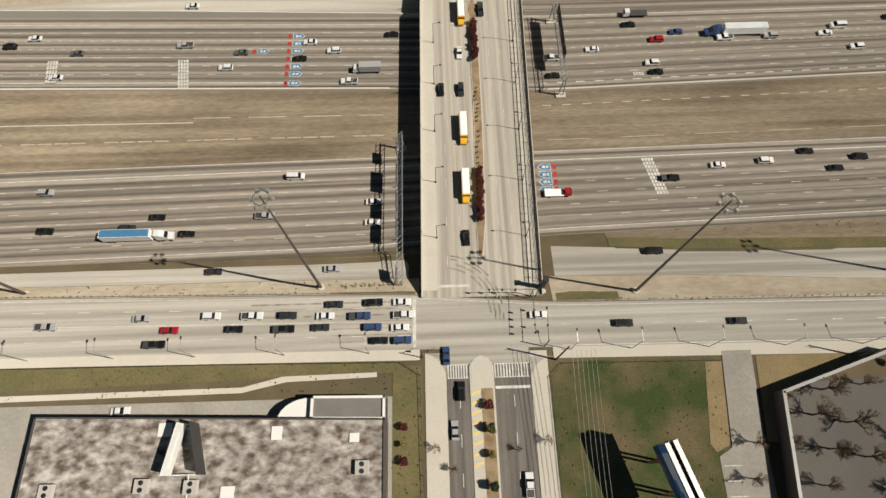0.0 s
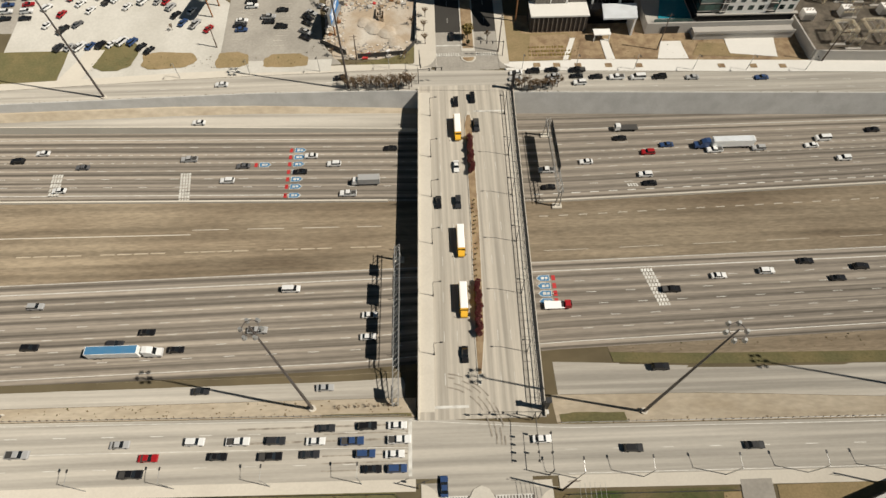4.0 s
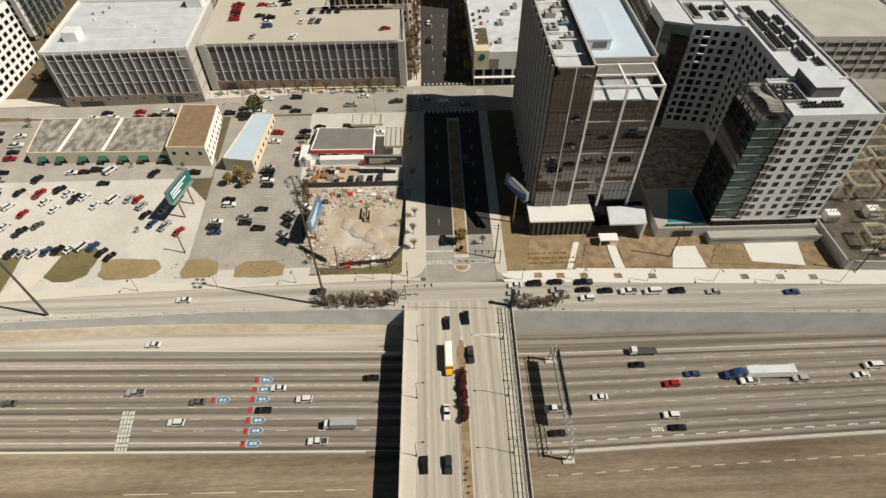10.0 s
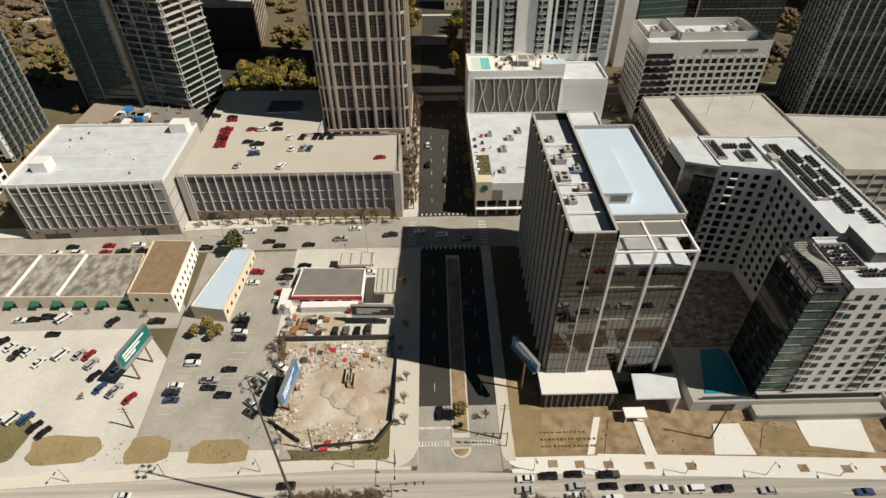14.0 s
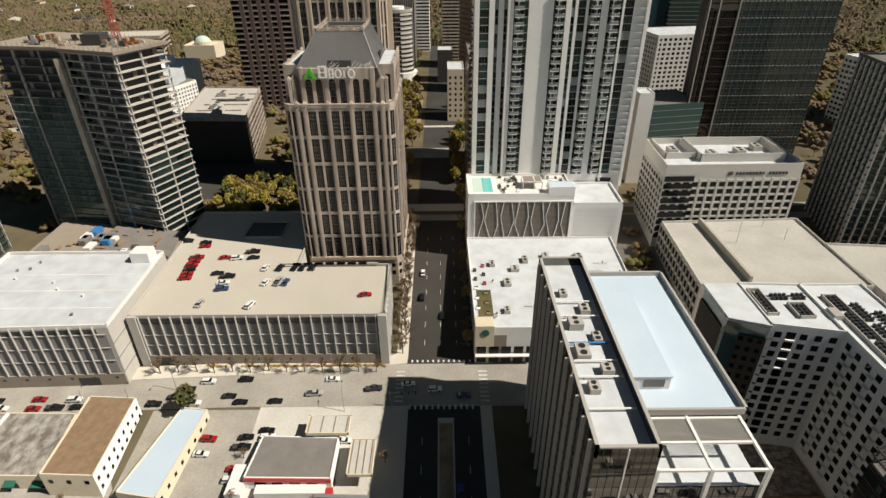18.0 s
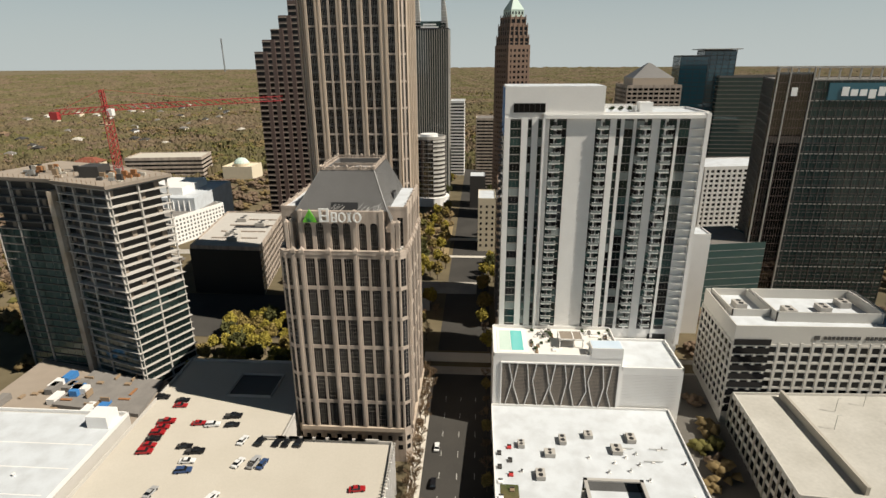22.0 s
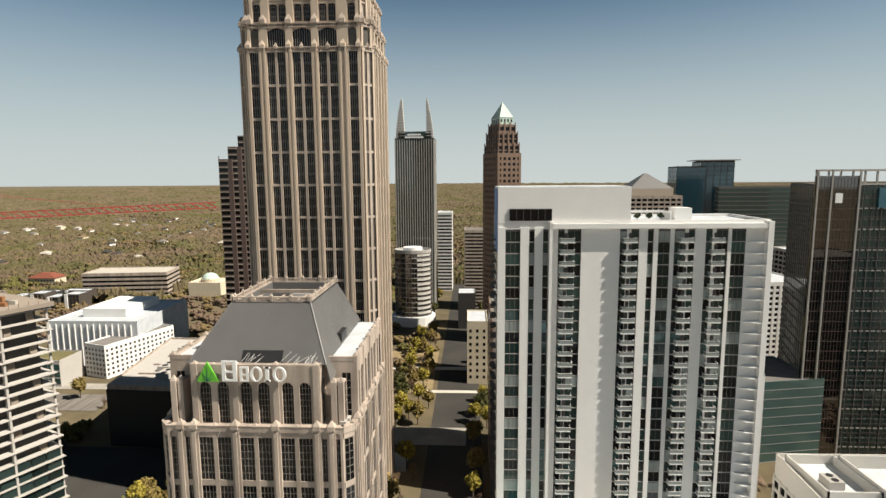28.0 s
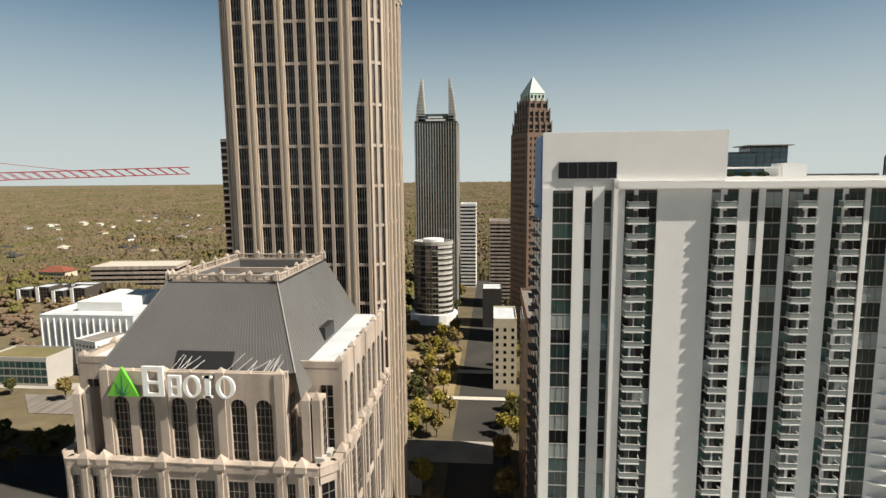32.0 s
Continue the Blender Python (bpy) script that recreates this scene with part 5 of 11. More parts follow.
for x0, n in ((-35.5, 7), (-26.5, 9), (-22.5, 4)):
    for k in range(n):
        x = x0 + k * 0.55
        some.append(((x - random.uniform(0, 2.2), 209.7, 94.2), (x + random.uniform(0, 1.4), 210.5, 94.8 + random.uniform(0.4, 1.9)), 0.045))
tubes("window_washing_frame", some, "white_panel", reg, "folded white steel davit frames", n=4)
boxes("crown_base", ring(RT, 0.7, 104.85, 105.15), "beige_stone", reg)
boxes("crown_gutter", ring(outset(RT, 0.15), 0.2, 104.5, 104.85), "black_metal", reg)
boxes("crown_rail", ring(RT, 0.35, 105.7, 105.92) + ring(RT, 0.25, 105.36, 105.44), "beige_stone", reg)
for w in walls(RT):
    m = int(w.long / 1.05)
    for k in range(m + 1):
        tall = k % 4 == 0
        g = 0.3 if tall else 0.1
        boxes("crown_post", [w.box(k * w.long / m - g, k * w.long / m + g, 105.1, 106.1 if tall else 105.75, -0.5 if tall else -0.32, 0.1 if tall else -0.04)], "beige_stone", reg)
        if tall:
            finial(*w.p(k * w.long / m, -0.2, 0)[:2], 106.0, reg, s=0.42, shaft=0.2, rise=1.3)
for k in range(2):
    boxes("well_beam", [hexa(-39.8, -24.8, 223.5 + k * 8, 224.0 + k * 8, 103.9, 104.7)], "beige_stone", reg)
for k in range(3):
    tubes("well_brace", [((-38 + k * 5, 218.6, 104.6), (-36 + k * 5, 222.5, 105.3), 0.2)], "beige_stone", reg, n=5)
fuse(reg, ("mullion", "glazing_bar", "roof_rib", "crown_post", "pier_rib", "flood_lamp"))
settle(reg, -0.5, 2.5, 1.043)
sgn = thing("rooftop_sign", (-40, 208.4, 96.3), "green triangle emblem and white letter shapes on stone", "sign")
sf = Wall((-48, 208.25), (-17.5, 208.25))
ex, ez = 3.3, 97.4
raw("emblem", [sf.p(ex, 0.75, ez), sf.p(ex + 4.6, 0.75, ez), sf.p(ex + 2.3, 0.75, ez + 4.1), sf.p(ex, 0.35, ez), sf.p(ex + 4.6, 0.35, ez), sf.p(ex + 2.3, 0.35, ez + 4.1)],
    [(0, 1, 2), (5, 4, 3), (0, 3, 4, 1), (1, 4, 5, 2), (2, 5, 3, 0)], "logo_green", sgn)
for k in range(5):
    a2 = math.pi * (0.18 + 0.16 * k)
    l2 = (1.3, 2.0, 3.0, 2.0, 1.3)[k]
    tubes("emblem_ray", [(sf.p(ex + 2.3, 0.78, ez + 0.1), sf.p(ex + 2.3 - l2 * math.cos(a2), 0.78, ez + 0.1 + l2 * math.sin(a2)), 0.1, 0.03)], "canvas_green", sgn, n=4)


def loop_shape(u, z, w2, h2, t2):
    """A plain rounded white ring."""
    pts, n = [], 22
    for k in range(n):
        a2 = 2 * math.pi * k / n
        b3 = 2 * math.pi * (k + 1) / n
        q = [(w2 / 2 * f * math.cos(g), h2 / 2 * f2 * math.sin(g)) for g, f, f2 in ((a2, 1, 1), (b3, 1, 1), (b3, 1 - 2 * t2 / w2, 1 - t2 / h2), (a2, 1 - 2 * t2 / w2, 1 - t2 / h2))]
        pts.append([sf.p(u + w2 / 2 + x, 0.85, z + h2 / 2 + y) for x, y in q] + [sf.p(u + w2 / 2 + x, 0.5, z + h2 / 2 + y) for x, y in q])
    return pts


def ring_plate(u, z, w2, h2, t2):
    """A plain square white frame with a middle bar."""
    return [sf.box(u, u + t2, z, z + h2, 0.5, 0.85), sf.box(u + w2 - t2, u + w2, z, z + h2, 0.5, 0.85), sf.box(u + t2, u + w2 - t2, z + h2 - t2 * 0.6, z + h2, 0.5, 0.85), sf.box(u + t2, u + w2 - t2, z, z + t2 * 0.6, 0.5, 0.85), sf.box(u + t2, u + w2 - t2, z + h2 * 0.42, z + h2 * 0.42 + t2 * 0.5, 0.5, 0.85)]


lz = 97.55
boxes("letter_shape", ring_plate(8.6, lz, 3.0, 4.2, 0.75), "sign_white", sgn)
boxes("letter_shape", ring_plate(12.2, lz, 1.8, 3.0, 0.5), "sign_white", sgn)
boxes("letter_shape", loop_shape(14.3, lz - 0.05, 2.5, 3.1, 0.55), "sign_white", sgn)
boxes("letter_shape", [sf.box(17.4, 18.1, lz, lz + 3.0, 0.5, 0.85), sf.box(17.1, 18.4, lz, lz + 0.3, 0.5, 0.85), sf.box(17.1, 18.4, lz + 2.7, lz + 3.0, 0.5, 0.85)], "sign_white", sgn)
boxes("letter_shape", loop_shape(18.9, lz - 0.05, 2.65, 3.1, 0.55), "sign_white", sgn)

# 5. the white apartment tower on its podium
tow = thing("apartment_tower", (52, 262, 10), "tall white apartment tower with stacked balconies", "apartment tower")
TX0, TX1, TY0, TY1, TR = 17.3, 87.5, 250, 274, 119
prism("wall", [(TX0, TY0), (TX1, TY0 + 1), (TX1, TY1), (TX0, TY1)], 5, TR, "white_panel", tow)
prism("roof", [(TX0 + 0.4, TY0 + 0.4), (TX1 - 0.4, TY0 + 1.4), (TX1 - 0.4, TY1 - 0.4), (TX0 + 0.4, TY1 - 0.4)], TR, TR + 0.15, "white_membrane", tow)
boxes("parapet", ring([(TX0, TY0), (TX1, TY0 + 1), (TX1, TY1), (TX0, TY1)], 0.5, TR, TR + 0.9), "white_panel", tow)
boxes("penthouse", [hexa(TX0, 51.5, TY0 - 0.05, TY1 - 6, TR + 0.2, 128.2)], "white_panel", tow)
boxes("penthouse_side", [hexa(TX0 - 0.25, TX0 + 0.02, TY0 + 0.4, TY1 - 8, 112, 127.8)], "sign_blue", tow, "blue end panel")
boxes("penthouse_roof", [hexa(TX0 + 0.3, 51.2, TY0 + 0.3, TY1 - 6.3, 128.2, 128.35)], "white_membrane", tow)
tf = Wall((TX0, TY0), (TX1, TY0 + 1))
pane(tf, 8.5, 121.3, 11.0, 3.0, 0.4, "glass_dark", tow, "window", 0.5)
for u in (4.8, 6.6, 8.5, 10.4, 12.2):
    boxes("mullion", [tf.box(u - 0.08, u + 0.08, 119.8, 122.8, 0.4, 0.5)], "charcoal", tow)
FL = [41.14 + k * 2.93 for k in range(26)]
# glazed strips between white piers; the wide ones hold a white column behind their balconies
strips = ((2.1, 5.8), (8.3, 9.5), (11.9, 13.1), (15.9, 17.3), (18.4, 21.6), (31.9, 33.4), (34.9, 36.6), (39.0, 40.3), (41.7, 44.6), (46.0, 48.4), (49.6, 50.9), (53.9, 55.4), (56.7, 59.4), (60.4, 63.9))
for a, e in strips:
    boxes("recess", [tf.box(a - 0.12, e + 0.12, 39.5, TR - 1.4, 0.0, 0.04)], "charcoal", tow)
random.seed(30)
for z in FL:
    for a, e in strips:
        pane(tf, (a + e) / 2, z + 1.4, e - a, 2.55, 0.10, random.choice(("glass_strip", "glass_strip", "glass_dark", "glass_dark", "glass_strip", "glass_teal", "glass_rail")), tow)
        boxes("slab_edge", [tf.box(a, e, z - 0.1, z + 0.1, 0.0, 0.16)], "grey_precast", tow)
for a, e in strips:
    for k in range(1, int((e - a) / 1.1)):
        u = a + k * (e - a) / int((e - a) / 1.1)
        boxes("mullion", [tf.box(u - 0.03, u + 0.03, 46, TR - 1.4, 0.1, 0.16)], "grey_roof", tow)
random.seed(31)
for a, e in ((16.1, 19.9), (32.4, 36.0), (46.8, 50.3), (54.8, 58.2)):
    for z in FL:
        boxes("balcony", [tf.box(a, e, z - 0.14, z + 0.1, 0, 1.75), tf.box(a, e, z + 1.05, z + 1.12, 1.66, 1.75), tf.box(a - 0.02, a + 0.05, z + 1.05, z + 1.12, 0, 1.7), tf.box(e - 0.05, e + 0.02, z + 1.05, z + 1.12, 0, 1.7)], "white_panel", tow)
        boxes("side_rail", [tf.box(a + 0.01, a + 0.04, z + 0.1, z + 1.05, 0.1, 1.66), tf.box(e - 0.04, e - 0.01, z + 0.1, z + 1.05, 0.1, 1.66)], "glass_rail", tow)
        pane(tf, (a + e) / 2, z + 0.55, e - a - 0.2, 0.85, 1.68, "glass_rail", tow, "balustrade", 0.03)
        pane(tf, a + 1.5 + 0.7 * random.random(), z + 1.2, 0.9, 2.1, 0.14, "charcoal", tow, "balcony_door")
for z in FL:
    boxes("corner_balcony", [[tf.p(64.6, 0, z - 0.14), tf.p(68.8, 0, z - 0.14), tf.p(68.8, 1.7, z - 0.14), tf.p(66.6, 1.7, z - 0.14), tf.p(64.6, 0, z + 0.06), tf.p(68.8, 0, z + 0.06), tf.p(68.8, 1.7, z + 0.06), tf.p(66.6, 1.7, z + 0.06)]], "white_panel", tow)
for u, half in ((1.0, 1.0), (7.05, 1.15), (10.7, 1.1), (26.75, 5.0), (37.8, 1.1), (41.0, 0.6), (52.4, 1.4), (59.9, 0.45)):
    boxes("wall_pier", [tf.box(u - half, u + half, 36, TR - 0.9, 0, 0.35)], "white_panel", tow)
boxes("end_fin", [tf.box(68.8, 70.2, 34, TR + 0.6, -0.4, 1.8)], "white_panel", tow)
boxes("step_fin", [tf.box(13.3, 14.1, 38, TR + 0.6, 0, 1.7)], "white_panel", tow)
boxes("roof_frame", [tf.box(13.3, 70.2, TR - 1.1, TR + 0.1, 0, 1.7)], "white_panel", tow)
ts = Wall((TX0, TY1), (TX0, TY0))
for z in FL[::1]:
    boxes("balcony", [ts.box(4, 9, z - 0.16, z + 0.02, 0, 1.3), ts.box(14, 19, z - 0.16, z + 0.02, 0, 1.3)], "charcoal", tow)
grid(ts, tow, 45, 118, 3, 25, 3.0, 2.2, "glass_green", 0.05)
boxes("loading_mouth", [tf.box(58.5, 65.5, 32.5, 37.5, 0.02, 0.06)], "black_metal", tow)
boxes("roof_hut", [hexa(66, 70.5, 259, 264, TR, TR + 3.4)], "white_panel", tow)
boxes("pergola", [hexa(53, 64, 256, 256.3, TR + 2.4, TR + 2.7), hexa(53, 64, 262, 262.3, TR + 2.4, TR + 2.7), hexa(53, 53.3, 256, 262, TR + 0.1, TR + 2.4), hexa(63.7, 64, 256, 262, TR + 0.1, TR + 2.4)], "white_panel", tow)
fuse(tow, ("slab_edge", "mullion", "balcony_door", "balustrade", "side_rail"))
settle(tow, -1.3, 2.5, 1.0355)
PY, PT = 226.0, 42.6
tp = thing("podium", (48, 238, 8), "white podium with a dark slatted screen and rooftop terrace", "podium")
prism("wall", rect(14.8, 60.6, PY, 248.6), 5, PT, "white_panel", tp)
prism("wall", rect(60.6, 82.6, PY + 0.4, 248.6), 5, 38.0, "white_panel", tp)
boxes("parapet", ring(rect(14.8, 60.6, PY, 248.6), 0.4, PT, PT + 1.3), "white_panel", tp)
boxes("parapet", ring(rect(60.6, 82.6, PY + 0.4, 248.6), 0.5, 38.0, 39.2), "white_panel", tp)
prism("terrace", rect(15.3, 60.1, PY + 0.5, 248.5), PT, PT + 0.12, "new_sidewalk", tp)
prism("roof", rect(61.2, 82.0, PY + 1.0, 248.5), 38.0, 38.12, "white_membrane", tp)
boxes("terrace_room", [hexa(49.6, 60.7, PY - 0.1, PY + 6.0, PT + 0.1, PT + 4.2)], "white_panel", tp)
boxes("terrace_room_roof", [hexa(49.9, 60.4, PY + 0.2, PY + 5.7, PT + 4.2, PT + 4.3)], "blue_membrane", tp)
pf = Wall((14.8, PY), (60.6, PY))
boxes("screen", [pf.box(3.2, 44.8, 22.1, 40.0, 0, 0.1)], "screen_dark", tp, "dark slatted screen")
for k in range(30):
    boxes("slat", [pf.box(3.2, 44.8, 22.4 + k * 0.59, 22.6 + k * 0.59, 0.1, 0.16)], "taupe_base", tp)
boxes("screen_frame", [pf.box(2.7, 3.2, 21.6, 40.5, 0, 0.4), pf.box(44.8, 45.3, 21.6, 40.5, 0, 0.4), pf.box(3.2, 44.8, 40.0, 40.5, 0, 0.4), pf.box(3.2, 44.8, 21.6, 22.1, 0, 0.4)], "white_panel", tp)
for k in range(12):
    u = 5.6 + k * 3.35
    kink = (1.5, -1.5, 1.0, -1.2)[k % 4]
    for (u0, z0), (u1, z1) in (((u, 40.0), (u + kink, 33.0 - (k % 3) * 2.0)), ((u + kink, 33.0 - (k % 3) * 2.0), (u - kink * 0.7, 22.1))):
        tubes("zigzag_rib", [(pf.p(u0, 0.3, z0), pf.p(u1, 0.3, z1), 0.2)], "white_panel", tp, n=4)
pf2 = Wall((60.6, PY + 0.4), (82.6, PY + 0.4))
for k in range(26):
    boxes("joint", [pf2.box(0.8, 20.4, 20.5 + k * 0.62, 20.56 + k * 0.62, 0, 0.03)], "grey_precast", tp)
prism("pool_surround", rect(16.4, 27.6, PY + 2.6, 246.5), PT + 0.12, PT + 0.3, "white_panel", tp)
prism("pool", rect(21.6, 26.0, PY + 4.2, 245.5), PT + 0.3, PT + 0.36, "pool_pale", tp, "small turquoise pool")
prism("pool_shallow", rect(17.2, 21.4, PY + 4.2, 245.5), PT + 0.3, PT + 0.35, "verdigris", tp, "pale shallow end")
terr_rng = random.Random(33)
ZT = PT + 0.12
for k in range(46):
    m = terr_rng.choice(["wood", "white_panel", "leaf_dark", "grey_roof", "white_panel"])
    x, y = (terr_rng.uniform(28.5, 38), terr_rng.uniform(PY + 1.5, 246)) if k % 2 else (terr_rng.uniform(49.5, 59.5), terr_rng.uniform(PY + 7, 246.5))
    green = m == "leaf_dark"
    lg = thing("terrace_planter" if green else "lounge_chair", (x, y, ZT), "planter with dark shrubs on the terrace" if green else "low lounge chair on the podium terrace", "planter" if green else "chair", "terrace furniture")
    w, l = terr_rng.uniform(0.35, 0.9), terr_rng.uniform(0.5, 1.1)
    boxes("base", [hexa(x - w, x + w, y - l, y + l, ZT, ZT + 0.45)], "white_panel" if green else m, lg)
    boxes("planting" if green else "backrest", [hexa(x - w * 0.8, x + w * 0.8, y + (-l * 0.8 if green else l * 0.7), y + l, ZT + 0.45, ZT + 1.0)], m, lg)
lp = thing("pergola", (43.5, 236.5, ZT), "white-framed pergola with dark slats on the terrace", "pergola")
boxes("frame", [hexa(39.2, 47.8, y, y + 0.35, ZT + 3.2, ZT + 3.6) for y in (233.0, 239.6)] + [hexa(x, x + 0.35, 233, 239.95, ZT + 3.2, ZT + 3.6) for x in (39.2, 44.2, 47.5)], "white_panel", lp)
boxes("slatted_roof", [hexa(39.5, 47.5, 233.4, 239.6, ZT + 3.35, ZT + 3.45)], "taupe_base", lp)
for x in (39.2, 44.2, 47.5):
    for y in (233.0, 239.6):
        boxes("post", [hexa(x, x + 0.35, y, y + 0.35, ZT, ZT + 3.2)], "white_panel", lp)
fuse(tp, ("joint", "zigzag_rib", "slat"))

# 6. the grocery block with a white roof
groc = building("grocery_building", [(15, 158), (77, 158), (79, 222.4), (14.5, 222.4)], 5, 19.5, "white_stucco", "white_membrane", "grocery building with a white roof and tan corner", "shop building", 1.0)
gf = Wall((15, 158), (37, 158))
boxes("corner_tower", [hexa(14.9, 21.5, 157.4, 163, 4.5, 21.4)], "cream", groc)
boxes("corner_tower", [hexa(21.5, 26, 157.6, 162, 4.5, 17.4)], "taupe_base", groc, "brown panel bay")
grid(gf, groc, 5, 13, 5, 2, 3.4, 3.1, "glass_dark", 0.75)
boxes("awning", [gf.box(0, 22, 9.0, 9.35, 0.6, 2.2)], "white_panel", groc)
tubes("round_sign", [(gf.p(3.4, 0.62, 18.6), gf.p(3.4, 0.8, 18.6), 1.35)], "canvas_green", groc, "round dark green sign", n=20)
grid(Wall((14.5, 211.5), (15, 158)), groc, 6, 18, 14, 3, 2.2, 2.4, "glass_dark", 0.05)
boxes("roof_deck", [hexa(16.5, 22, 164, 182, 19.65, 19.75)], "grass_green", groc, "green roof terrace")
for k, (x, y) in enumerate(((27, 168), (29, 186), (33, 196), (38, 203), (47, 206), (55, 199), (24, 200), (61, 205))):
    rooftop_unit(x, y, 19.62, 2.2 + (k % 3) * 0.6, 3 + (k % 2), 1.6)
random.seed(41)
for k in range(34):
    x, y = random.uniform(22, 76), random.uniform(160, 208)
    if 30 < x < 44 and y > 180:
        continue
    big = k % 5 == 0
    v = thing("roof_vent", (x, y, 19.62), "small metal vent on the white roof", "vent", "roof vents")
    boxes("curb", [hexa(x - 0.5, x + 0.5, y - 0.5, y + 0.5, 19.62, 19.9)], "white_panel", v)
    if big:
        tubes("pipe", [((x - 3, y, 20.1), (x + 3, y, 20.1), 0.14)], "galvanised", v)
    else:
        tubes("cowl", [((x, y, 19.9), (x, y, 20.7), 0.3)], random.choice(["galvanised", "charcoal", "white_panel"]), v, n=8)
    RIDERS.append(v)
for k in range(12):
    x, y = 16.6 + (k % 2) * 3.4, 163.5 + k * 3.2
    v = thing("patio_chair", (x, y, 19.75), "bright patio chair on the grocery roof", "chair", "grocery terrace seats")
    boxes("seat", [hexa(x - 0.7, x + 0.7, y - 0.6, y + 0.6, 19.75, 20.2)], random.choice(["sign_red", "charcoal", "wood", "sign_white"]), v)
    boxes("backrest", [hexa(x - 0.7, x + 0.7, y + 0.5, y + 0.7, 20.2, 20.7)], "charcoal", v)
    RIDERS.append(v)
settle(groc, 3.5, 1.9, 1.02)


# ---- the skyline ----
def banded(name, poly, z0, z1, floor, band, glass, roof, label, category="tower", bandh=1.0, out=0.25, pier=0.0, pier_w=0.5, pier_mat=None, pane_w=0.0, pane_mat=None, pane_h=1.8, cap=240, top=1.0):
    """A tower of storeys: a glazed core, a band at each floor, piers on the seen walls."""
    x, y = sum(p[0] for p in poly) / len(poly), sum(p[1] for p in poly) / len(poly)
    b = thing(name, (x, y, z0), label, category)
    prism("core", poly, z0 - 3, z1, glass, b)
    big = outset(poly, out)
    n = int(round((z1 - z0) / floor))
    for k in range(n + 1):
        z = z0 + k * (z1 - z0) / n
        prism("floor_band", big, z - bandh / 2, z + bandh / 2, band, b)
    prism("roof", outset(poly, -0.3), z1 + bandh / 2, z1 + bandh / 2 + 0.1, roof, b)
    boxes("parapet", ring(big, 0.4, z1 + bandh / 2, z1 + bandh / 2 + top), band, b)
    made = 0
    for w in walls(poly):
        if w.n.y > 0.6:
            continue
        if pier:
            m = max(1, int(round(w.long / pier)))
            for k in range(m + 1):
                u = min(max(k * w.long / m, pier_w / 2), w.long - pier_w / 2)
                boxes("pier", [w.box(u - pier_w / 2, u + pier_w / 2, z0 - 2, z1, 0, out + 0.12)], pier_mat or band, b)
        if pane_w and made < cap:
            m = max(1, int(w.long / (pane_w * 1.7)))
            grid(w, b, z0, z1, m, n, pane_w, pane_h, pane_mat or "glass_dark", out * 0.6, cap=max(0, cap - made))
            made += m * n
    fuse(b, ("floor_band", "pier"))
    return b


# stone tower with gothic crown behind the bank tower
one = thing("skyscraper", (-44, 305, 16), "tall beige granite skyscraper with vertical window bays", "skyscraper")
OX0, OX1, OY0, OY1 = -66.3, -22.1, 288, 321
oc = 3.3
of = [(OX0 + oc, OY0), (OX1 - oc, OY0), (OX1, OY0 + oc), (OX1, OY1 - oc), (OX1 - oc, OY1), (OX0 + oc, OY1), (OX0, OY1 - oc), (OX0, OY0 + oc)]
prism("core", of, 12, 179, "tan_stone", one)
OZ = [(168.2 - k * 10.85, 178.3 - k * 10.85) for k in range(14)][::-1]


def bays_of(w):
    """The window bays of one front: start, end, number of windows."""
    if w.long < 10:
        return [(0.7, w.long - 0.7, 2)]
    f = w.long / 37.6
    return [(a * f, e * f, n) for a, e, n in ((1.0, 3.9, 1), (6.7, 12.8, 2), (15.2, 21.4, 2), (23.8, 30.0, 2), (33.7, 36.6, 1))]


def bay_windows(w, a, e, n, rows, parent, gap=0.9):
    """The windows of one bay, with dark spandrels at the floors and thin bronze bars."""
    ww = (e - a - (gap if n == 2 else 0)) / n
    for q in range(n):
        u = a + ww / 2 + q * (ww + gap)
        for z0, z1 in rows:
            pane(w, u, (z0 + z1) / 2, ww, z1 - z0, 0.1, "glass_dark", parent)
            boxes("mullion", [w.box(u + f * ww - 0.07, u + f * ww + 0.07, z0, z1, 0.1, 0.2) for f in (-0.25, 0, 0.25)], "bronze_bar", parent)
            boxes("spandrel", [w.box(u - ww / 2, u + ww / 2, z0 + f * (z1 - z0) - 0.45, z0 + f * (z1 - z0) + 0.45, 0.1, 0.16) for f in (1 / 3, 2 / 3)], "charcoal", parent)
    return ww


def balustrade(w, z0, z1, parent):
    """A pierced stone balustrade along a wall."""
    some = [w.box(0, w.long, z0, z0 + 0.3, 0, 0.9), w.box(0, w.long, z1 - 0.35, z1, 0, 0.95)]
    m = max(2, int(w.long / 0.9))
    some += [w.box(k * w.long / m - 0.18, k * w.long / m + 0.18, z0 + 0.3, z1 - 0.35, 0.2, 0.8) for k in range(m + 1)]
    boxes("balustrade", some, "beige_stone", parent)


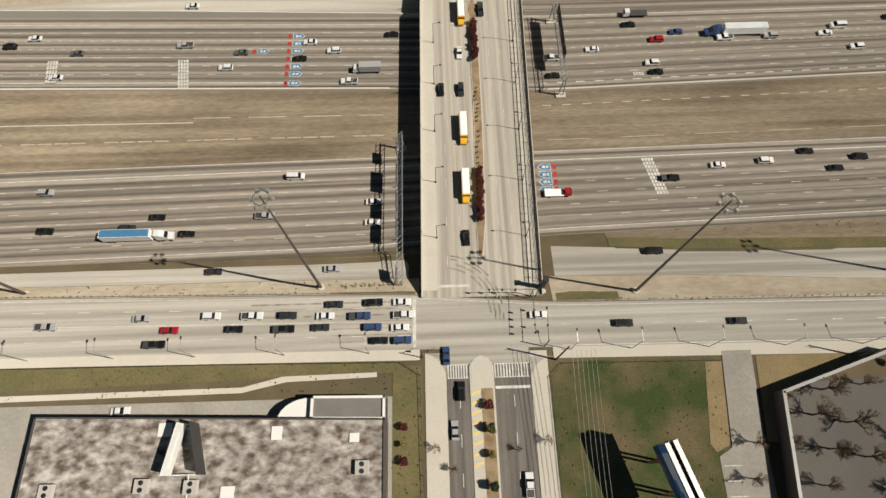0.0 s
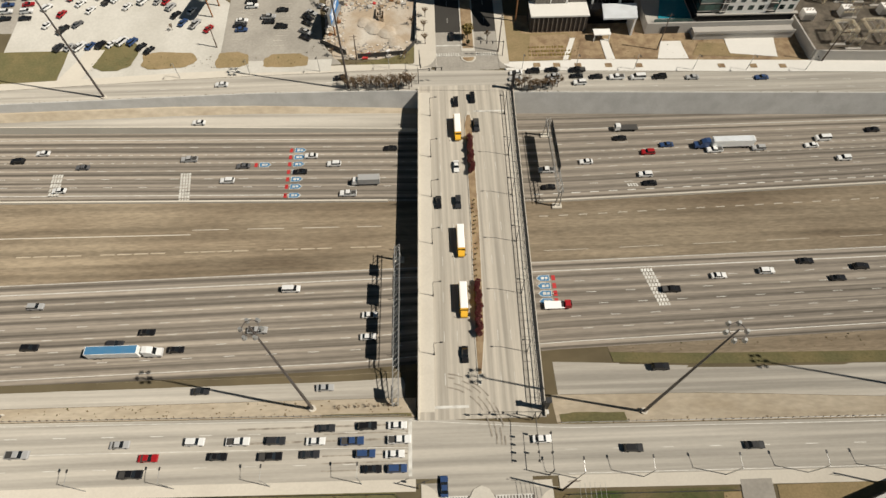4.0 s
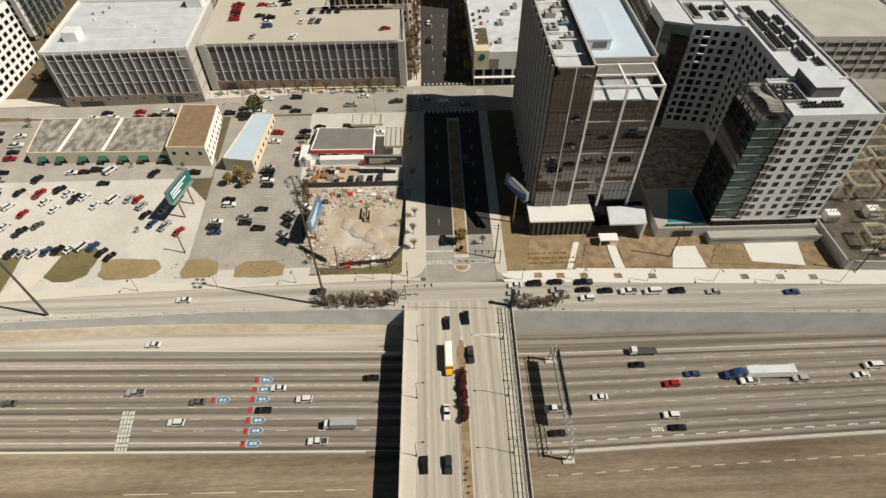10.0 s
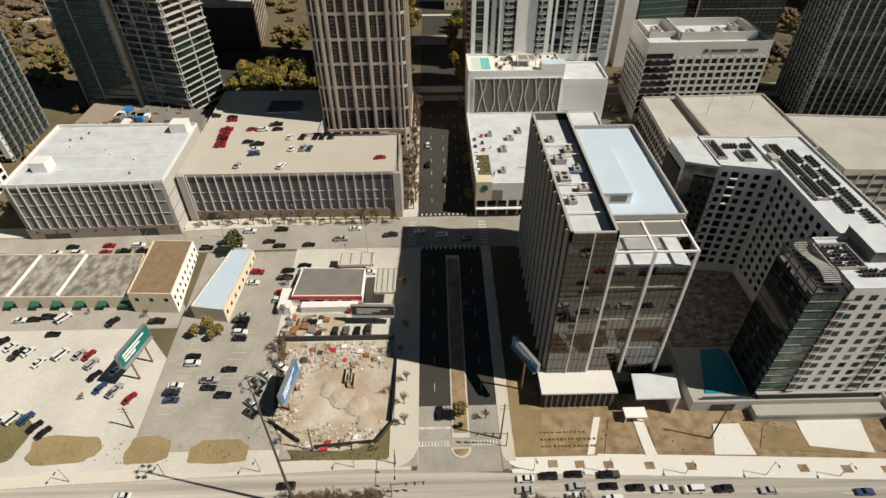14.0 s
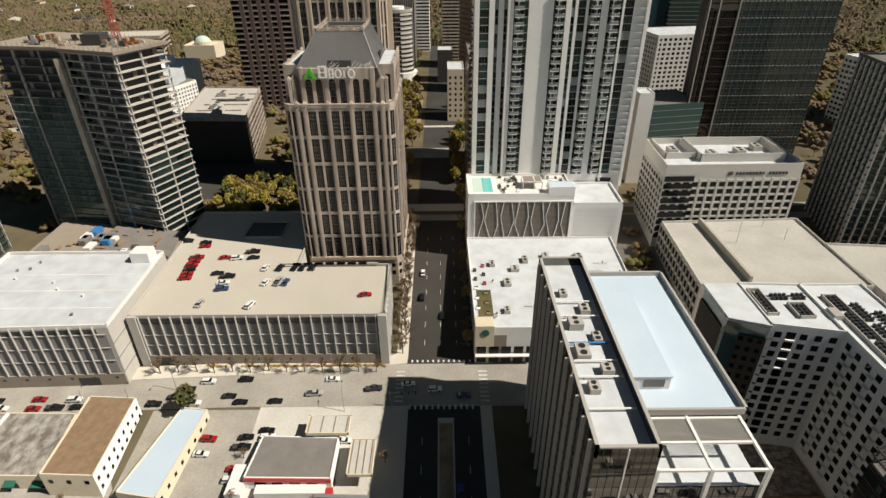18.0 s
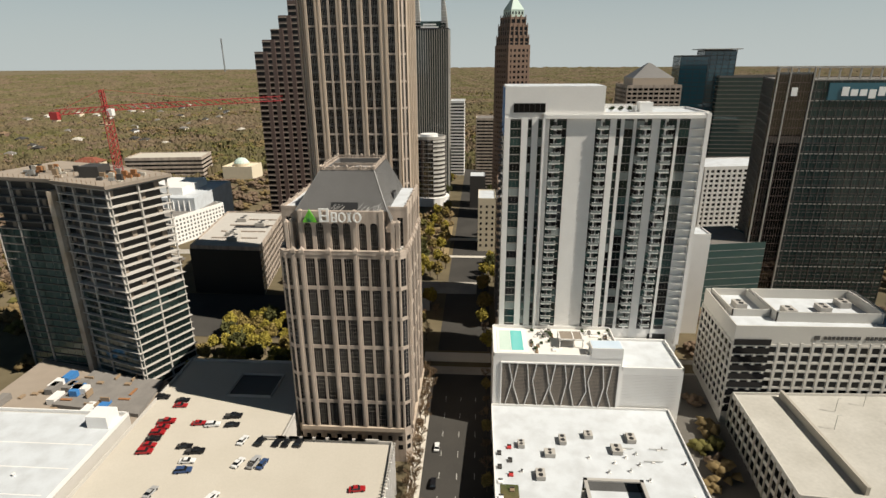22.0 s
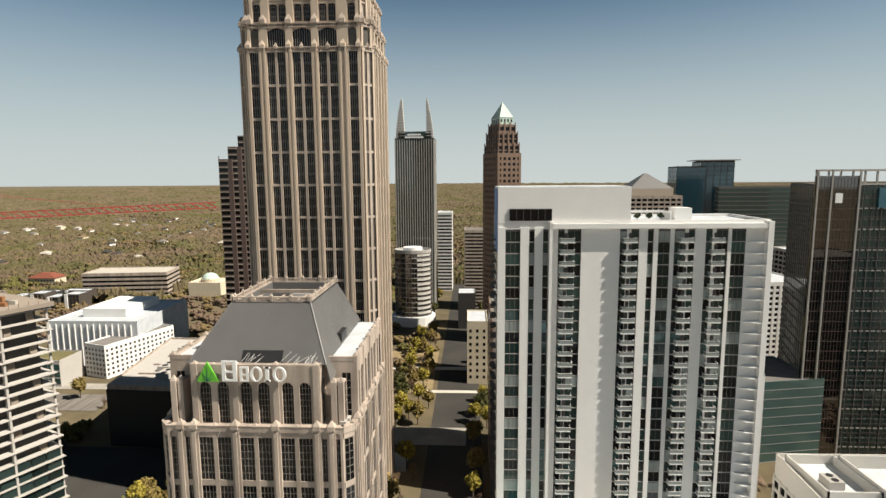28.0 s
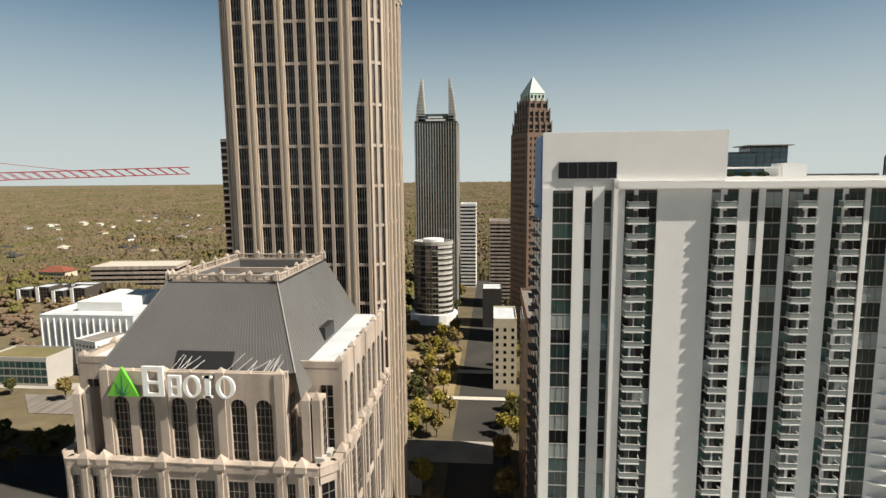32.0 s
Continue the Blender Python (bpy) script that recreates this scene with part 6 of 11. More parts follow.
for w in walls(of):
    if w.n.y > 0.5:
        continue
    bays = bays_of(w)
    edges = [0.0] + [v for a, e, n in bays for v in (a, e)] + [w.long]
    for u0, u1 in zip(edges[::2], edges[1::2]):
        boxes("pier", [w.box(u0, u1, 16, 180, 0, 0.8)], "tan_stone", one)
        if u1 - u0 > 1.6:
            boxes("pier_rib", [w.box(u0 + f * (u1 - u0) - 0.3, u0 + f * (u1 - u0) + 0.3, 16, 180, 0.8, 1.05) for f in (0.25, 0.75)], "tan_stone", one)
        if w.long > 10:
            finial(*w.p(min(max((u0 + u1) / 2, 0.6), w.long - 0.6), 0.5, 0)[:2], 179.6, one, "tan_stone", 1.1)
    for a, e, n in bays:
        bay_windows(w, a, e, n, OZ, one)
        if n == 2:
            boxes("thin_pier", [w.box((a + e) / 2 - 0.45, (a + e) / 2 + 0.45, 20, 179.2, 0, 0.6)], "beige_stone", one)
            finial(*w.p((a + e) / 2, 0.5, 0)[:2], 179.4, one, "beige_stone", 0.8)
    for z0, z1 in OZ:
        boxes("band", [w.box(0.3, w.long - 0.3, z1, z1 + 0.8, 0, 0.5)], "beige_stone", one)
    balustrade(w, 178.3, 180.0, one)
# crown storeys, stepping in
for inset, z0, z1, arched in ((0.7, 179, 187.4, False), (2.0, 187.4, 196.2, True)):
    cr = outset(of, -inset)
    prism("crown", cr, z0, z1, "tan_stone", one)
    for w in walls(cr):
        if w.n.y > 0.5:
            continue
        bays = bays_of(w)
        edges = [0.0] + [v for a, e, n in bays for v in (a, e)] + [w.long]
        for a, e, n in bays:
            if arched:
                for q in range(n):
                    arch_pane(w, a + (q + 0.5) * (e - a) / n, 188.6, 194.2, min(2.3, (e - a) / n - 0.5), 0.1, one, 3)
            else:
                arch_pane(w, (a + e) / 2, 180.0, 186.0, e - a, 0.1, one, 2) if n == 1 else raw("arched_window", [w.p(u, 0.1, z) for u, z in ((a, 180), (e, 180), (e, 185.0), (e - 0.25 * (e - a), 185.8), ((a + e) / 2, 186.1), (a + 0.25 * (e - a), 185.8), (a, 185.0))], [tuple(range(7))], "glass_dark", one)
                boxes("mullion", [w.box(a + f * (e - a) / 8 - 0.07, a + f * (e - a) / 8 + 0.07, 180, 185.6, 0.1, 0.2) for f in range(1, 8)], "bronze_bar", one)
        for u0, u1 in zip(edges[::2], edges[1::2]):
            boxes("pier", [w.box(u0, u1, z0, z1 + (0 if not arched else 1.2), 0, 0.8)], "tan_stone", one)
            finial(*w.p(min(max((u0 + u1) / 2, 0.6), w.long - 0.6), 0.3, 0)[:2], z1 + (0.0 if not arched else 1.0), one, "beige_stone", 1.3)
        if not arched:
            balustrade(w, 186.2, 187.6, one)
        else:
            boxes("parapet", [w.box(0, w.long, 195.0, 196.4, -0.4, 0.5), w.box(0, w.long, 193.9, 194.4, 0, 0.5)], "beige_stone", one)
cr = outset(of, -3.4)
prism("crown_attic", cr, 196.2, 205, "beige_stone", one, top=outset(cr, -1.0))
for w in walls(cr):
    if w.n.y < 0.5 and w.long > 10:
        for k in range(7):
            boxes("attic_pier", [w.box((k + 0.5) * w.long / 7 - 0.5, (k + 0.5) * w.long / 7 + 0.5, 196.2, 202.5, -0.8, 0.45)], "tan_stone", one)
prism("crown_slope", outset(cr, -1.0), 205, 216, "beige_stone", one, top=outset(cr, -7.5))
fuse(one, ("mullion", "spandrel", "glazing_bar", "pier_rib"))

# stepped red granite towers
st = thing("stepped_tower", (-130, 475, 15), "dark red granite tower with stepped corners", "tower")
for k, (x0, zt) in enumerate(((-153.5, 150), (-147.5, 158), (-141, 165), (-135, 174), (-128, 184), (-121, 198))):
    poly = rect(x0, x0 + 9, 458 + k * 1.2, 490)
    prism("shaft", poly, 12, zt, "red_granite", st)
    w = Wall((x0, 458 + k * 1.2), (x0 + (6.2 if k < 5 else 9), 458 + k * 1.2))
    for z in np.arange(18, zt - 2, 4.0):
        boxes("window_band", [w.box(0.4, w.long - 0.2, z, z + 2.3, 0.0, 0.12)], "glass_dark", st)
        boxes("sill_band", [w.box(0.2, w.long - 0.2, z + 2.5, z + 3.1, 0.0, 0.35)], "beige_stone", st)

fuse(st, ("window_band", "sill_band"))

# slender glass tower with two spires
sp = banded("glass_tower", rect(-56, -22, 590, 622), 15, 170, 4.2, "charcoal", "glass_tower", "grey_roof", "grey glass tower crowned by two spires", "glass tower", 0.5, 0.15, 2.1, 0.6, "grey_precast")
prism("crown", rect(-53.5, -24.5, 592, 620), 170, 177, "glass_tower", sp)
for x0, x1, tip, flip in ((-55.6, -47.0, -50.5, 1), (-28.6, -22.2, -27.4, -1)):
    # a tall plate of white lattice that narrows to a tip, its outer edge bowed
    outer, inner = (x0, x1) if flip > 0 else (x1, x0)
    prof = [(outer + (tip - outer) * f ** 1.7, inner + (tip + flip * 1.1 - inner) * f, 166 + 39 * f) for f in np.linspace(0, 1, 9)]
    vs = [(x, y, z) for a2, b2, z in prof for x, y in ((a2, 592.0), (b2, 592.0), (b2, 596.0), (a2, 596.0))]
    raw("spire", vs, [(4 * i + j, 4 * i + (j + 1) % 4, 4 * i + 4 + (j + 1) % 4, 4 * i + 4 + j) for i in range(8) for j in range(4)] + [(32, 33, 34, 35)], "pale_precast", sp, "white lattice spire")
    boxes("spire_rung", [hexa(min(a2, b2) - 0.15, max(a2, b2) + 0.15, 591.5, 592.0, z, z + 0.5) for a2, b2, z in prof[:-1]] + [hexa(min(a2, b2) - 0.15, max(a2, b2) + 0.15, 591.5, 592.0, z + 2.4, z + 2.7) for a2, b2, z in prof[:-1]], "white_panel", sp)
sgs = Wall((-56, 589.7), (-22, 589.7))
boxes("sign_bar", [sgs.box(9, 25, 171.2, 172.6, 0.1, 0.4), sgs.box(11, 23, 173.4, 174.8, 0.1, 0.4)], "sign_white", sp)

# brown tower with a green pyramid
HT = [(29.0, 496.5), (45.6, 502.0), (37.0, 524.0), (19.6, 516.5)]


def shrink(poly, f):
    x, y = sum(p[0] for p in poly) / len(poly), sum(p[1] for p in poly) / len(poly)
    return [(x + (px - x) * f, y + (py - y) * f) for px, py in poly]


hp = banded("hotel_tower", HT, 15, 152, 3.9, "brown_stone", "glass_dark", "brown_stone", "brown stone tower with a pale green pyramid roof", "tower", 2.0, 0.25, 3.2, 1.5, "brown_stone")
for f, z0, z1 in ((0.93, 152, 160), (0.84, 160, 168), (0.72, 168, 174)):
    poly = shrink(HT, f)
    prism("setback", poly, z0, z1, "brown_stone", hp)
    for w in walls(poly)[:1] + walls(poly)[-1:]:
        m = max(3, int(w.long / 3.4))
        grid(w, hp, z0 + 0.6, z1 - 0.6, m, 2 if z1 - z0 > 7 else 1, w.long / m - 1.5, 2.6, "glass_dark", 0.06)
        for k in range(m + 1):
            boxes("pier", [w.box(max(0, k * w.long / m - 0.6), min(w.long, k * w.long / m + 0.6), z0, z1 + 1.4, 0, 0.5)], "brown_stone", hp)
poly = shrink(HT, 0.58)
prism("belfry", poly, 174, 179, "verdigris", hp)
for w in walls(poly)[:1] + walls(poly)[-1:]:
    grid(w, hp, 175, 178.6, 4, 1, 1.2, 2.0, "glass_dark", 0.06)
prism("pyramid", shrink(HT, 0.6), 179, 190, "verdigris", hp, "pale green pyramid roof", top=shrink(HT, 0.02))

# round-cornered office, slim white block, banded apartments, low blocks along the street
cyl = [(-38 + 15 * math.cos(a), 556 + 12 * math.sin(a)) for a in np.linspace(0, 2 * math.pi, 21)[:-1]]
cyo = banded("round_office", cyl, 15, 76, 4.0, "grey_precast", "glass_mirror", "white_membrane", "rounded glass office tower with pale floor lines", "office tower", 0.55, 0.2, 2.35, 0.22, "grey_roof", top=2.2)
for k in range(15):
    prism("pale_band", [(x, y) for x, y in outset(cyl, 0.5) if x > -36.5] + [(-36.5, 556)], 17.5 + k * 4, 19.2 + k * 4, "pale_precast", cyo)
prism("terrace", outset(cyl, 3.5), 15, 23, "white_panel", cyo)
tubes("roof_drum", [((-38, 556, 76), (-38, 556, 80), 8)], "white_panel", cyo, n=20)
banded("slab_block", rect(-25, -10, 690, 720), 15, 98, 3.6, "white_panel", "glass_dark", "white_membrane", "slim white tower block with banded storeys", "tower", 1.8, 0.2)
banded("apartment_tower", rect(5, 22, 600, 630), 15, 88, 3.2, "beige_stone", "glass_dark", "grey_roof", "banded beige apartment tower", "tower", 1.5, 0.6)
building("low_block", rect(0, 14, 538, 560), 15, 44, "charcoal", "white_membrane", "dark block with a white roof", "building")
bb = building("brick_block", rect(18, 52, 300, 345), 15, 84, "brown_stone", "grey_roof", "tall brown stone block beside the street", "building", 1.0)
for w in (Wall((18, 345), (18, 300)), Wall((18, 300), (52, 300))):
    grid(w, bb, 20, 82, 9, 16, 1.7, 2.0, "glass_dark", 0.05, cap=20)
fuse(bb, ("window", "window_rest"))
lb = building("low_block", rect(8, 20, 418, 446), 15, 53, "cream", "white_membrane", "narrow cream building with a pale roof", "building")
grid(Wall((8, 446), (8, 418)), lb, 18, 50, 5, 8, 1.6, 1.8, "glass_dark", 0.05)
grid(Wall((8, 418), (20, 418)), lb, 18, 50, 3, 8, 1.4, 1.8, "glass_dark", 0.05)

fuse(lb, ("window",))
# dark block with a beige roof, and the towers and shops to the north
bk = building("office_block", [(-155, 336), (-114, 334), (-126, 408), (-166, 410)], 14, 44, "beige_stone", "grey_precast", "shaded dark office block with a beige roof", "office building", 1.2)
boxes("roof_slot", [hexa(-146, -124, 374, 379, 44.1, 44.3)], "black_metal", bk)
boxes("roof_beam", [hexa(-150, -122, 352 + k * 13, 352.6 + k * 13, 44.1, 44.9) for k in range(4)], "beige_stone", bk)
# black sheet over the front: the skyscrapers' shade put into colour
prism("dark_front", [(-155.3, 335.6), (-113.7, 333.6), (-113.7, 334.2), (-155.3, 336.3)], 12, 43, "black_metal", bk)
grid(Wall((-113.9, 334), (-126, 408)), bk, 16, 43, 18, 7, 2.2, 2.2, "glass_dark", 0.06)
for k, (x, y) in enumerate(((-140, 360), (-130, 380), (-146, 390), (-135, 350))):
    rooftop_unit(x, y, 44.1, 6, 8, 2.6)
fuse(bk, ("window",))
RIDERS.clear()
wa = building("white_hall", [(-266, 441), (-206, 441), (-206, 505), (-266, 505)], 15, 45, "white_membrane", "white_membrane", "large white hall with a bright flat roof", "hall", 1.2)
boxes("upper_block", [hexa(-252, -222, 455, 495, 45, 51)], "white_panel", wa)
for k in range(14):
    boxes("wall_fin", [hexa(-265 + k * 4.2, -264.4 + k * 4.2, 440.2, 441, 16, 44)], "white_panel", wa)
wb = building("office_block", [(-230, 424), (-213, 418), (-196, 466), (-214, 472)], 15, 36, "white_stucco", "grey_roof", "white office block with small windows", "office building", 1.0)
for a, b2, n in (((-230, 424), (-213, 418), 6), ((-213, 418), (-196, 466), 16)):
    grid(Wall(a, b2), wb, 17, 35, n, 6, 1.4, 1.5, "glass_dark", 0.05)
fuse(wb, ("window",))
wc = building("glazed_hall", rect(-268, -232, 405, 425), 15, 31, "grey_precast", "grass", "low glazed block with a planted roof", "building", 1.0)
grid(Wall((-268, 405), (-232, 405)), wc, 17, 30, 10, 3, 3.2, 3.4, "glass_green", 0.05)
banded("office_block", [(-395, 650), (-310, 660), (-318, 700), (-400, 690)], 15, 38, 4.6, "beige_stone", "glass_dark", "deck_roof", "broad beige office block with ribbon windows", "office building", 2.4, 0.4)
dm = building("domed_hall", rect(-282, -248, 650, 680), 15, 30, "cream", "cream", "cream temple hall with a pale dome", "hall", 1.0)
bm = bmesh.new()
bmesh.ops.create_uvsphere(bm, u_segments=16, v_segments=8, radius=9, matrix=Matrix.Translation((-265, 664, 31)) @ Matrix.Diagonal((1, 1, 0.9, 1)))
part("dome", bm, "verdigris", dm, "pale green dome")
tubes("drum", [((-265, 664, 29), (-265, 664, 33), 9.2)], "cream", dm, n=18)

# concrete-frame tower under construction, with its crane
con = thing("unfinished_tower", (-140, 262, 14), "concrete-frame tower under construction, lower floors glazed", "construction site")
blocks = ([(-150, 243), (-124, 234), (-114, 256), (-140, 268)], [(-186, 251), (-151.5, 245.5), (-142, 271), (-178, 282)])
for n, poly in enumerate(blocks):
    # charcoal block puts the shade inside the open floors into colour
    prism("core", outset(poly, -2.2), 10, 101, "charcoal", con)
    for k in range(26):
        z = 18 + k * 3.3
        prism("slab", outset(poly, (0.7 if k % 2 else 0.3) if n == 0 else 0.15), z - 0.15, z + 0.15, "grey_precast" if n == 0 else "grey_roof", con)
    for w in walls(poly):
        if w.n.y > 0.4:
            continue
        m = int(w.long / (8.5 if n == 0 else 11))
        for k in range(m + 1):
            boxes("column", [w.box(k * w.long / m - 0.3, k * w.long / m + 0.3, 12, 101, -0.9, 0.1 if k == m // 2 else -0.5)], "grey_precast", con)
        high = 12 if n == 0 else 19
        grid(w, con, 18, 18 + high * 3.3, m * 3, high, w.long / m / 3 - 0.25, 2.7, "glass_strip" if n == 0 else "glass_tower", -0.35, cap=24)
        for k in range(high, 25):
            for q in range(m * 2):
                if (q * 7 + k * 5) % 3 == 0:
                    boxes("interior_wall", [w.box((q + 0.2) * w.long / m / 2, (q + 0.5) * w.long / m / 2, 18 + k * 3.3, 20.9 + k * 3.3, -2.0, -1.4)], "taupe_base", con)
    prism("top_slab", outset(poly, 1.4), 101, 102.2, "taupe_base", con)
    for w in walls(outset(poly, 1.0)):
        for k in range(int(w.long / 2.5)):
            boxes("edge_post", [w.box(k * 2.5, k * 2.5 + 0.12, 102.2, 103.6, -0.1, 0.02)], "wood", con)
fuse(con, ("interior_wall", "edge_post"))
boxes("lift_core", [hexa(-143, -135, 247, 254, 102, 106.5)], "charcoal", con)
boxes("hoist_shaft", [hexa(-153.4, -151.4, 241.6, 244.4, 12, 98)], "dirt", con, "wooden hoist shaft")
random.seed(5)
for k in range(64):
    x = random.choice((random.uniform(-174, -152), random.uniform(-133, -121)))
    y = 246 + (-x - 120) * 0.22 + random.uniform(-6, 7)
    st2 = thing("timber_stack", (x, y, 102.2), "stack of boards on the unfinished roof", "timber", "site stacks")
    boxes("timber", [hexa(x - 1, x + 1, y - 0.5, y + 0.5, 102.2, 102.2 + random.choice([0.4, 0.7, 1.1, 2.4]))], random.choice(["wood", "deck_roof", "charcoal", "rust", "galvanised"]), st2)
crane = thing("tower_crane", (-134, 257, 100), "red lattice tower crane above the unfinished tower", "crane")


def lattice(name, a, b, w, mat_name, parent, n, r=0.14):
    """A square lattice boom from a to b."""
    a, b = Vector(a), Vector(b)
    d = (b - a).normalized()
    s = Vector((0, 0, 1)) if abs(d.z) < 0.7 else Vector((1, 0, 0))
    u = d.cross(s).normalized() * w / 2
    v = d.cross(u).normalized() * w / 2
    sticks = []
    for i in (-1, 1):
        for j in (-1, 1):
            sticks.append((a + u * i + v * j, b + u * i + v * j, r))
    for k in range(n):
        p, q = a + (b - a) * (k / n), a + (b - a) * ((k + 1) / n)
        for i in (-1, 1):
            sticks.append((p + u * i - v, q + u * i + v, r * 0.7))
            sticks.append((p + v * i - u, q + v * i + u, r * 0.7))
    return tubes(name, sticks, mat_name, parent, n=4)


lattice("mast", (-133, 256, 100), (-133, 256, 126), 2.2, "crane_red", crane, 12)
lattice("jib", (-136, 257.5, 127), (-74, 283, 129), 1.8, "crane_red", crane, 26)
lattice("counter_jib", (-132, 256, 127), (-149, 250, 126.2), 1.8, "crane_red", crane, 9)
lattice("cathead", (-134, 257, 126), (-134.5, 257, 134), 1.2, "crane_red", crane, 5)
boxes("counterweight", [hexa(-150.5, -147.5, 248.5, 250.5, 123.6, 126.4)], "crane_red", crane)
boxes("cab", [hexa(-132.6, -130.6, 255, 257, 124.5, 127)], "white_panel", crane)
tubes("tie_bar", [((-134.5, 257, 134), (-96, 274, 128.6), 0.08), ((-134.5, 257, 134), (-147, 250.6, 127), 0.08)], "crane_red", crane, n=4)
rub = thing("work_deck", (-140, 215, 20), "cluttered construction deck beside the tower", "construction site")
prism("slab", [(-178, 200), (-112, 200), (-116, 236), (-180, 250)], 8, 21, "taupe_base", rub)
prism("upper_slab", [(-150, 216), (-114, 212), (-117, 234), (-150, 240)], 21, 22.6, "grey_roof", rub)
random.seed(6)
for k in range(60):
    x, y = random.uniform(-172, -118), random.uniform(203, 236)
    zb = 22.6 if x > -149 and 217 < y < 233 else 21.0
    kind = k % 4
    nm = ("timber_stack", "steel_bundle", "site_container", "formwork_panel")[kind]
    u = thing(nm, (x, y, zb), ("stack of pale boards on the work deck", "bundle of rusty steel bars on the work deck", "grey site container on the work deck", "tilted formwork panel on the work deck")[kind], ("timber", "steel", "container", "formwork")[kind], "site materials")
    w, l, h = ((1.2, 0.7, 0.8), (2.2, 0.5, 0.5), (1.6, 3.0, 2.5), (1.8, 0.25, 2.6))[kind]
    w, l = (w, l) if random.random() < 0.5 else (l, w)
    boxes("load" if kind < 2 else "shell", [hexa(x - w, x + w, y - l, y + l, zb + 0.15, zb + h)], ("wood", "rust", random.choice(["grey_roof", "sign_blue", "white_panel"]), "wood")[kind], u)
    boxes("skid", [hexa(x - w * 0.8, x + w * 0.8, y - l * 0.8, y + l * 0.8, zb, zb + 0.15)], "charcoal", u)

# glass towers north of the decks
lt = banded("glass_tower", [(-232, 206), (-203, 206), (-203, 238), (-232, 238)], 13, 92, 3.4, "charcoal", "glass_tower", "deck_roof", "dark glass apartment tower with thin balconies", "glass tower", 0.35, 0.9, 5.0, 0.3, "grey_precast")
boxes("white_edge", [hexa(-205, -202.4, 204.4, 206, 13, 93)], "white_panel", lt)
for k in range(24):
    boxes("balcony", [hexa(-210, -205, 204.2, 206, 14.5 + k * 3.3, 14.75 + k * 3.3)], "grey_precast", lt)
fuse(lt, ("balcony",))
lw = building("white_block", [(-232, 150), (-198, 150), (-196, 190), (-232, 190)], 6, 36, "white_stucco", "white_membrane", "white block with a teal glazed front", "building")
grid(Wall((-198, 150), (-196, 190)), lw, 8, 35, 9, 8, 2.6, 1.9, "glass_dark", 0.05)
fuse(lw, ("window",))
prism("teal_front", [(-232, 149), (-207, 149), (-207, 150.2), (-232, 150.2)], 5, 28, "glass_green", lw, "teal glazed front")

# medical offices, garages and towers to the south
med = building("medical_office", [(101, 233), (161, 234), (162, 268), (103, 267)], 12, 52, "pale_precast", "white_membrane", "white medical office with square windows", "office building", 1.6)
for a, b2, n in (((101, 233), (161, 234), 15), ((103, 267), (101, 233), 9)):
    w = Wall(a, b2)
    grid(w, med, 18, 46, n, 8, 2.5, 2.2, "glass_dark", 0.06)
    for k in range(n + 1):
        u = min(max(k * w.long / n, 0.25), w.long - 0.25)
        boxes("pier", [w.box(u - 0.45, u + 0.45, 17, 47, 0, 0.35)], "pale_precast", med)
    for k in range(9):
        boxes("floor_band", [w.box(0, w.long, 17.6 + k * 3.5, 18.4 + k * 3.5, 0, 0.3)], "pale_precast", med)
mw = Wall((101, 233), (161, 234))
for k in range(9):
    boxes("ribbon_window", [mw.box(0, 13, 18 + k * 3.5, 20.4 + k * 3.5, 0.3, 0.4)], "glass_dark", med)
fuse(med, ("pier", "floor_band", "window"))
boxes("plant_screen", ring(rect(118, 156, 240, 262), 0.4, 52, 56), "pale_precast", med)
boxes("plant_screen", ring(rect(104, 118, 244, 264), 0.4, 52, 55), "pale_precast", med)
msg = boxes("sign_bar", [mw.box(31 + k * 1.45, 32.0 + k * 1.45, 48.6, 49.9, 0.05, 0.25) for k in range(16) if k != 9] + [mw.box(27.6, 29.6, 48.5, 50.1, 0.05, 0.25)], "charcoal", med, "row of dark letter bars")
for x, y in ((126, 247), (140, 250), (150, 255), (110, 252)):
    rooftop_unit(x, y, 52.1, 4, 5, 2.4)
mg = building("parking_deck", [(100, 180), (130, 178), (163.5, 178), (165, 233), (103, 231)], 8, 26.4, "pale_precast", "lot_pale", "pale beige parking deck with square openings", "parking garage", 1.1)
w = Wall((103, 231), (100, 180))
grid(w, mg, 12, 26, 14, 3, 2.6, 3.0, "glass_dark", 0.06)
for k in range(15):
    boxes("pier", [w.box(k * w.long / 14 - 0.3, k * w.long / 14 + 0.3, 8, 26.4, 0, 0.4)], "deck_roof", mg)
boxes("ramp_wall", [hexa(119, 120, 182, 230, 26.4, 29.4)], "deck_roof", mg)
for x, y in ((134, 222), (150, 215), (128, 212), (146, 226)):
    tubes("light_pole", [((x, y, 26.5), (x, y, 32), 0.12), ((x, y, 32), (x + 1.2, y, 32.1), 0.08)], "galvanised", mg)
mg2 = building("parking_deck", [(164, 160), (215, 158), (215, 205), (164, 210)], 8, 26.5, "pale_precast", "lot_pale", "parking deck with long open storeys", "parking garage", 1.1)
for a, b2 in (((164, 160), (215, 158)), ((164, 210), (164, 160))):
    w = Wall(a, b2)
    for k in range(4):
        # charcoal strips on the wall, for the shade in the open storeys
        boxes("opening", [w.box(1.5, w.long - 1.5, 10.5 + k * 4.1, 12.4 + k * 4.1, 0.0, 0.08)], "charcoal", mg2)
    for k in range(9):
        boxes("pier", [w.box(k * w.long / 8.2, k * w.long / 8.2 + 0.8, 8, 26, 0, 0.3)], "deck_roof", mg2)
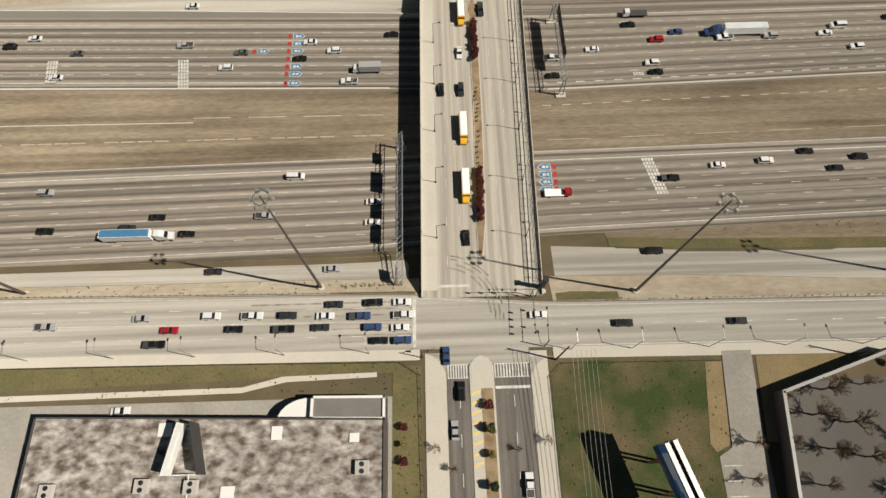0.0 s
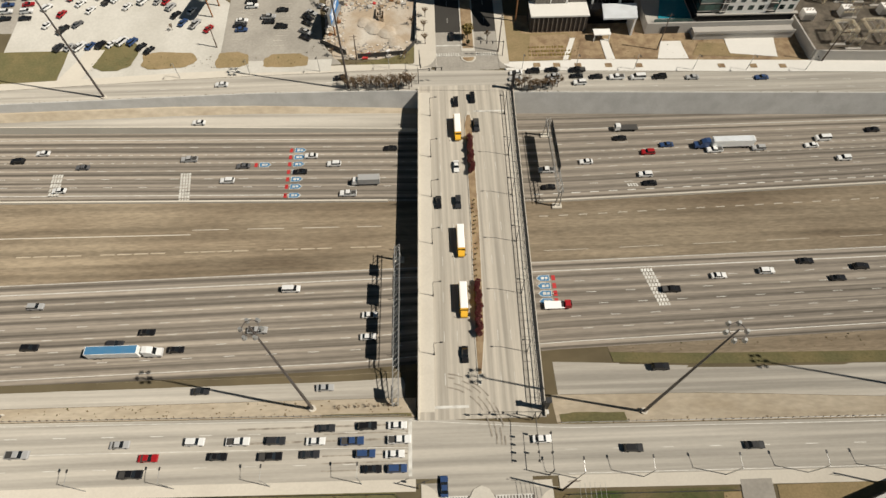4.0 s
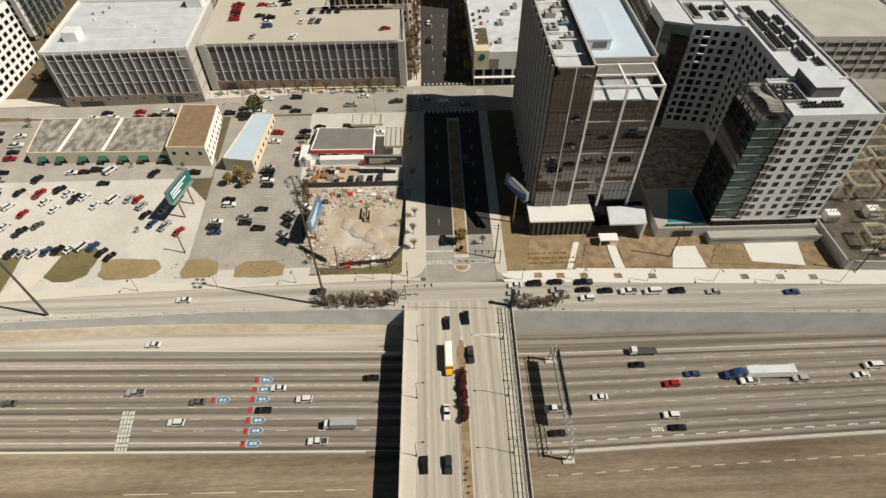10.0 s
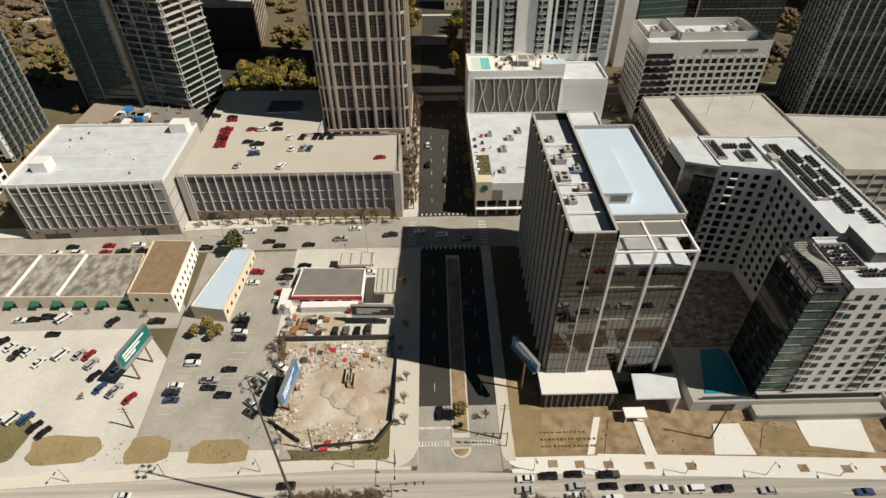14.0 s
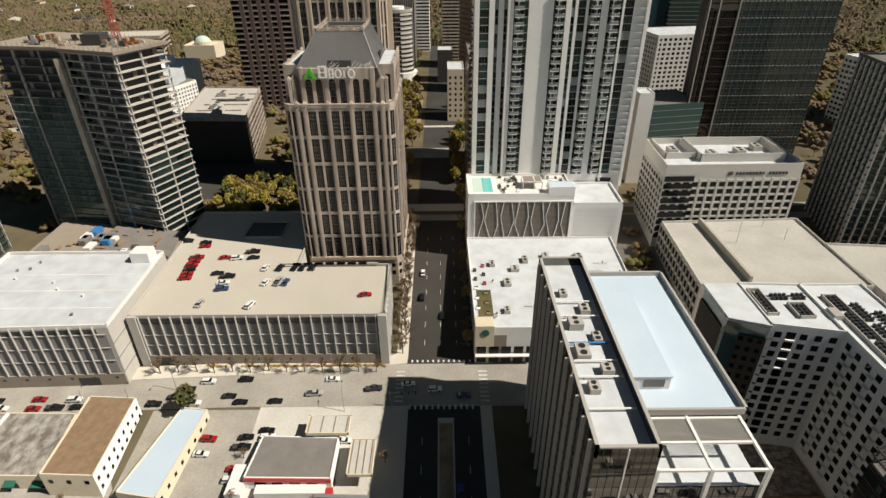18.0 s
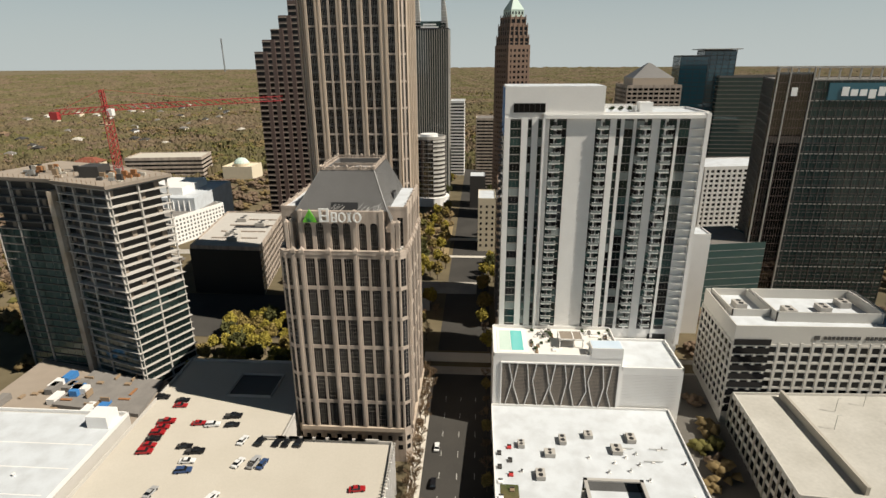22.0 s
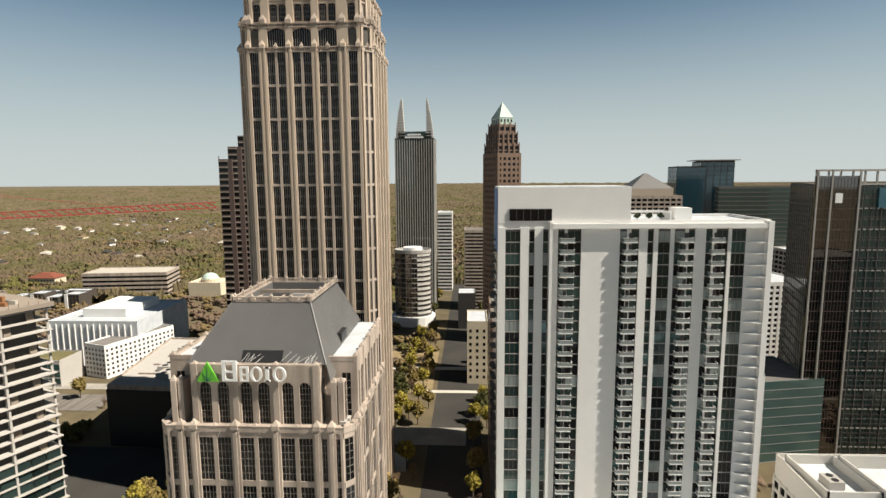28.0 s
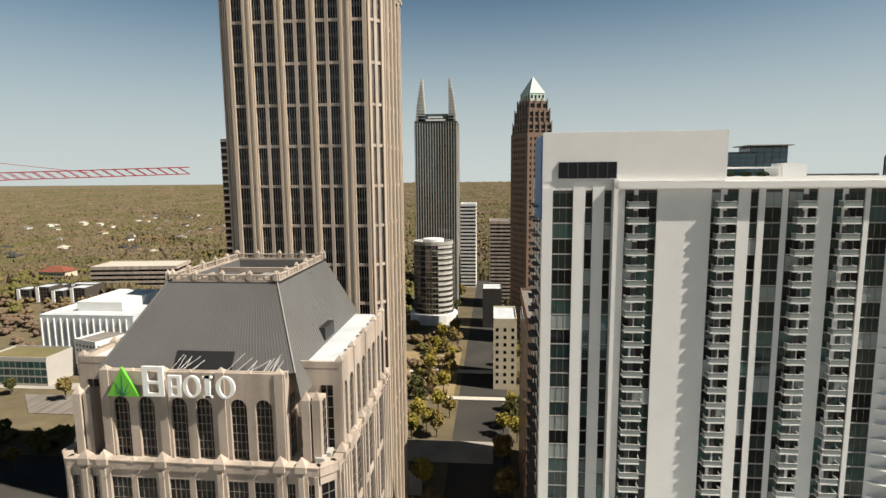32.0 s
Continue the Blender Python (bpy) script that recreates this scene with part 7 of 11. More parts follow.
rt = banded("apartment_tower", [(186, 230), (228, 226), (234, 262), (192, 266)], 14, 92, 3.2, "charcoal", "glass_tower", "grey_roof", "dark glass apartment tower with balconies", "glass tower", 0.4, 0.8, 4.2, 0.5, "grey_precast")
gt = banded("glass_tower", [(151, 338), (224, 338), (238, 372), (165, 380)], 14, 133, 4.3, "charcoal", "glass_tower", "grey_roof", "dark green-black glass office tower with a roof frame", "glass tower", 0.7, 0.15, 3.8, 0.12, "grey_roof", top=0.4)
gw = Wall((151, 338), (224, 338))
prism("corner_bay", [(150.6, 337.4), (168, 337.4), (168, 338.2), (150.6, 338.2)], 14, 137, "glass_mirror", gt)
for u in (0.3, 6, 17):
    boxes("corner_fin", [gw.box(u - 0.3, u + 0.3, 14, 139.5, 0.6, 1.2)], "grey_precast", gt)
boxes("mullion_grid", [gw.box(18.4 + k * 1.6 - 0.05, 18.4 + k * 1.6 + 0.05, 14, 133, 0.16, 0.26) for k in range(34)], "charcoal", gt)
boxes("mullion_grid", [gw.box(0.6 + k * 1.3, 0.7 + k * 1.3, 14, 136, 0.62, 0.7) for k in range(13)] + [gw.box(0, 17, 16 + k * 4.3, 16.25 + k * 4.3, 0.62, 0.68) for k in range(28)], "red_granite", gt)
for k in range(16):
    boxes("roof_frame", [gw.box(k * 4.8, k * 4.8 + 0.6, 133, 139.4, -0.6, 0)], "grey_precast", gt)
boxes("roof_frame", [gw.box(0, 73, 138.8, 139.6, -0.8, 0.2), gw.box(0, 73, 133.2, 133.9, -0.8, 0.3)], "grey_precast", gt)
for k in range(27):
    boxes("floor_line", [gw.box(17.6 + q * 2.4, 17.6 + q * 2.4 + 1.7, 16.0 + k * 4.3, 16.0 + k * 4.3 + (0.5 if k % 2 else 0.3), 0.16, 0.24) for q in range(23)], "grey_precast" if k % 2 else "grey_roof", gt)
fuse(gt, ("floor_line",))
prism("sign_band", [(176, 337.2), (224, 337.2), (224, 337.9), (176, 337.9)], 124, 132, "glass_blue", gt)
boxes("letter_shape", [gw.box(31 + k * 4.2, 34.2 + k * 4.2, 126.0 - (1.2 if k in (3,) else 0), 126.8 + (3.4 if k in (0, 4) else 2.2), 0.95, 1.2) for k in range(6)], "sign_white", gt)
boxes("letter_shape", [gw.box(7.6, 10.4, 126, 130, 0.95, 1.2)], "sign_white", gt)
mb = banded("apartment_block", [(166, 444), (222, 452), (216, 486), (160, 478)], 15, 70, 3.4, "white_stucco", "glass_dark", "white_membrane", "white apartment block with square windows", "apartment block", 1.5, 0.35, 4.0, 1.6, "white_stucco")
gb = building("glass_block", [(128, 330), (160, 336), (154, 366), (122, 360)], 14, 51, "glass_tower", "grey_roof", "low dark glass office block", "office building", 0.8)
w = Wall((128, 330), (160, 336))
for k in range(9):
    boxes("floor_band", [w.box(0, w.long, 16 + k * 4, 16.3 + k * 4, 0, 0.1)], "galvanised", gb)
wsl = building("concrete_core", rect(108, 116, 300, 312), 14, 66, "white_panel", "white_membrane", "narrow white stair tower", "building", 0.8)
pt = banded("pyramid_tower", rect(146, 196, 600, 645), 15, 118, 4.0, "beige_stone", "glass_dark", "grey_roof", "beige tower with a grey pyramid roof", "tower", 1.8, 0.3, 5, 1.0, "beige_stone")
prism("attic", rect(152, 190, 605, 640), 118, 126, "tan_stone", pt)
prism("pyramid", rect(152, 190, 605, 640), 126, 139.5, "slate_metal_roof", pt, "grey pyramid roof", top=rect(169, 171, 621, 623))
for poly, zt, n in (([(212, 660), (238, 655), (242, 690), (216, 695)], 145, 0), ([(236, 662), (267, 660), (270, 692), (240, 694)], 150, 1), ([(250, 652), (296, 650), (298, 676), (252, 678)], 125, 2), ([(296, 655), (340, 653), (342, 680), (298, 682)], 125, 3)):
    b = banded("glass_tower", poly, 15, zt, 4.2, "charcoal" if n < 2 else "grey_roof", "glass_blue" if n < 2 else "glass_tower", "grey_roof", "blue-green glass tower with a flat roof" if n < 2 else "green glass apartment slab", "glass tower", 0.4 if n < 2 else 0.9, 0.12, 6 if n < 2 else 0, 0.2, "charcoal")
    if n == 1:
        boxes("roof_plate", [hexa(234, 272, 658, 694, zt + 1.6, zt + 2.4)], "grey_precast", b)
banded("apartment_block", [(232, 470), (290, 474), (288, 520), (230, 515)], 15, 84, 3.4, "grey_precast", "glass_dark", "white_membrane", "grey apartment block with balconies", "apartment block", 1.2, 0.5, 5, 0.7)
banded("slab_block", [(300, 380), (360, 390), (352, 430), (294, 420)], 15, 60, 3.6, "white_stucco", "glass_dark", "white_membrane", "white mid-rise block with square windows", "building", 1.8, 0.3, 4, 1.0)

# radio mast on the skyline
rm = thing("radio_mast", (-1880, 4200, 0), "thin radio mast far off on the skyline", "mast")
lattice("mast", (-1880, 4200, 0), (-1880, 4200, 300), 6, "galvanised", rm, 30, 1.0)


# ---- woods ----
def clumps(name, places, material, label, seed, squash=0.75):
    """A wood far off: a crown of broken leaf clumps for each tree."""
    rng = np.random.default_rng(seed)
    tv = np.array([(1, 0, 0), (0, 1, 0), (-1, 0, 0), (0, -1, 0), (0, 0, 1), (0, 0, -1)], float)
    tf = np.array([(0, 1, 4), (1, 2, 4), (2, 3, 4), (3, 0, 4), (1, 0, 5), (2, 1, 5), (3, 2, 5), (0, 3, 5)])
    each = 12
    p = np.repeat(np.array(places), each, axis=0)
    r = p[:, 3:4]
    spread = rng.normal(0, 1, (len(p), 3))
    spread *= rng.uniform(0.35, 0.85, (len(p), 1)) / np.linalg.norm(spread, axis=1, keepdims=True)
    mid = p[:, :3] + spread * r * (1.15, 1.15, 0.42) + np.array((0, 0, 0.6)) * r
    turn = rng.uniform(0, math.pi, len(p))
    c, d = np.cos(turn)[:, None], np.sin(turn)[:, None]
    jit = tv[None] * rng.uniform(0.7, 1.25, (len(p), 6, 1)) + rng.uniform(-0.25, 0.25, (len(p), 6, 3))
    q = np.stack((jit[:, :, 0] * c - jit[:, :, 1] * d, jit[:, :, 0] * d + jit[:, :, 1] * c, jit[:, :, 2] * squash), axis=2)
    v = (q * (r * 0.47)[:, None] + mid[:, None]).reshape(-1, 3)
    base_f = (tf[None] + 6 * np.arange(len(p))[:, None, None]).reshape(-1, 3).tolist()
    ob = raw(name, v.tolist(), base_f, material, None)
    ob.data.shade_smooth()
    return tagged(ob, label, "woods", kind="stuff")


def species(x, y):
    """Woods of one kind stand together: 0 green, 1 olive, 2 bare."""
    n = math.sin(x * 0.011 + 2.1 * math.sin(y * 0.004)) + math.sin(y * 0.013 + 1.7 * math.sin(x * 0.006)) + rng.normal() * 0.75
    return 0 if n > 0.7 else 1 if n > -0.5 else 2


def canopy_sheet(name, d0, d1, label, seed):
    """The closed roof of far woods: a rough sheet of small crowns that follows the land."""
    r2 = np.random.default_rng(seed)
    rad = [d0]
    while rad[-1] < d1:
        rad.append(rad[-1] * 1.0042 + 1.2)
    ang = np.linspace(-0.74, 0.74, 560)
    R, A = np.meshgrid(np.array(rad), ang, indexing="ij")
    A = A + r2.uniform(-0.0012, 0.0012, A.shape)
    R = R * (1 + r2.uniform(-0.0016, 0.0016, R.shape))
    X, Y = R * np.sin(A) * 1.15, 60 + R * np.cos(A)
    gap = np.sin(X * 0.021 + 2 * np.sin(Y * 0.011)) + np.sin(Y * 0.017 + 1.5 * np.sin(X * 0.013)) + r2.normal(0, 0.5, X.shape)
    Z = np.interp(Y, GY, GH) + np.where(gap < -1.25, 0.5, r2.uniform(2.0, 9.0, X.shape) + 3.0 * np.sin(X * 0.09 + 3 * np.sin(Y * 0.05)) * np.sin(Y * 0.08))
    edge = (X > -310) & (X < 490) & (Y < 725)
    Z = np.where(edge, -3.0, Z)
    n, m = X.shape
    i = (np.arange(n - 1)[:, None] * m + np.arange(m - 1)[None]).ravel()
    faces = np.stack((i, i + m, i + m + 1, i + 1), axis=1)
    ob = raw(name, np.stack((X, Y, Z), axis=2).reshape(-1, 3).tolist(), faces.tolist(), "woods_canopy", None)
    return tagged(ob, label, "woods", kind="stuff")


canopy_sheet("woods", 640, 4700, "spring woods of brown and fresh green crowns reaching to the horizon", 9)
rng = np.random.default_rng(3)
WOODS = {"wood_green": [], "wood_olive": [], "wood_bare": []}
blocks_taken = [(-300, 480, 60, 720), (-420, -240, 380, 720), (-440, -352, 590, 632)]
count = 0
while count < 13000:
    d = 330 + 1900 * rng.random() ** 1.5
    a = rng.uniform(-0.75, 0.75)
    x, y = d * math.sin(a) * 1.15, 60 + d * math.cos(a)
    if any(x0 < x < x1 and y0 < y < y1 for x0, x1, y0, y1 in blocks_taken):
        continue
    WOODS[("wood_green", "wood_olive", "wood_bare")[species(x, y)]].append((x, y, gz(y) + 1.0, 3.2 + 3.6 * rng.random() ** 1.5))
    count += 1
# trees in the gardens and courts between the buildings
FOOT = []
for o in scene.objects:
    if o.type == "MESH" and o.parent is not None and o.parent.parent is None and len(o.data.vertices) < 400:
        p = o.parent.location
        xs = [v.co.x + o.location.x + p.x for v in o.data.vertices]
        ys = [v.co.y + o.location.y + p.y for v in o.data.vertices]
        if max(xs) - min(xs) > 5 and max(ys) - min(ys) > 5 and max(ys) > 140:
            FOOT.append((min(xs) - 5, max(xs) + 5, min(ys) - 5, max(ys) + 5))
FOOT += [(-196, -52, 283, 338), (-260, -176, 352, 416), (-24, 22, 320, 470), (-300, -170, 398, 414)]
count = 0
while count < 2600:
    x, y = rng.uniform(-420, 480), rng.uniform(165, 720)
    if -14 < x < 19 or 255 < y < 277 or any(x0 < x < x1 and y0 < y < y1 for x0, x1, y0, y1 in FOOT):
        count += 0.4
        continue
    WOODS[("wood_green", "wood_olive", "wood_bare")[species(x, y)]].append((x, y, gz(y), rng.uniform(3.5, 6)))
    count += 1
for n, (m, places) in enumerate(WOODS.items()):
    clumps("woods", places, m, ("green spring woods", "olive-brown spring woods", "bare grey-brown woods")[n] + " reaching to the horizon", 10 + n)
random.seed(8)
for k in range(70):
    x, y = random.uniform(-1100, -440), random.uniform(480, 1700)
    w, l, h = random.uniform(8, 15), random.uniform(8, 18), random.uniform(6.5, 9.5)
    base = gz(y) + 0.1
    hs = thing("house", (x + w / 2, y + l / 2, base), "small house with a hipped roof among trees", "house", "houses in the woods")
    prism("wall", rect(x, x + w, y, y + l), base - 2, base + h, random.choice(["white_stucco", "cream", "brown_stone", "dark_brick", "white_panel"]), hs)
    prism("roof", rect(x - 0.5, x + w + 0.5, y - 0.5, y + l + 0.5), base + h, base + h + 3.2, random.choice(["grey_roof", "brown_roof", "deck_roof", "grey_roof", "charcoal"]), hs, top=shrink(rect(x, x + w, y, y + l), 0.2))
    grid(Wall((x, y), (x + w, y)), hs, base + h - 5.5, base + h, 4, 2, 1.1, 1.5, "glass_dark", 0.05)
    fuse(hs, ("window",))
# stepped rows of dark flats with white flat roofs, and a villa under red tiles
for k, (x, y, w, l, h) in enumerate(((-428, 596, 14, 16, 12), (-411, 598, 15, 16, 14), (-394, 596, 13, 18, 11), (-379, 600, 16, 16, 13), (-420, 616, 22, 12, 12), (-392, 618, 26, 12, 13))):
    fl = building("flats", rect(x, x + w, y, y + l), gz(y), gz(y) + h, "dark_brick" if k % 2 else "charcoal", "white_membrane", "dark brick flats with a white flat roof", "apartment building", 0.8, group="flats below the woods")
    fw = Wall((x, y), (x + w, y))
    grid(fw, fl, gz(y) + 1, gz(y) + h, 5, 4, 1.5, 1.7, "glass_dark", 0.06)
    fuse(fl, ("window",))
    boxes("bay", [fw.box(2, 5, gz(y), gz(y) + h + 0.6, 0, 0.8)], "white_stucco", fl)
vl = thing("villa", (-484, 712, gz(712)), "pale villa under a red tiled hipped roof", "house")
prism("wall", rect(-500, -468, 704, 722), gz(712) - 2, gz(712) + 10, "cream", vl)
prism("roof", rect(-501, -467, 703, 723), gz(712) + 10, gz(712) + 15, "roof_red", vl, "red tiled roof", top=shrink(rect(-500, -468, 704, 722), 0.4))
grid(Wall((-500, 704), (-468, 704)), vl, gz(712) + 2, gz(712) + 9, 9, 2, 1.4, 2.0, "glass_dark", 0.06)


# ---- lots and gardens east of the freeway ----
patch("lot_white", [(-175, 60), (-88, 60), (-91, 90), (-104, 104), (-175, 106)], "lot_pale", "pale bare car lot", "car park", 0.06)
patch("lot_left", [(-230, 78), (-172, 76), (-168, 100), (-171, 138), (-240, 136)], "lot_asphalt", "worn asphalt car park", "car park", 0.05)
patch("lot_strip", [(-175, 103), (-92, 103), (-92, 112), (-110, 140), (-175, 140)], "lot_asphalt", "worn asphalt forecourt", "car park", 0.08)
patch("lot_middle", [(-91, 55), (-44, 55), (-52, 66), (-56, 98), (-54, 140), (-92, 140)], "lot_asphalt", "worn grey car park with faded bays", "car park", 0.10)
patch("lot_station", [(-57, 96), (-16.5, 96), (-16.5, 141), (-57, 141)], "lot_pale", "pale filling-station forecourt", "car park", 0.12)
patch("lot_rubble", [(-47, 58), (-17, 56.5), (-16.5, 96), (-53, 96), (-51, 66)], "dirt", "bare demolition site of pale dust and dirt", "ground", 0.13)
patch("verge_corner", [(-40, 54.5), (-17, 54.2), (-15.5, 66), (-20, 60)], "grass", "thin grass verge at the corner", "grass", 0.17)
patch("drive_apron", rect(-86, -48, 51.5, 58), "lot_pale", "pale concrete driveway apron", "pavement", 0.19)
for n, (x0, x1, y0, y1) in enumerate(((-140, -123, 55, 70), (-121, -100.5, 55, 64), (-92.5, -80, 54.5, 63), (-74, -57, 54, 61.5))):
    cx, cy, hx, hy = (x0 + x1) / 2, (y0 + y1) / 2, (x1 - x0) / 2, (y1 - y0) / 2
    blob = []
    for k in range(22):
        g = 2 * math.pi * k / 22
        wob = 1 + 0.06 * math.sin(3 * g + n) + 0.05 * math.sin(7 * g + 2 * n)
        blob.append((cx + hx * wob * abs(math.cos(g)) ** 0.6 * (1 if math.cos(g) > 0 else -1), cy + hy * wob * abs(math.sin(g)) ** 0.6 * (1 if math.sin(g) > 0 else -1)))
    patch("verge_lot", blob, "dry_grass" if n > 0 else "grass", "dry grass island between driveways", "grass", 0.22)
patch("apron_lot", rect(-150, -86, 50.5, 61), "lot_pale", "pale concrete strip beside the lot", "pavement", 0.07)
patch("verge_far_north", rect(-300, -150, 48, 66), "grass", "rough grass beside the frontage road", "grass", 0.14)
patch("path_lot", [(-150, 49), (-141, 49), (-136, 66), (-143, 66)], "sidewalk", "pale concrete driveway", "pavement", 0.24)
# gardens before the glass tower
patch("plaza", [(19.5, 50.5), (134, 45.5), (134, 70), (19.5, 80)], "mulch", "bark-mulched gardens before the tower", "flower bed", 0.10)
patch("path_first", [(40, 54.2), (42, 54.2), (46.4, 66), (44.4, 66)], "new_sidewalk", "pale path between planting beds", "pavement", 0.34)
patch("path_second", [(56.6, 53.8), (60, 53.8), (59, 65), (56, 65)], "new_sidewalk", "pale path between planting beds", "pavement", 0.34)
patch("path_third", [(76.2, 53.4), (88, 53), (87.2, 63), (79.4, 63)], "new_sidewalk", "pale paved forecourt between planting beds", "pavement", 0.34)
patch("court_south", [(104.5, 55.4), (122, 52.8), (124, 64), (104.5, 64)], "new_sidewalk", "pale paved sunken court", "pavement", 0.34)
patch("lawn_corner", [(19.5, 54), (43, 54), (45.5, 64), (44, 69), (26, 69), (19.5, 80)], "dry_grass", "dry straw-coloured lawn", "grass", 0.26)
patch("bed_first", [(27, 55), (42, 55), (45, 64), (43.5, 68), (29, 68)], "mulch", "bark-mulched bed planted in rows", "flower bed", 0.30)
patch("bed_second", [(45, 54.5), (56, 54.5), (56, 62), (49, 66)], "mulch", "bark-mulched planting bed", "flower bed", 0.28)
patch("bed_third", [(60, 54.5), (80, 54), (78, 63), (66, 66), (60, 63)], "mulch", "bark-mulched planting bed", "flower bed", 0.28)
patch("bed_fourth", [(90, 55), (112, 53), (113, 60), (94, 62)], "dry_grass", "dry planting bed beside the ramp", "flower bed", 0.28)
patch("courtyard", rect(66, 116, 84, 130), "lot_asphalt", "paved courtyard with panels of pale gravel", "pavement", 0.2)
patch("yard_substation", [(134, 51), (230, 46.5), (230, 140), (130, 140)], "yard_gravel", "bare yard beneath steel frames", "ground", 0.2)
patch("service_lane", rect(78, 104, 160, 262), "asphalt", "shaded service lane between buildings", "road", 0.3)
for x in (28.5, 36, 44, 55.5, 67, 98, 110, 121):
    patch("tree_pit", rect(x, x + 2.6, WIL_FAR(x) + 1.8, WIL_FAR(x) + 4.0), "mulch", "square tree pit in the pavement", "tree pit", 0.24)
random.seed(4)
for k in range(40):
    x, y = 28 + (k % 14) * 1.15 + random.uniform(-0.2, 0.2), 57 + (k // 14) * 2.2
    g = 0.3 + random.uniform(0, 0.2)
    raw("ornamental_grass" if k else "ornamental_grass", [(x - g, y - g, 0.3), (x + g, y - g, 0.3), (x + g, y + g, 0.3), (x - g, y + g, 0.3), (x - g * 0.4, y, 1.0), (x + g * 0.4, y + 0.1, 0.9)],
        [(0, 1, 5, 4), (1, 2, 5), (2, 3, 4, 5), (3, 0, 4)], "leaf_olive", None)
for o in [o for o in scene.objects if o.name.startswith("ornamental_grass")]:
    tagged(o, "small tuft of straw-coloured ornamental grass", "ornamental grass", "planted tufts")

# shops and small buildings on the lots
strip = building("shop_row", [(-166, 113.5), (-110.5, 112.5), (-114, 136), (-170, 137)], 4.0, 9.3, "cream", "old_roof", "long low shop row with a patchy old roof", "shop building", 0.5)
sw2 = Wall((-166, 113.5), (-110.5, 112.5))
for u in (4, 11, 20, 28, 36, 44, 52):
    boxes("awning", [[sw2.p(u, 0, 7.6), sw2.p(u + 3.2, 0, 7.6), sw2.p(u + 3.2, 1.6, 6.6), sw2.p(u, 1.6, 6.6), sw2.p(u, 0, 7.8), sw2.p(u + 3.2, 0, 7.8), sw2.p(u + 3.2, 1.6, 6.8), sw2.p(u, 1.6, 6.8)]], "canvas_green", strip, "dark green canvas awning")
    pane(sw2, u + 1.6, 5.6, 3.0, 2.4, 0.05, "glass_dark", strip)
for x in (-153.5, -136):
    boxes("roof_divider", [hexa(x - 0.4, x + 0.4, 113.6, 136, 9.4, 10.0)], "white_stucco", strip)
brn = building("brick_office", [(-109, 110.5), (-93.5, 109.8), (-95.5, 139), (-111, 140)], 3.9, 12.6, "cream", "brown_roof", "two-storey cream block with a brown roof", "office building", 0.7)
bw = Wall((-93.5, 109.8), (-95.5, 139))
grid(bw, brn, 5, 12, 9, 2, 1.1, 1.5, "glass_dark", 0.05)
grid(Wall((-109, 110.5), (-93.5, 109.8)), brn, 8.6, 12, 3, 1, 1.3, 1.4, "glass_dark", 0.05)
boxes("white_side", [bw.box(0, bw.long, 4, 13.2, 0.0, 0.03)], "white_stucco", brn, "white painted side wall")
blu = building("long_shed", [(-87, 107), (-75, 105), (-72.5, 137), (-81, 138)], 3.5, 9.6, "cream", "blue_membrane", "long narrow building with a pale blue roof", "building", 0.4)
grid(Wall((-75, 105), (-72.5, 137)), blu, 5, 9, 8, 1, 1.2, 1.4, "glass_dark", 0.05)
gas = building("filling_station", [(-53.5, 112), (-28.5, 111.5), (-28.5, 126), (-52, 127)], 4.0, 8.6, "white_stucco", "grey_roof", "filling-station shop with a red-banded front", "shop building", 0.5)
gs = Wall((-53.5, 112), (-28.5, 111.5))
boxes("red_band", [gs.box(0, 25, 7.4, 8.9, 0, 0.3)], "sign_red", gas, "red fascia band")
for u in (3.0, 8.0, 13.0, 18.0):
    pane(gs, u + 1.5, 5.8, 3.2, 2.4, 0.06, "glass_dark", gas)
boxes("white_lean_to", [hexa(-58, -53.6, 108, 118, 4, 7.2)], "white_panel", gas)
boxes("front_annex", [hexa(-50, -30, 108.6, 111.5, 3.8, 6.6)], "white_panel", gas)
boxes("red_kiosk", [hexa(-33, -28, 107.6, 110.6, 3.7, 6.4)], "sign_red", gas)


def canopy(x0, x1, y0, y1, z, label):
    c = thing("fuel_canopy", ((x0 + x1) / 2, (y0 + y1) / 2, gz((y0 + y1) / 2)), label, "canopy", "fuel canopies")
    boxes("roof", [hexa(x0, x1, y0, y1, z, z + 0.35)], "lot_pale", c)
    boxes("fascia", ring(rect(x0 - 0.1, x1 + 0.1, y0 - 0.1, y1 + 0.1), 0.3, z - 0.5, z + 0.6), "cream", c)
    for x in (x0 + 1.5, x1 - 1.5):
        tubes("column", [((x, (y0 + y1) / 2, gz((y0 + y1) / 2)), (x, (y0 + y1) / 2, z), 0.25)], "white_panel", c, n=8)
    for k in range(4):
        boxes("roof_beam", [hexa(x0 + 0.6 + k * (x1 - x0 - 1.4) / 3, x0 + 0.8 + k * (x1 - x0 - 1.4) / 3, y0 + 0.4, y1 - 0.4, z + 0.35, z + 0.6)], "taupe_base", c)


canopy(-38.5, -25.5, 126, 133, 10.5, "flat fuel canopy with exposed beams")
canopy(-24, -16.8, 111.5, 124, 10.2, "flat fuel canopy with exposed beams")
# retaining wall and billboard between yard and site
tagged(boxes("wall_yard", [hexa(-56, -16.6, 96.2, 96.7, 1, 5.2)], "charcoal"), "dark timber retaining wall", "wall", kind="structure")
patch("yard_scrap", rect(-55, -34, 97.5, 108), "bank", "scrap yard with worn ground", "ground", 0.2)


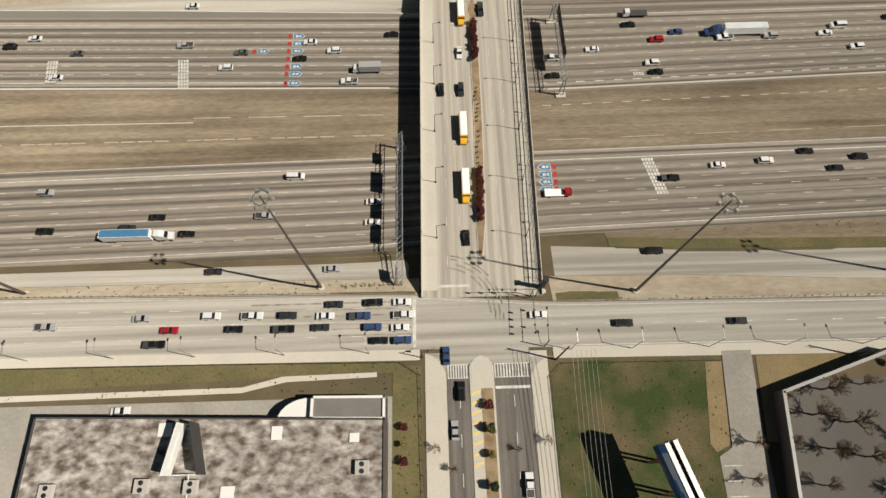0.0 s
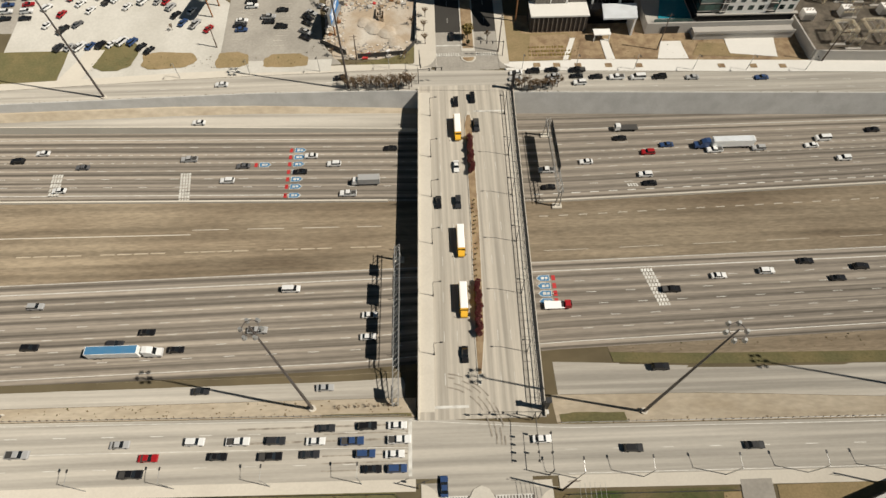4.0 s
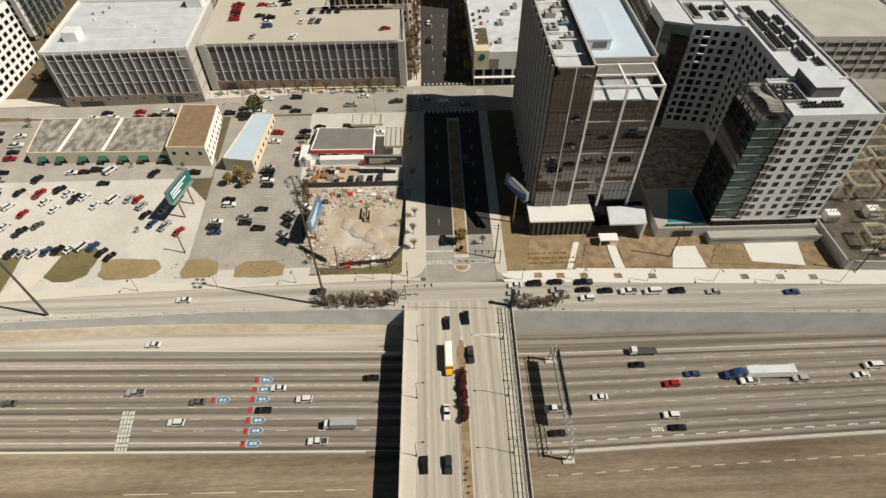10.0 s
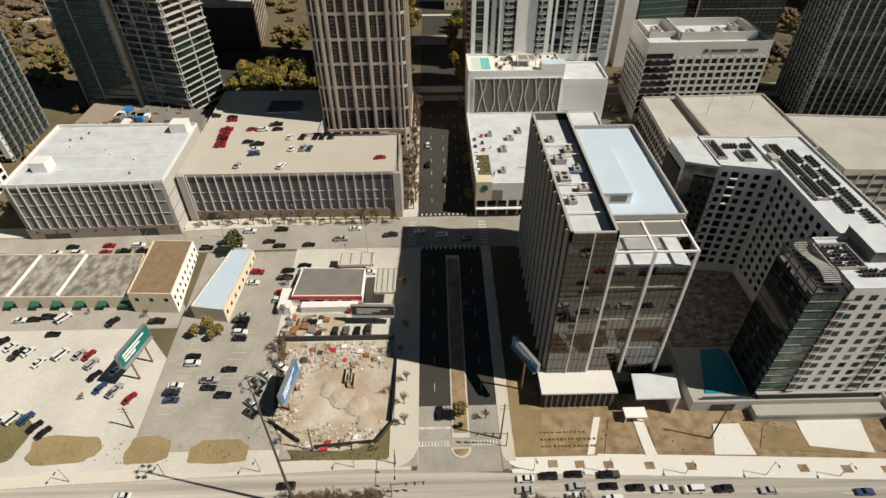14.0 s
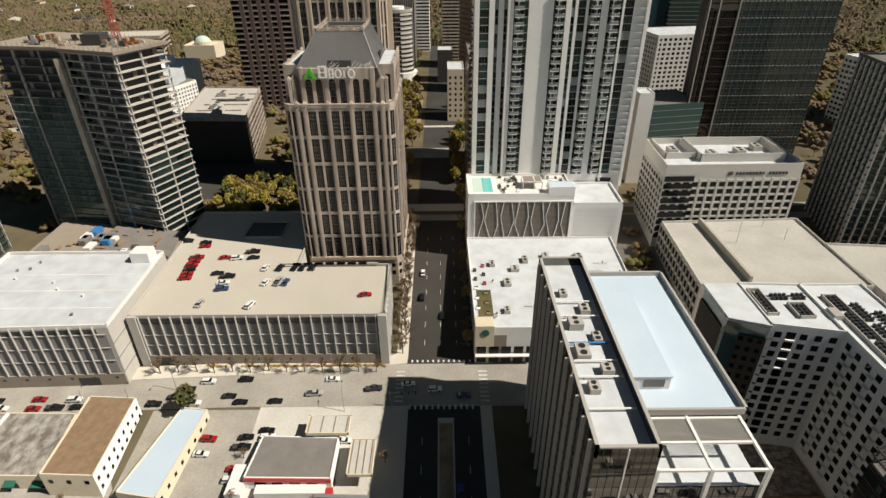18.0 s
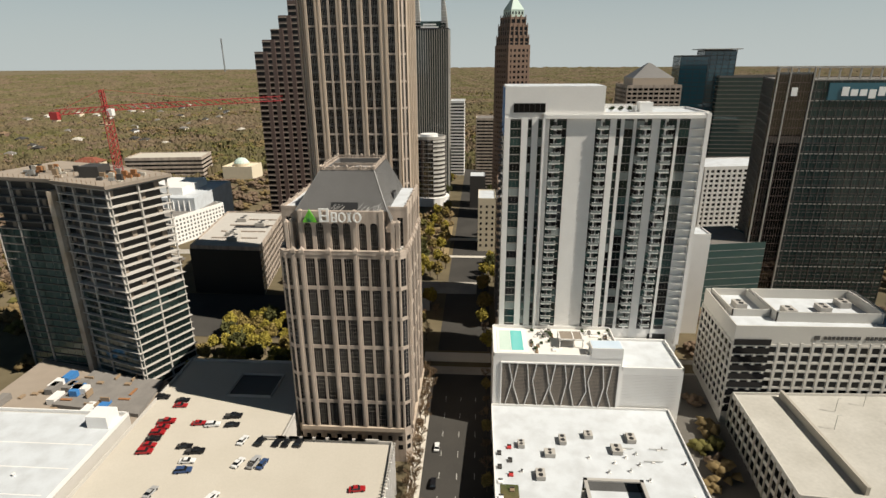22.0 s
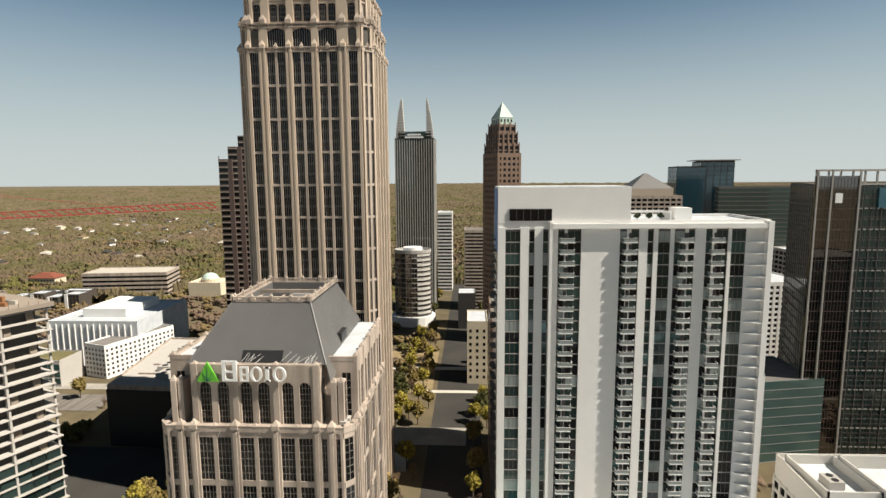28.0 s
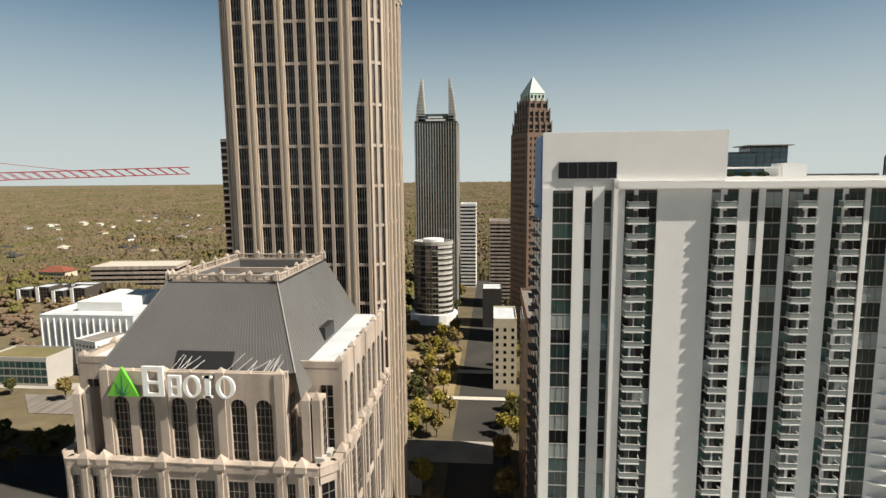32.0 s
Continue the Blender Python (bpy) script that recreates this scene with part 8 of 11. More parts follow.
def billboard(name, centre, turn, w, h, z0, face, label, posts=2, deep=0.9, second=None):
    """A roadside billboard on steel posts."""
    x, y = centre
    b = thing("billboard", (x, y, gz(y)), label, "billboard")
    a = Vector((math.cos(turn), math.sin(turn), 0)) * w / 2
    wl = Wall((x - a.x, y - a.y), (x + a.x, y + a.y))
    boxes("backing", [wl.box(0, w, z0, z0 + h, -deep, -0.05)], "charcoal", b)
    boxes("face", [wl.box(0.1, w - 0.1, z0 + 0.1, z0 + h - 0.1, -0.05, 0.02)], face, b)
    boxes("frame", [wl.box(-0.15, w + 0.15, z0 - 0.2, z0, -deep, 0.15), wl.box(-0.15, w + 0.15, z0 + h, z0 + h + 0.2, -deep, 0.15), wl.box(-0.2, 0, z0, z0 + h, -deep, 0.12), wl.box(w, w + 0.2, z0, z0 + h, -deep, 0.12)], "galvanised", b)
    for k in range(posts):
        u = w * (k + 0.5) / posts
        tubes("post", [(wl.p(u, -deep / 2, gz(y)), wl.p(u, -deep / 2, z0), 0.3)], "rust", b, n=8)
    boxes("catwalk", [wl.box(0, w, z0 - 0.35, z0 - 0.25, 0.1, 1.0)], "galvanised", b)
    for k in range(3):
        boxes("text_bar", [wl.box(w * 0.12, w * (0.85 - 0.18 * k), z0 + h * (0.62 - 0.22 * k), z0 + h * (0.76 - 0.22 * k), 0.02, 0.05)], second or "sign_white", b)
    return b


billboard("billboard", (-96, 86), radians(76), 13.5, 5.2, 11.5, "sign_teal", "teal billboard with white text bars", 2)
billboard("billboard", (-46.5, 74), radians(82), 13.5, 4.6, 8.0, "sign_blue", "blue roadside billboard on posts", 2)
billboard("billboard", (-24, 103.5), radians(-2), 14.5, 4.2, 7.5, "charcoal", "dark billboard with a tan emblem", 1, second="cream")
billboard("billboard", (23.5, 76), radians(-62), 12, 3.2, 17.0, "sign_blue", "long blue and white sign on a pole", 1)
billboard("billboard", (38.2, -125.5), radians(-73), 15, 5, 12.0, "sign_blue", "blue billboard above a grass lot", 2)
billboard("billboard", (40.8, -124.7), radians(107), 15, 5, 12.0, "sign_red", "red-edged billboard above a grass lot", 2)

# rubble, skips and site fence
rng = np.random.default_rng(12)
vs, fs = [], []
for k in range(700):
    a = rng.random()
    x, y = (rng.uniform(-52, -18), rng.uniform(84, 95.5)) if a < 0.45 else (rng.uniform(-52, -44), rng.uniform(62, 92)) if a < 0.75 else (rng.uniform(-46, -19), rng.uniform(57.5, 66))
    s2 = rng.uniform(0.12, 0.5)
    n = len(vs)
    vs += [(x + sx * s2 * rng.uniform(0.4, 1.2), y + sy * s2 * rng.uniform(0.4, 1.2), gz(y) + 0.12 + (sz > 0) * s2 * rng.uniform(0.3, 1.0)) for sz in (-1, 1) for sx, sy in ((-1, -1), (1, -1), (1, 1), (-1, 1))]
    fs += [tuple(i + n for i in f) for f in FACES]
tagged(raw("rubble", vs, fs, "rubble"), "scattered grey and white rubble over the site", "rubble", kind="stuff")
rng = np.random.default_rng(11)
for k in range(60):
    a = rng.random()
    x, y = (rng.uniform(-46, -20), rng.uniform(86, 95)) if a < 0.5 else (rng.uniform(-50, -44), rng.uniform(66, 90)) if a < 0.75 else (rng.uniform(-38, -22), rng.uniform(58, 62))
    s = rng.uniform(0.3, 1.3)
    v = [(x + sx * s * rng.uniform(0.5, 1), y + sy * s * rng.uniform(0.5, 1), gz(y) + 0.13 + (sz > 0) * s * rng.uniform(0.3, 0.8)) for sz in (-1, 1) for sx, sy in ((-1, -1), (1, -1), (1, 1), (-1, 1))]
    tagged(raw("debris", v, FACES, str(rng.choice(["white_panel", "rust", "wood", "grey_precast", "charcoal", "sign_red", "dirt"]))), "broken piece of building debris on the ground", "debris", "site debris")
for x, y, ang in ((-29.5, 80, 1.2), (-30.5, 82, 1.2)):
    sk = thing("skip", (x, y, gz(y) + 0.1), "long tan steel waste skip", "skip")
    boxes("floor", [hexa(x - 0.9, x + 0.9, y - 2.6, y + 2.6, gz(y) + 0.1, gz(y) + 0.25)], "wood", sk)
    boxes("side", ring(rect(x - 1.0, x + 1.0, y - 2.7, y + 2.7), 0.12, gz(y) + 0.1, gz(y) + 1.5), "dirt", sk)
for cx, cy, r, h in ((-32, 75, 4.5, 1.6), (-36, 78, 3.6, 1.1), (-27, 72, 4.0, 1.4), (-24, 67, 3.4, 0.9)):
    vs = [(cx + rr * math.cos(a) * (1 + 0.15 * math.sin(3 * a + cx)), cy + rr * math.sin(a), gz(cy) + 0.1 + hh) for rr, hh in ((r, 0), (r * 0.55, h * 0.7), (r * 0.12, h)) for a in np.linspace(0, 2 * math.pi, 13)[:-1]]
    fs = [(j * 12 + i, j * 12 + (i + 1) % 12, (j + 1) * 12 + (i + 1) % 12, (j + 1) * 12 + i) for j in range(2) for i in range(12)] + [tuple(range(24, 36))]
    tagged(raw("dirt_heap", vs, fs, "dirt"), "low heap of pale dug earth", "dirt heap", "site heaps")


def fence(name, pts, h, material, label, step=2.4, mesh="charcoal", dz=0.0, solid=True):
    """A fence along a line of points: posts, and a panel in each stretch."""
    f = thing(name, (*pts[0], gz(pts[0][1]) + dz), label, "fence", kind="")
    for (x0, y0), (x1, y1) in zip(pts, pts[1:]):
        w = Wall((x0, y0), (x1, y1))
        n = max(1, int(w.long / step))
        g = gz((y0 + y1) / 2) + dz
        for k in range(n + 1):
            boxes("post", [w.box(k * w.long / n - 0.06, k * w.long / n + 0.06, g, g + h, -0.06, 0.06)], material, f)
        boxes("top_rail", [w.box(0, w.long, g + h - 0.08, g + h, -0.04, 0.04)], material, f)
        if solid:
            boxes("panel", [w.box(0, w.long, g + 0.1, g + h - 0.1, -0.02, 0.02)], mesh, f)
        else:
            for k in range(int(w.long / 0.45)):
                boxes("picket", [w.box(k * 0.45, k * 0.45 + 0.05, g + 0.1, g + h - 0.05, -0.02, 0.02)], material, f)
    fuse(f, ("picket",))
    return f


fence("site_fence", [(-38, 58), (-20, 59.5), (-15.5, 66), (-15.5, 90)], 2.2, "black_metal", "black screened fence round the demolition site")
fence("site_fence", [(-53, 67), (-42.5, 60)], 2.2, "black_metal", "black screened fence round the demolition site")

# ---- west of the freeway ----
patch("verge_west", [(-300, -93.5), (-22, -95.6), (-20, -98.5), (-300, -104)], "grass", "rough grass strip behind the pavement", "grass", 0.10)
patch("lane_service", [(-300, -104), (-24, -104.5), (-24, -150), (-300, -150)], "lot_asphalt", "worn asphalt service lane", "road", 0.06)
patch("path_west", [(-300, -103.2), (-62, -101.2), (-52, -98.8), (-28, -98.4), (-28, -99.6), (-51, -100.2), (-62, -102.6), (-300, -104.8)], "sidewalk", "white concrete kerb path", "pavement", 0.2)
patch("verge_building", [(-24, -97), (-16.5, -97), (-16.5, -180), (-24, -180)], "grass", "grass strip beside the low building", "grass", 0.12)
patch("lot_green", [(15.9, -97), (60, -97), (56, -122), (54, -180), (15.9, -180)], "grass_green", "green grass lot", "grass", 0.10)
patch("drive_west", [(61, -95.5), (68.6, -95.5), (66.8, -118), (66, -180), (54, -180), (55, -121), (58.5, -119)], "lot_asphalt", "grey asphalt driveway", "road", 0.19)
patch("verge_dry", [(56.2, -98.2), (60.4, -98.2), (58.2, -118.4), (54.6, -120), (53.4, -118)], "dry_grass", "dry brown grass edge beside the driveway", "grass", 0.17)
patch("verge_right", [(69.5, -97), (104, -97), (72, -107), (70, -118), (67.5, -118)], "dry_grass", "dry grass verge beside the driveway", "grass", 0.12)
patch("lot_right", [(73, -110), (80, -104), (140, -102), (140, -180), (70, -180)], "asphalt", "grey car park with bare trees", "car park", 0.10)
for k in range(5):
    patch("bay_line", rect(55.6, 60, -123.2 - k * 3.4, -123.0 - k * 3.4), "marking", "white parking bay line", "marking", 0.2)
dg = thing("screen_wall", (71, -107, 0), "long low wall with a blue-grey top", "wall", kind="structure")
for a, b2 in (((103, -96.5), (71.5, -106.5)), ((71.5, -106.5), (69, -131)), ((69, -131), (74, -175))):
    w = Wall(a, b2)
    boxes("wall", [w.box(0, w.long, 0, 4.6, -0.5, 0)], "dark_granite", dg)
    boxes("coping", [w.box(0, w.long, 4.6, 4.8, -0.7, 0.1)], "slate_metal_roof", dg, "dull blue-grey coping")
low = building("warehouse", [(-107, -170), (-25, -170), (-25, -110.5), (-107, -107.8)], 0, 8, "dark_granite", "stained_roof", "low building with a stained white roof", "warehouse", 0.5)
ann = building("annex", [(-43, -110), (-25.2, -110.6), (-25.2, -105), (-43, -104.6)], 0, 6.0, "charcoal", "grey_roof", "flat annex with a white-rimmed grey roof", "building", 0.01)
boxes("rim", ring([(-43, -110), (-25.2, -110.6), (-25.2, -105), (-43, -104.6)], 0.6, 6.0, 6.6), "white_panel", ann)
arc = [(-43.2 - 8 * math.cos(a), -110 + 5.2 * math.sin(a)) for a in np.linspace(0, math.pi / 2, 8)]
tagged(prism("entrance_canopy", [(-43.2, -110)] + arc[::-1], 4.2, 5.0, "white_panel"), "rounded white entrance canopy", "canopy")
tubes("canopy_post", [((-49, -108, 0), (-49, -108, 4.2), 0.2)], "white_panel", bpy.data.objects["entrance_canopy"])
for x, y in ((-100, -124), (-79, -123.5), (-68, -124), (-30, -121), (-97, -140), (-60, -140)):
    rooftop_unit(x, y, 8.12, 3.0, 3.0, 1.4)
RIDERS.clear()
for x, y, w, l in ((-76, -111.5, 3, 3), (-50, -113, 2.4, 3), (-32, -114.5, 2.2, 2), (-60, -126, 3, 4)):
    tagged(boxes("roof_hatch", [hexa(x - w / 2, x + w / 2, y - l / 2, y + l / 2, 8.1, 8.5)], "white_panel"), "white roof hatch on a stained roof", "roof hatch", "roof hatches")
vb = thing("roof_billboard", (-70, -115, 8.1), "V-shaped rooftop billboard on a white steel frame", "billboard")
for a, b2, m in (((-72.5, -121.5), (-70.5, -110.5), "white_panel"), ((-68, -110.5), (-65, -121.5), "charcoal")):
    w = Wall(a, b2)
    boxes("panel", [w.box(0, w.long, 9.6, 14.4, -0.3, 0)], m, vb)
    boxes("text_bar", [w.box(1.5, w.long - 2, 11.4, 12.4, 0.0, 0.05)], "logo_green" if m == "charcoal" else "sign_white", vb)
tubes("frame", [((-72.4, -121.4, 9.8), (-65, -121.4, 9.8), 0.12), ((-70.5, -110.6, 9.8), (-68, -110.6, 9.8), 0.12), ((-72, -119, 8.1), (-72, -119, 10), 0.12), ((-66, -119, 8.1), (-66, -119, 10), 0.12), ((-70, -111.5, 8.1), (-70, -111.5, 10), 0.12), ((-68.5, -121.4, 9.8), (-69, -128, 8.2), 0.12)], "white_panel", vb)
wmed = thing("traffic_island", (-1.2, -110, 0), "planted street median with brick paving", "traffic island", kind="structure")
prism("kerb", [(-4.4, -180), (1.8, -180), (1.8, -97.6), (0.6, -95.6), (-1.3, -94.8), (-3.2, -95.6), (-4.4, -97.6)], 0.05, 0.25, "kerb", wmed)
prism("paving", [(-3.9, -103), (1.3, -103), (1.3, -97.6), (-3.9, -97.6)], 0.25, 0.3, "sidewalk", wmed)
prism("mulch_bed", [(-1.6, -180), (1.3, -180), (1.3, -103.2), (-1.6, -103.2)], 0.25, 0.32, "mulch", wmed)
for k in range(8):
    tagged(boxes("hatch_bar", [[(-4.2, -105 - k * 2.4, 0.26), (-1.8, -104 - k * 2.4, 0.26), (-1.8, -103.4 - k * 2.4, 0.26), (-4.2, -104.4 - k * 2.4, 0.26), (-4.2, -105 - k * 2.4, 0.28), (-1.8, -104 - k * 2.4, 0.28), (-1.8, -103.4 - k * 2.4, 0.28), (-4.2, -104.4 - k * 2.4, 0.28)]], "marking_yellow", wmed), kind="stuff")
emed = thing("traffic_island", (4.3, 66, 0), "planted street median on the shaded street", "traffic island", kind="structure")
boxes("kerb", [[(1.7, 60.5, gz(60.5)), (6.9, 60.5, gz(60.5)), (6.9, 136, gz(136)), (1.7, 136, gz(136)), (1.7, 60.5, gz(60.5) + 0.3), (6.9, 60.5, gz(60.5) + 0.3), (6.9, 136, gz(136) + 0.3), (1.7, 136, gz(136) + 0.3)]], "kerb", emed)
boxes("mulch_bed", [[(2.2, 62, gz(62)), (6.4, 62, gz(62)), (6.4, 134, gz(134)), (2.2, 134, gz(134)), (2.2, 62, gz(62) + 0.36), (6.4, 62, gz(62) + 0.36), (6.4, 134, gz(134) + 0.36), (2.2, 134, gz(134) + 0.36)]], "mulch", emed)
nose = thing("traffic_island", (4.2, 56.3, 0), "half-round pale kerbed island with mulch", "traffic island", kind="structure")
prism("kerb", [(1.2, 57.4)] + [(4.2 + 3.0 * math.cos(a), 57.4 + 3.2 * math.sin(a)) for a in np.linspace(math.pi, 2 * math.pi, 10)] + [(7.2, 57.4)], 0.05, 0.26, "kerb", nose)
prism("mulch_bed", [(4.2 + 2.2 * math.cos(a), 57.0 + 2.2 * math.sin(a)) for a in np.linspace(math.pi, 2 * math.pi, 10)], 0.26, 0.32, "mulch", nose)


# ---- road markings ----
def bars(name, some, label, material="marking"):
    return tagged(boxes(name, some, material), label, "marking", kind="stuff")


def flat(x0, x1, ylo, yhi, z):
    return [(x0, ylo(x0), z), (x1, ylo(x1), z), (x1, yhi(x1), z), (x0, yhi(x0), z), (x0, ylo(x0), z + 0.02), (x1, ylo(x1), z + 0.02), (x1, yhi(x1), z + 0.02), (x0, yhi(x0), z + 0.02)]


def stripe(f, x0, x1, z, wide=0.22, dash=0.0, gap=0.0):
    out, x = [], x0
    step = dash if dash else 12.0
    while x < x1:
        e = min(x + step, x1)
        out.append(flat(x, e, lambda q: f(q) - wide / 2, lambda q: f(q) + wide / 2, z))
        x = e + gap
    return out


def between(a, b, t):
    return lambda x: a(x) + (b(x) - a(x)) * t


zf = FW + 0.07
lines = []
for x0, x1, n in ((-330, -16, 7), (17, 330, 6)):
    lines += stripe(LOW_TOP, x0, x1, zf, 0.28) + stripe(LOW_BOTTOM, x0, x1, zf, 0.22) + stripe(lambda x: LOW_TOP(x) + 3.3, x0, x1, zf, 0.17)
    for k in range(1, n):
        lines += stripe(between(LOW_TOP, LOW_BOTTOM, k / n), x0 + 3 * k, x1, zf, 0.15, 3.0, 9.0)
bars("lane_lines_west", lines, "white lane lines on the western carriageway")
lines = []
for x0, x1 in ((-330, -16), (17, 330)):
    lines += stripe(between(UP_TOP, UP_BOTTOM, 1 / 8) if x0 < 0 else UP_TOP, x0, x1, zf, 0.22) + stripe(UP_BOTTOM, x0, -60 if x0 < 0 else x1, zf, 0.3, 0 if x0 < 0 else 3.0, 0 if x0 < 0 else 3.4)
    for k in range(2 if x0 < 0 else 1, 8):
        dense = k in (3, 4)
        lines += stripe(between(UP_TOP, UP_BOTTOM, k / 8), x0 + 2 * k, x1, zf, 0.16, 1.2 if dense else 3.0, 2.6 if dense else 9.0)
    lines += stripe(lambda x: UP_BOTTOM(x) - 2.4, x0, x1, zf, 0.15)
bars("lane_lines_east", lines, "white lane lines on the eastern carriageway")
lines = stripe(lambda x: UP_BOTTOM(x) - 9, 24, 330, FW + 0.06, 0.25, 3.0, 3.6) + stripe(between(LOW_TOP, UP_BOTTOM, 0.55), -330, -90, FW + 0.06, 0.3) + stripe(between(LOW_TOP, UP_BOTTOM, 0.6), -90, -28, FW + 0.06, 0.2, 12, 6) + stripe(between(LOW_TOP, UP_BOTTOM, 0.25), 24, 330, FW + 0.06, 0.15, 14, 10)
old = thing("old_kerb", (-90, -20, FW), "broken pale kerb along the disused pavement", "kerb", kind="structure")
for k in range(26):
    x0 = -165 + k * 5.3
    if k % 5 != 3:
        boxes("kerb_piece", [b2 for b2 in stripe(between(LOW_TOP, UP_BOTTOM, 0.36), x0, x0 + 4.6, FW + 0.05, 0.4)], "bank", old)
bars("faded_lines", lines, "faded old lines on disused pavement", "sidewalk")
lines = []
for n, k in ((4, 1), (4, 2), (4, 3)):
    lines += stripe(between(KERB_W, GUARD, k / n), -230, -18.5, 0.08, 0.16, 3.2 if k != 2 else 0, 9 if k != 2 else 0)
lines += stripe(between(KERB_W, GUARD, 0.5), 20, 230, 0.08, 0.15, 3, 9) + stripe(lambda x: KERB_W(x) + 0.4, 20, 230, 0.08, 0.15) + stripe(lambda x: GUARD(x) - 0.8, -230, 230, 0.08, 0.15)
for k in (1, 2):
    lines += stripe(between(lambda x: WALL_Y(x) + 0.7, WIL_FAR, k / 3), 22, 230, 0.08, 0.16, 3.0, 9.0)
lines += stripe(between(lambda x: WALL_Y(x) + 0.7, WIL_FAR, 0.5), -230, -18, 0.08, 0.16, 3.0, 9.0) + stripe(lambda x: WALL_Y(x) + 1.6, -230, 230, 0.08, 0.14)
bars("lane_lines_frontage", lines, "white lane lines on the frontage roads")
bars("stop_line", [hexa(-18.8, -17.9, -92.2, -78.6, 0.07, 0.1), hexa(-12, -3.2, -76.2, -75.5, 0.11, 0.13), hexa(4.4, 15.6, 28.3, 29.0, 0.11, 0.13), hexa(2.0, 10.8, -103.4, -102.7, 0.1, 0.13), hexa(-8, 1.6, 63.4, 64.1, 0.4, 0.44)], "white painted stop lines")
lines = []
for x0, x1, y0, y1, n in ((-10, -4.6, -100.4, -97.2, 8), (2.0, 11, -100.4, -97.2, 12), (-8, 1.2, 58.2, 61.0, 10), (7.2, 15.4, 58.2, 61.0, 9)):
    z = 0.1 if y0 < 0 else 0.16
    for k in range(n):
        x = x0 + k * (x1 - x0) / n
        lines.append(hexa(x, x + 0.35, y0, y1, z, z + 0.02))
    lines += [hexa(x0, x1, y0 - 0.2, y0, z, z + 0.02), hexa(x0, x1, y1, y1 + 0.2, z, z + 0.02)]
for y0 in (139.5, 161.5):
    for k in range(12):
        lines.append(hexa(-8 + k * 1.9, -7.4 + k * 1.9, y0, y0 + 3, gz(y0) + 0.2, gz(y0) + 0.24))
for x0 in (-13, 16):
    for k in range(9):
        lines.append(hexa(x0, x0 + 3, 142.5 + k * 2, 143.2 + k * 2, gz(150) + 0.25, gz(150) + 0.29))
bars("crosswalks", lines, "white ladder crosswalk bars")
lines = []
for x0, y0, y1 in ((-4.6, -70, 30), (-8.2, -70, 30), (6.6, -70, 26), (10.2, -70, 26)):
    y = y0
    while y < y1:
        lines.append(hexa(x0 - 0.07 + y * 0.012, x0 + 0.07 + y * 0.012, y, y + 3, 0.11, 0.125))
        y += 12
for x0 in (-7.0, 6.6):
    y = -180
    while y < -106:
        lines.append(hexa(x0 - 0.08, x0 + 0.08, y, y + 3, 0.1, 0.12))
        y += 9
for x0, y0, y1 in ((-3.2, 66, 130), (11.4, 66, 130), (-3.4, 170, 250), (2.6, 170, 250), (8.6, 170, 250)):
    y = y0
    while y < y1:
        lines.append([(x0 - 0.07, y, gz(y) + 0.12), (x0 + 0.07, y, gz(y) + 0.12), (x0 + 0.07, y + 3, gz(y + 3) + 0.12), (x0 - 0.07, y + 3, gz(y + 3) + 0.12)] + [(x0 - 0.07, y, gz(y) + 0.14), (x0 + 0.07, y, gz(y) + 0.14), (x0 + 0.07, y + 3, gz(y + 3) + 0.14), (x0 - 0.07, y + 3, gz(y + 3) + 0.14)])
        y += 10
bars("lane_lines_cross", lines, "white lane dashes on the cross street")
lines = []
for x0, y0 in ((-88, 70), (-88, 80), (-72, 66), (-72, 84), (-60, 72)):
    for k in range(7):
        lines.append(hexa(x0 + k * 0.4, x0 + k * 0.4 + 5, y0 + k * 2.7, y0 + k * 2.7 + 0.12, gz(y0 + k * 2.7) + 0.16, gz(y0 + k * 2.7) + 0.18))
bars("bay_lines", lines, "faint white parking bay lines", "sidewalk")
# rumble strips of worn text, and painted route shields
for nm, x0, x1, ya, yb, n in (("pavement_text", 56, 60, -45.5, -32.5, 10), ("pavement_text", -97, -92.6, -1.5, 11.0, 9), ("pavement_text", 56, 60, -0.5, 0.8, 2), ("pavement_text", -142, -138.8, 2, 12, 5)):
    st3 = []
    for k in range(n):
        y = ya + k * (yb - ya) / n
        s = (y - ya) * (0.24 if x0 > 0 else -0.14) * (-1 if x0 > 0 else 1)
        for q in range(4):
            st3.append(hexa(x0 + s + q * 0.95, x0 + s + q * 0.95 + 0.7, y, y + (yb - ya) / n * 0.8, FW + 0.07, FW + 0.09))
    bars(nm, st3, "worn white pavement lettering as bars")


def shield(x, y, flip=1):
    s = thing("route_shield", (x, y, FW + 0.07), "painted red and blue route shield on the road", "road marking", "route shields")
    pts = [(-1.6, -0.95), (1.2, -0.95), (2.2, 0.0), (1.2, 0.95), (-1.6, 0.95)]
    prism("border", [(x + px * 1.12 * flip, y + py * 1.12) for px, py in (pts if flip > 0 else pts[::-1])], FW + 0.07, FW + 0.08, "marking", s)
    prism("blue_field", [(x + px * flip, y + py) for px, py in (pts if flip > 0 else pts[::-1])], FW + 0.08, FW + 0.09, "shield_blue", s)
    boxes("red_field", [hexa(x - flip * 2.9 - 0.55, x - flip * 2.9 + 0.55, y - 0.9, y + 0.9, FW + 0.07, FW + 0.09)], "sign_red", s)
    boxes("number_bar", [hexa(x - 0.9, x + 0.1, y - 0.45, y + 0.45, FW + 0.09, FW + 0.1)], "marking", s)
    boxes("number_bar", [hexa(x + 0.35, x + 1.1, y - 0.4, y + 0.4, FW + 0.09, FW + 0.1)], "marking", s)


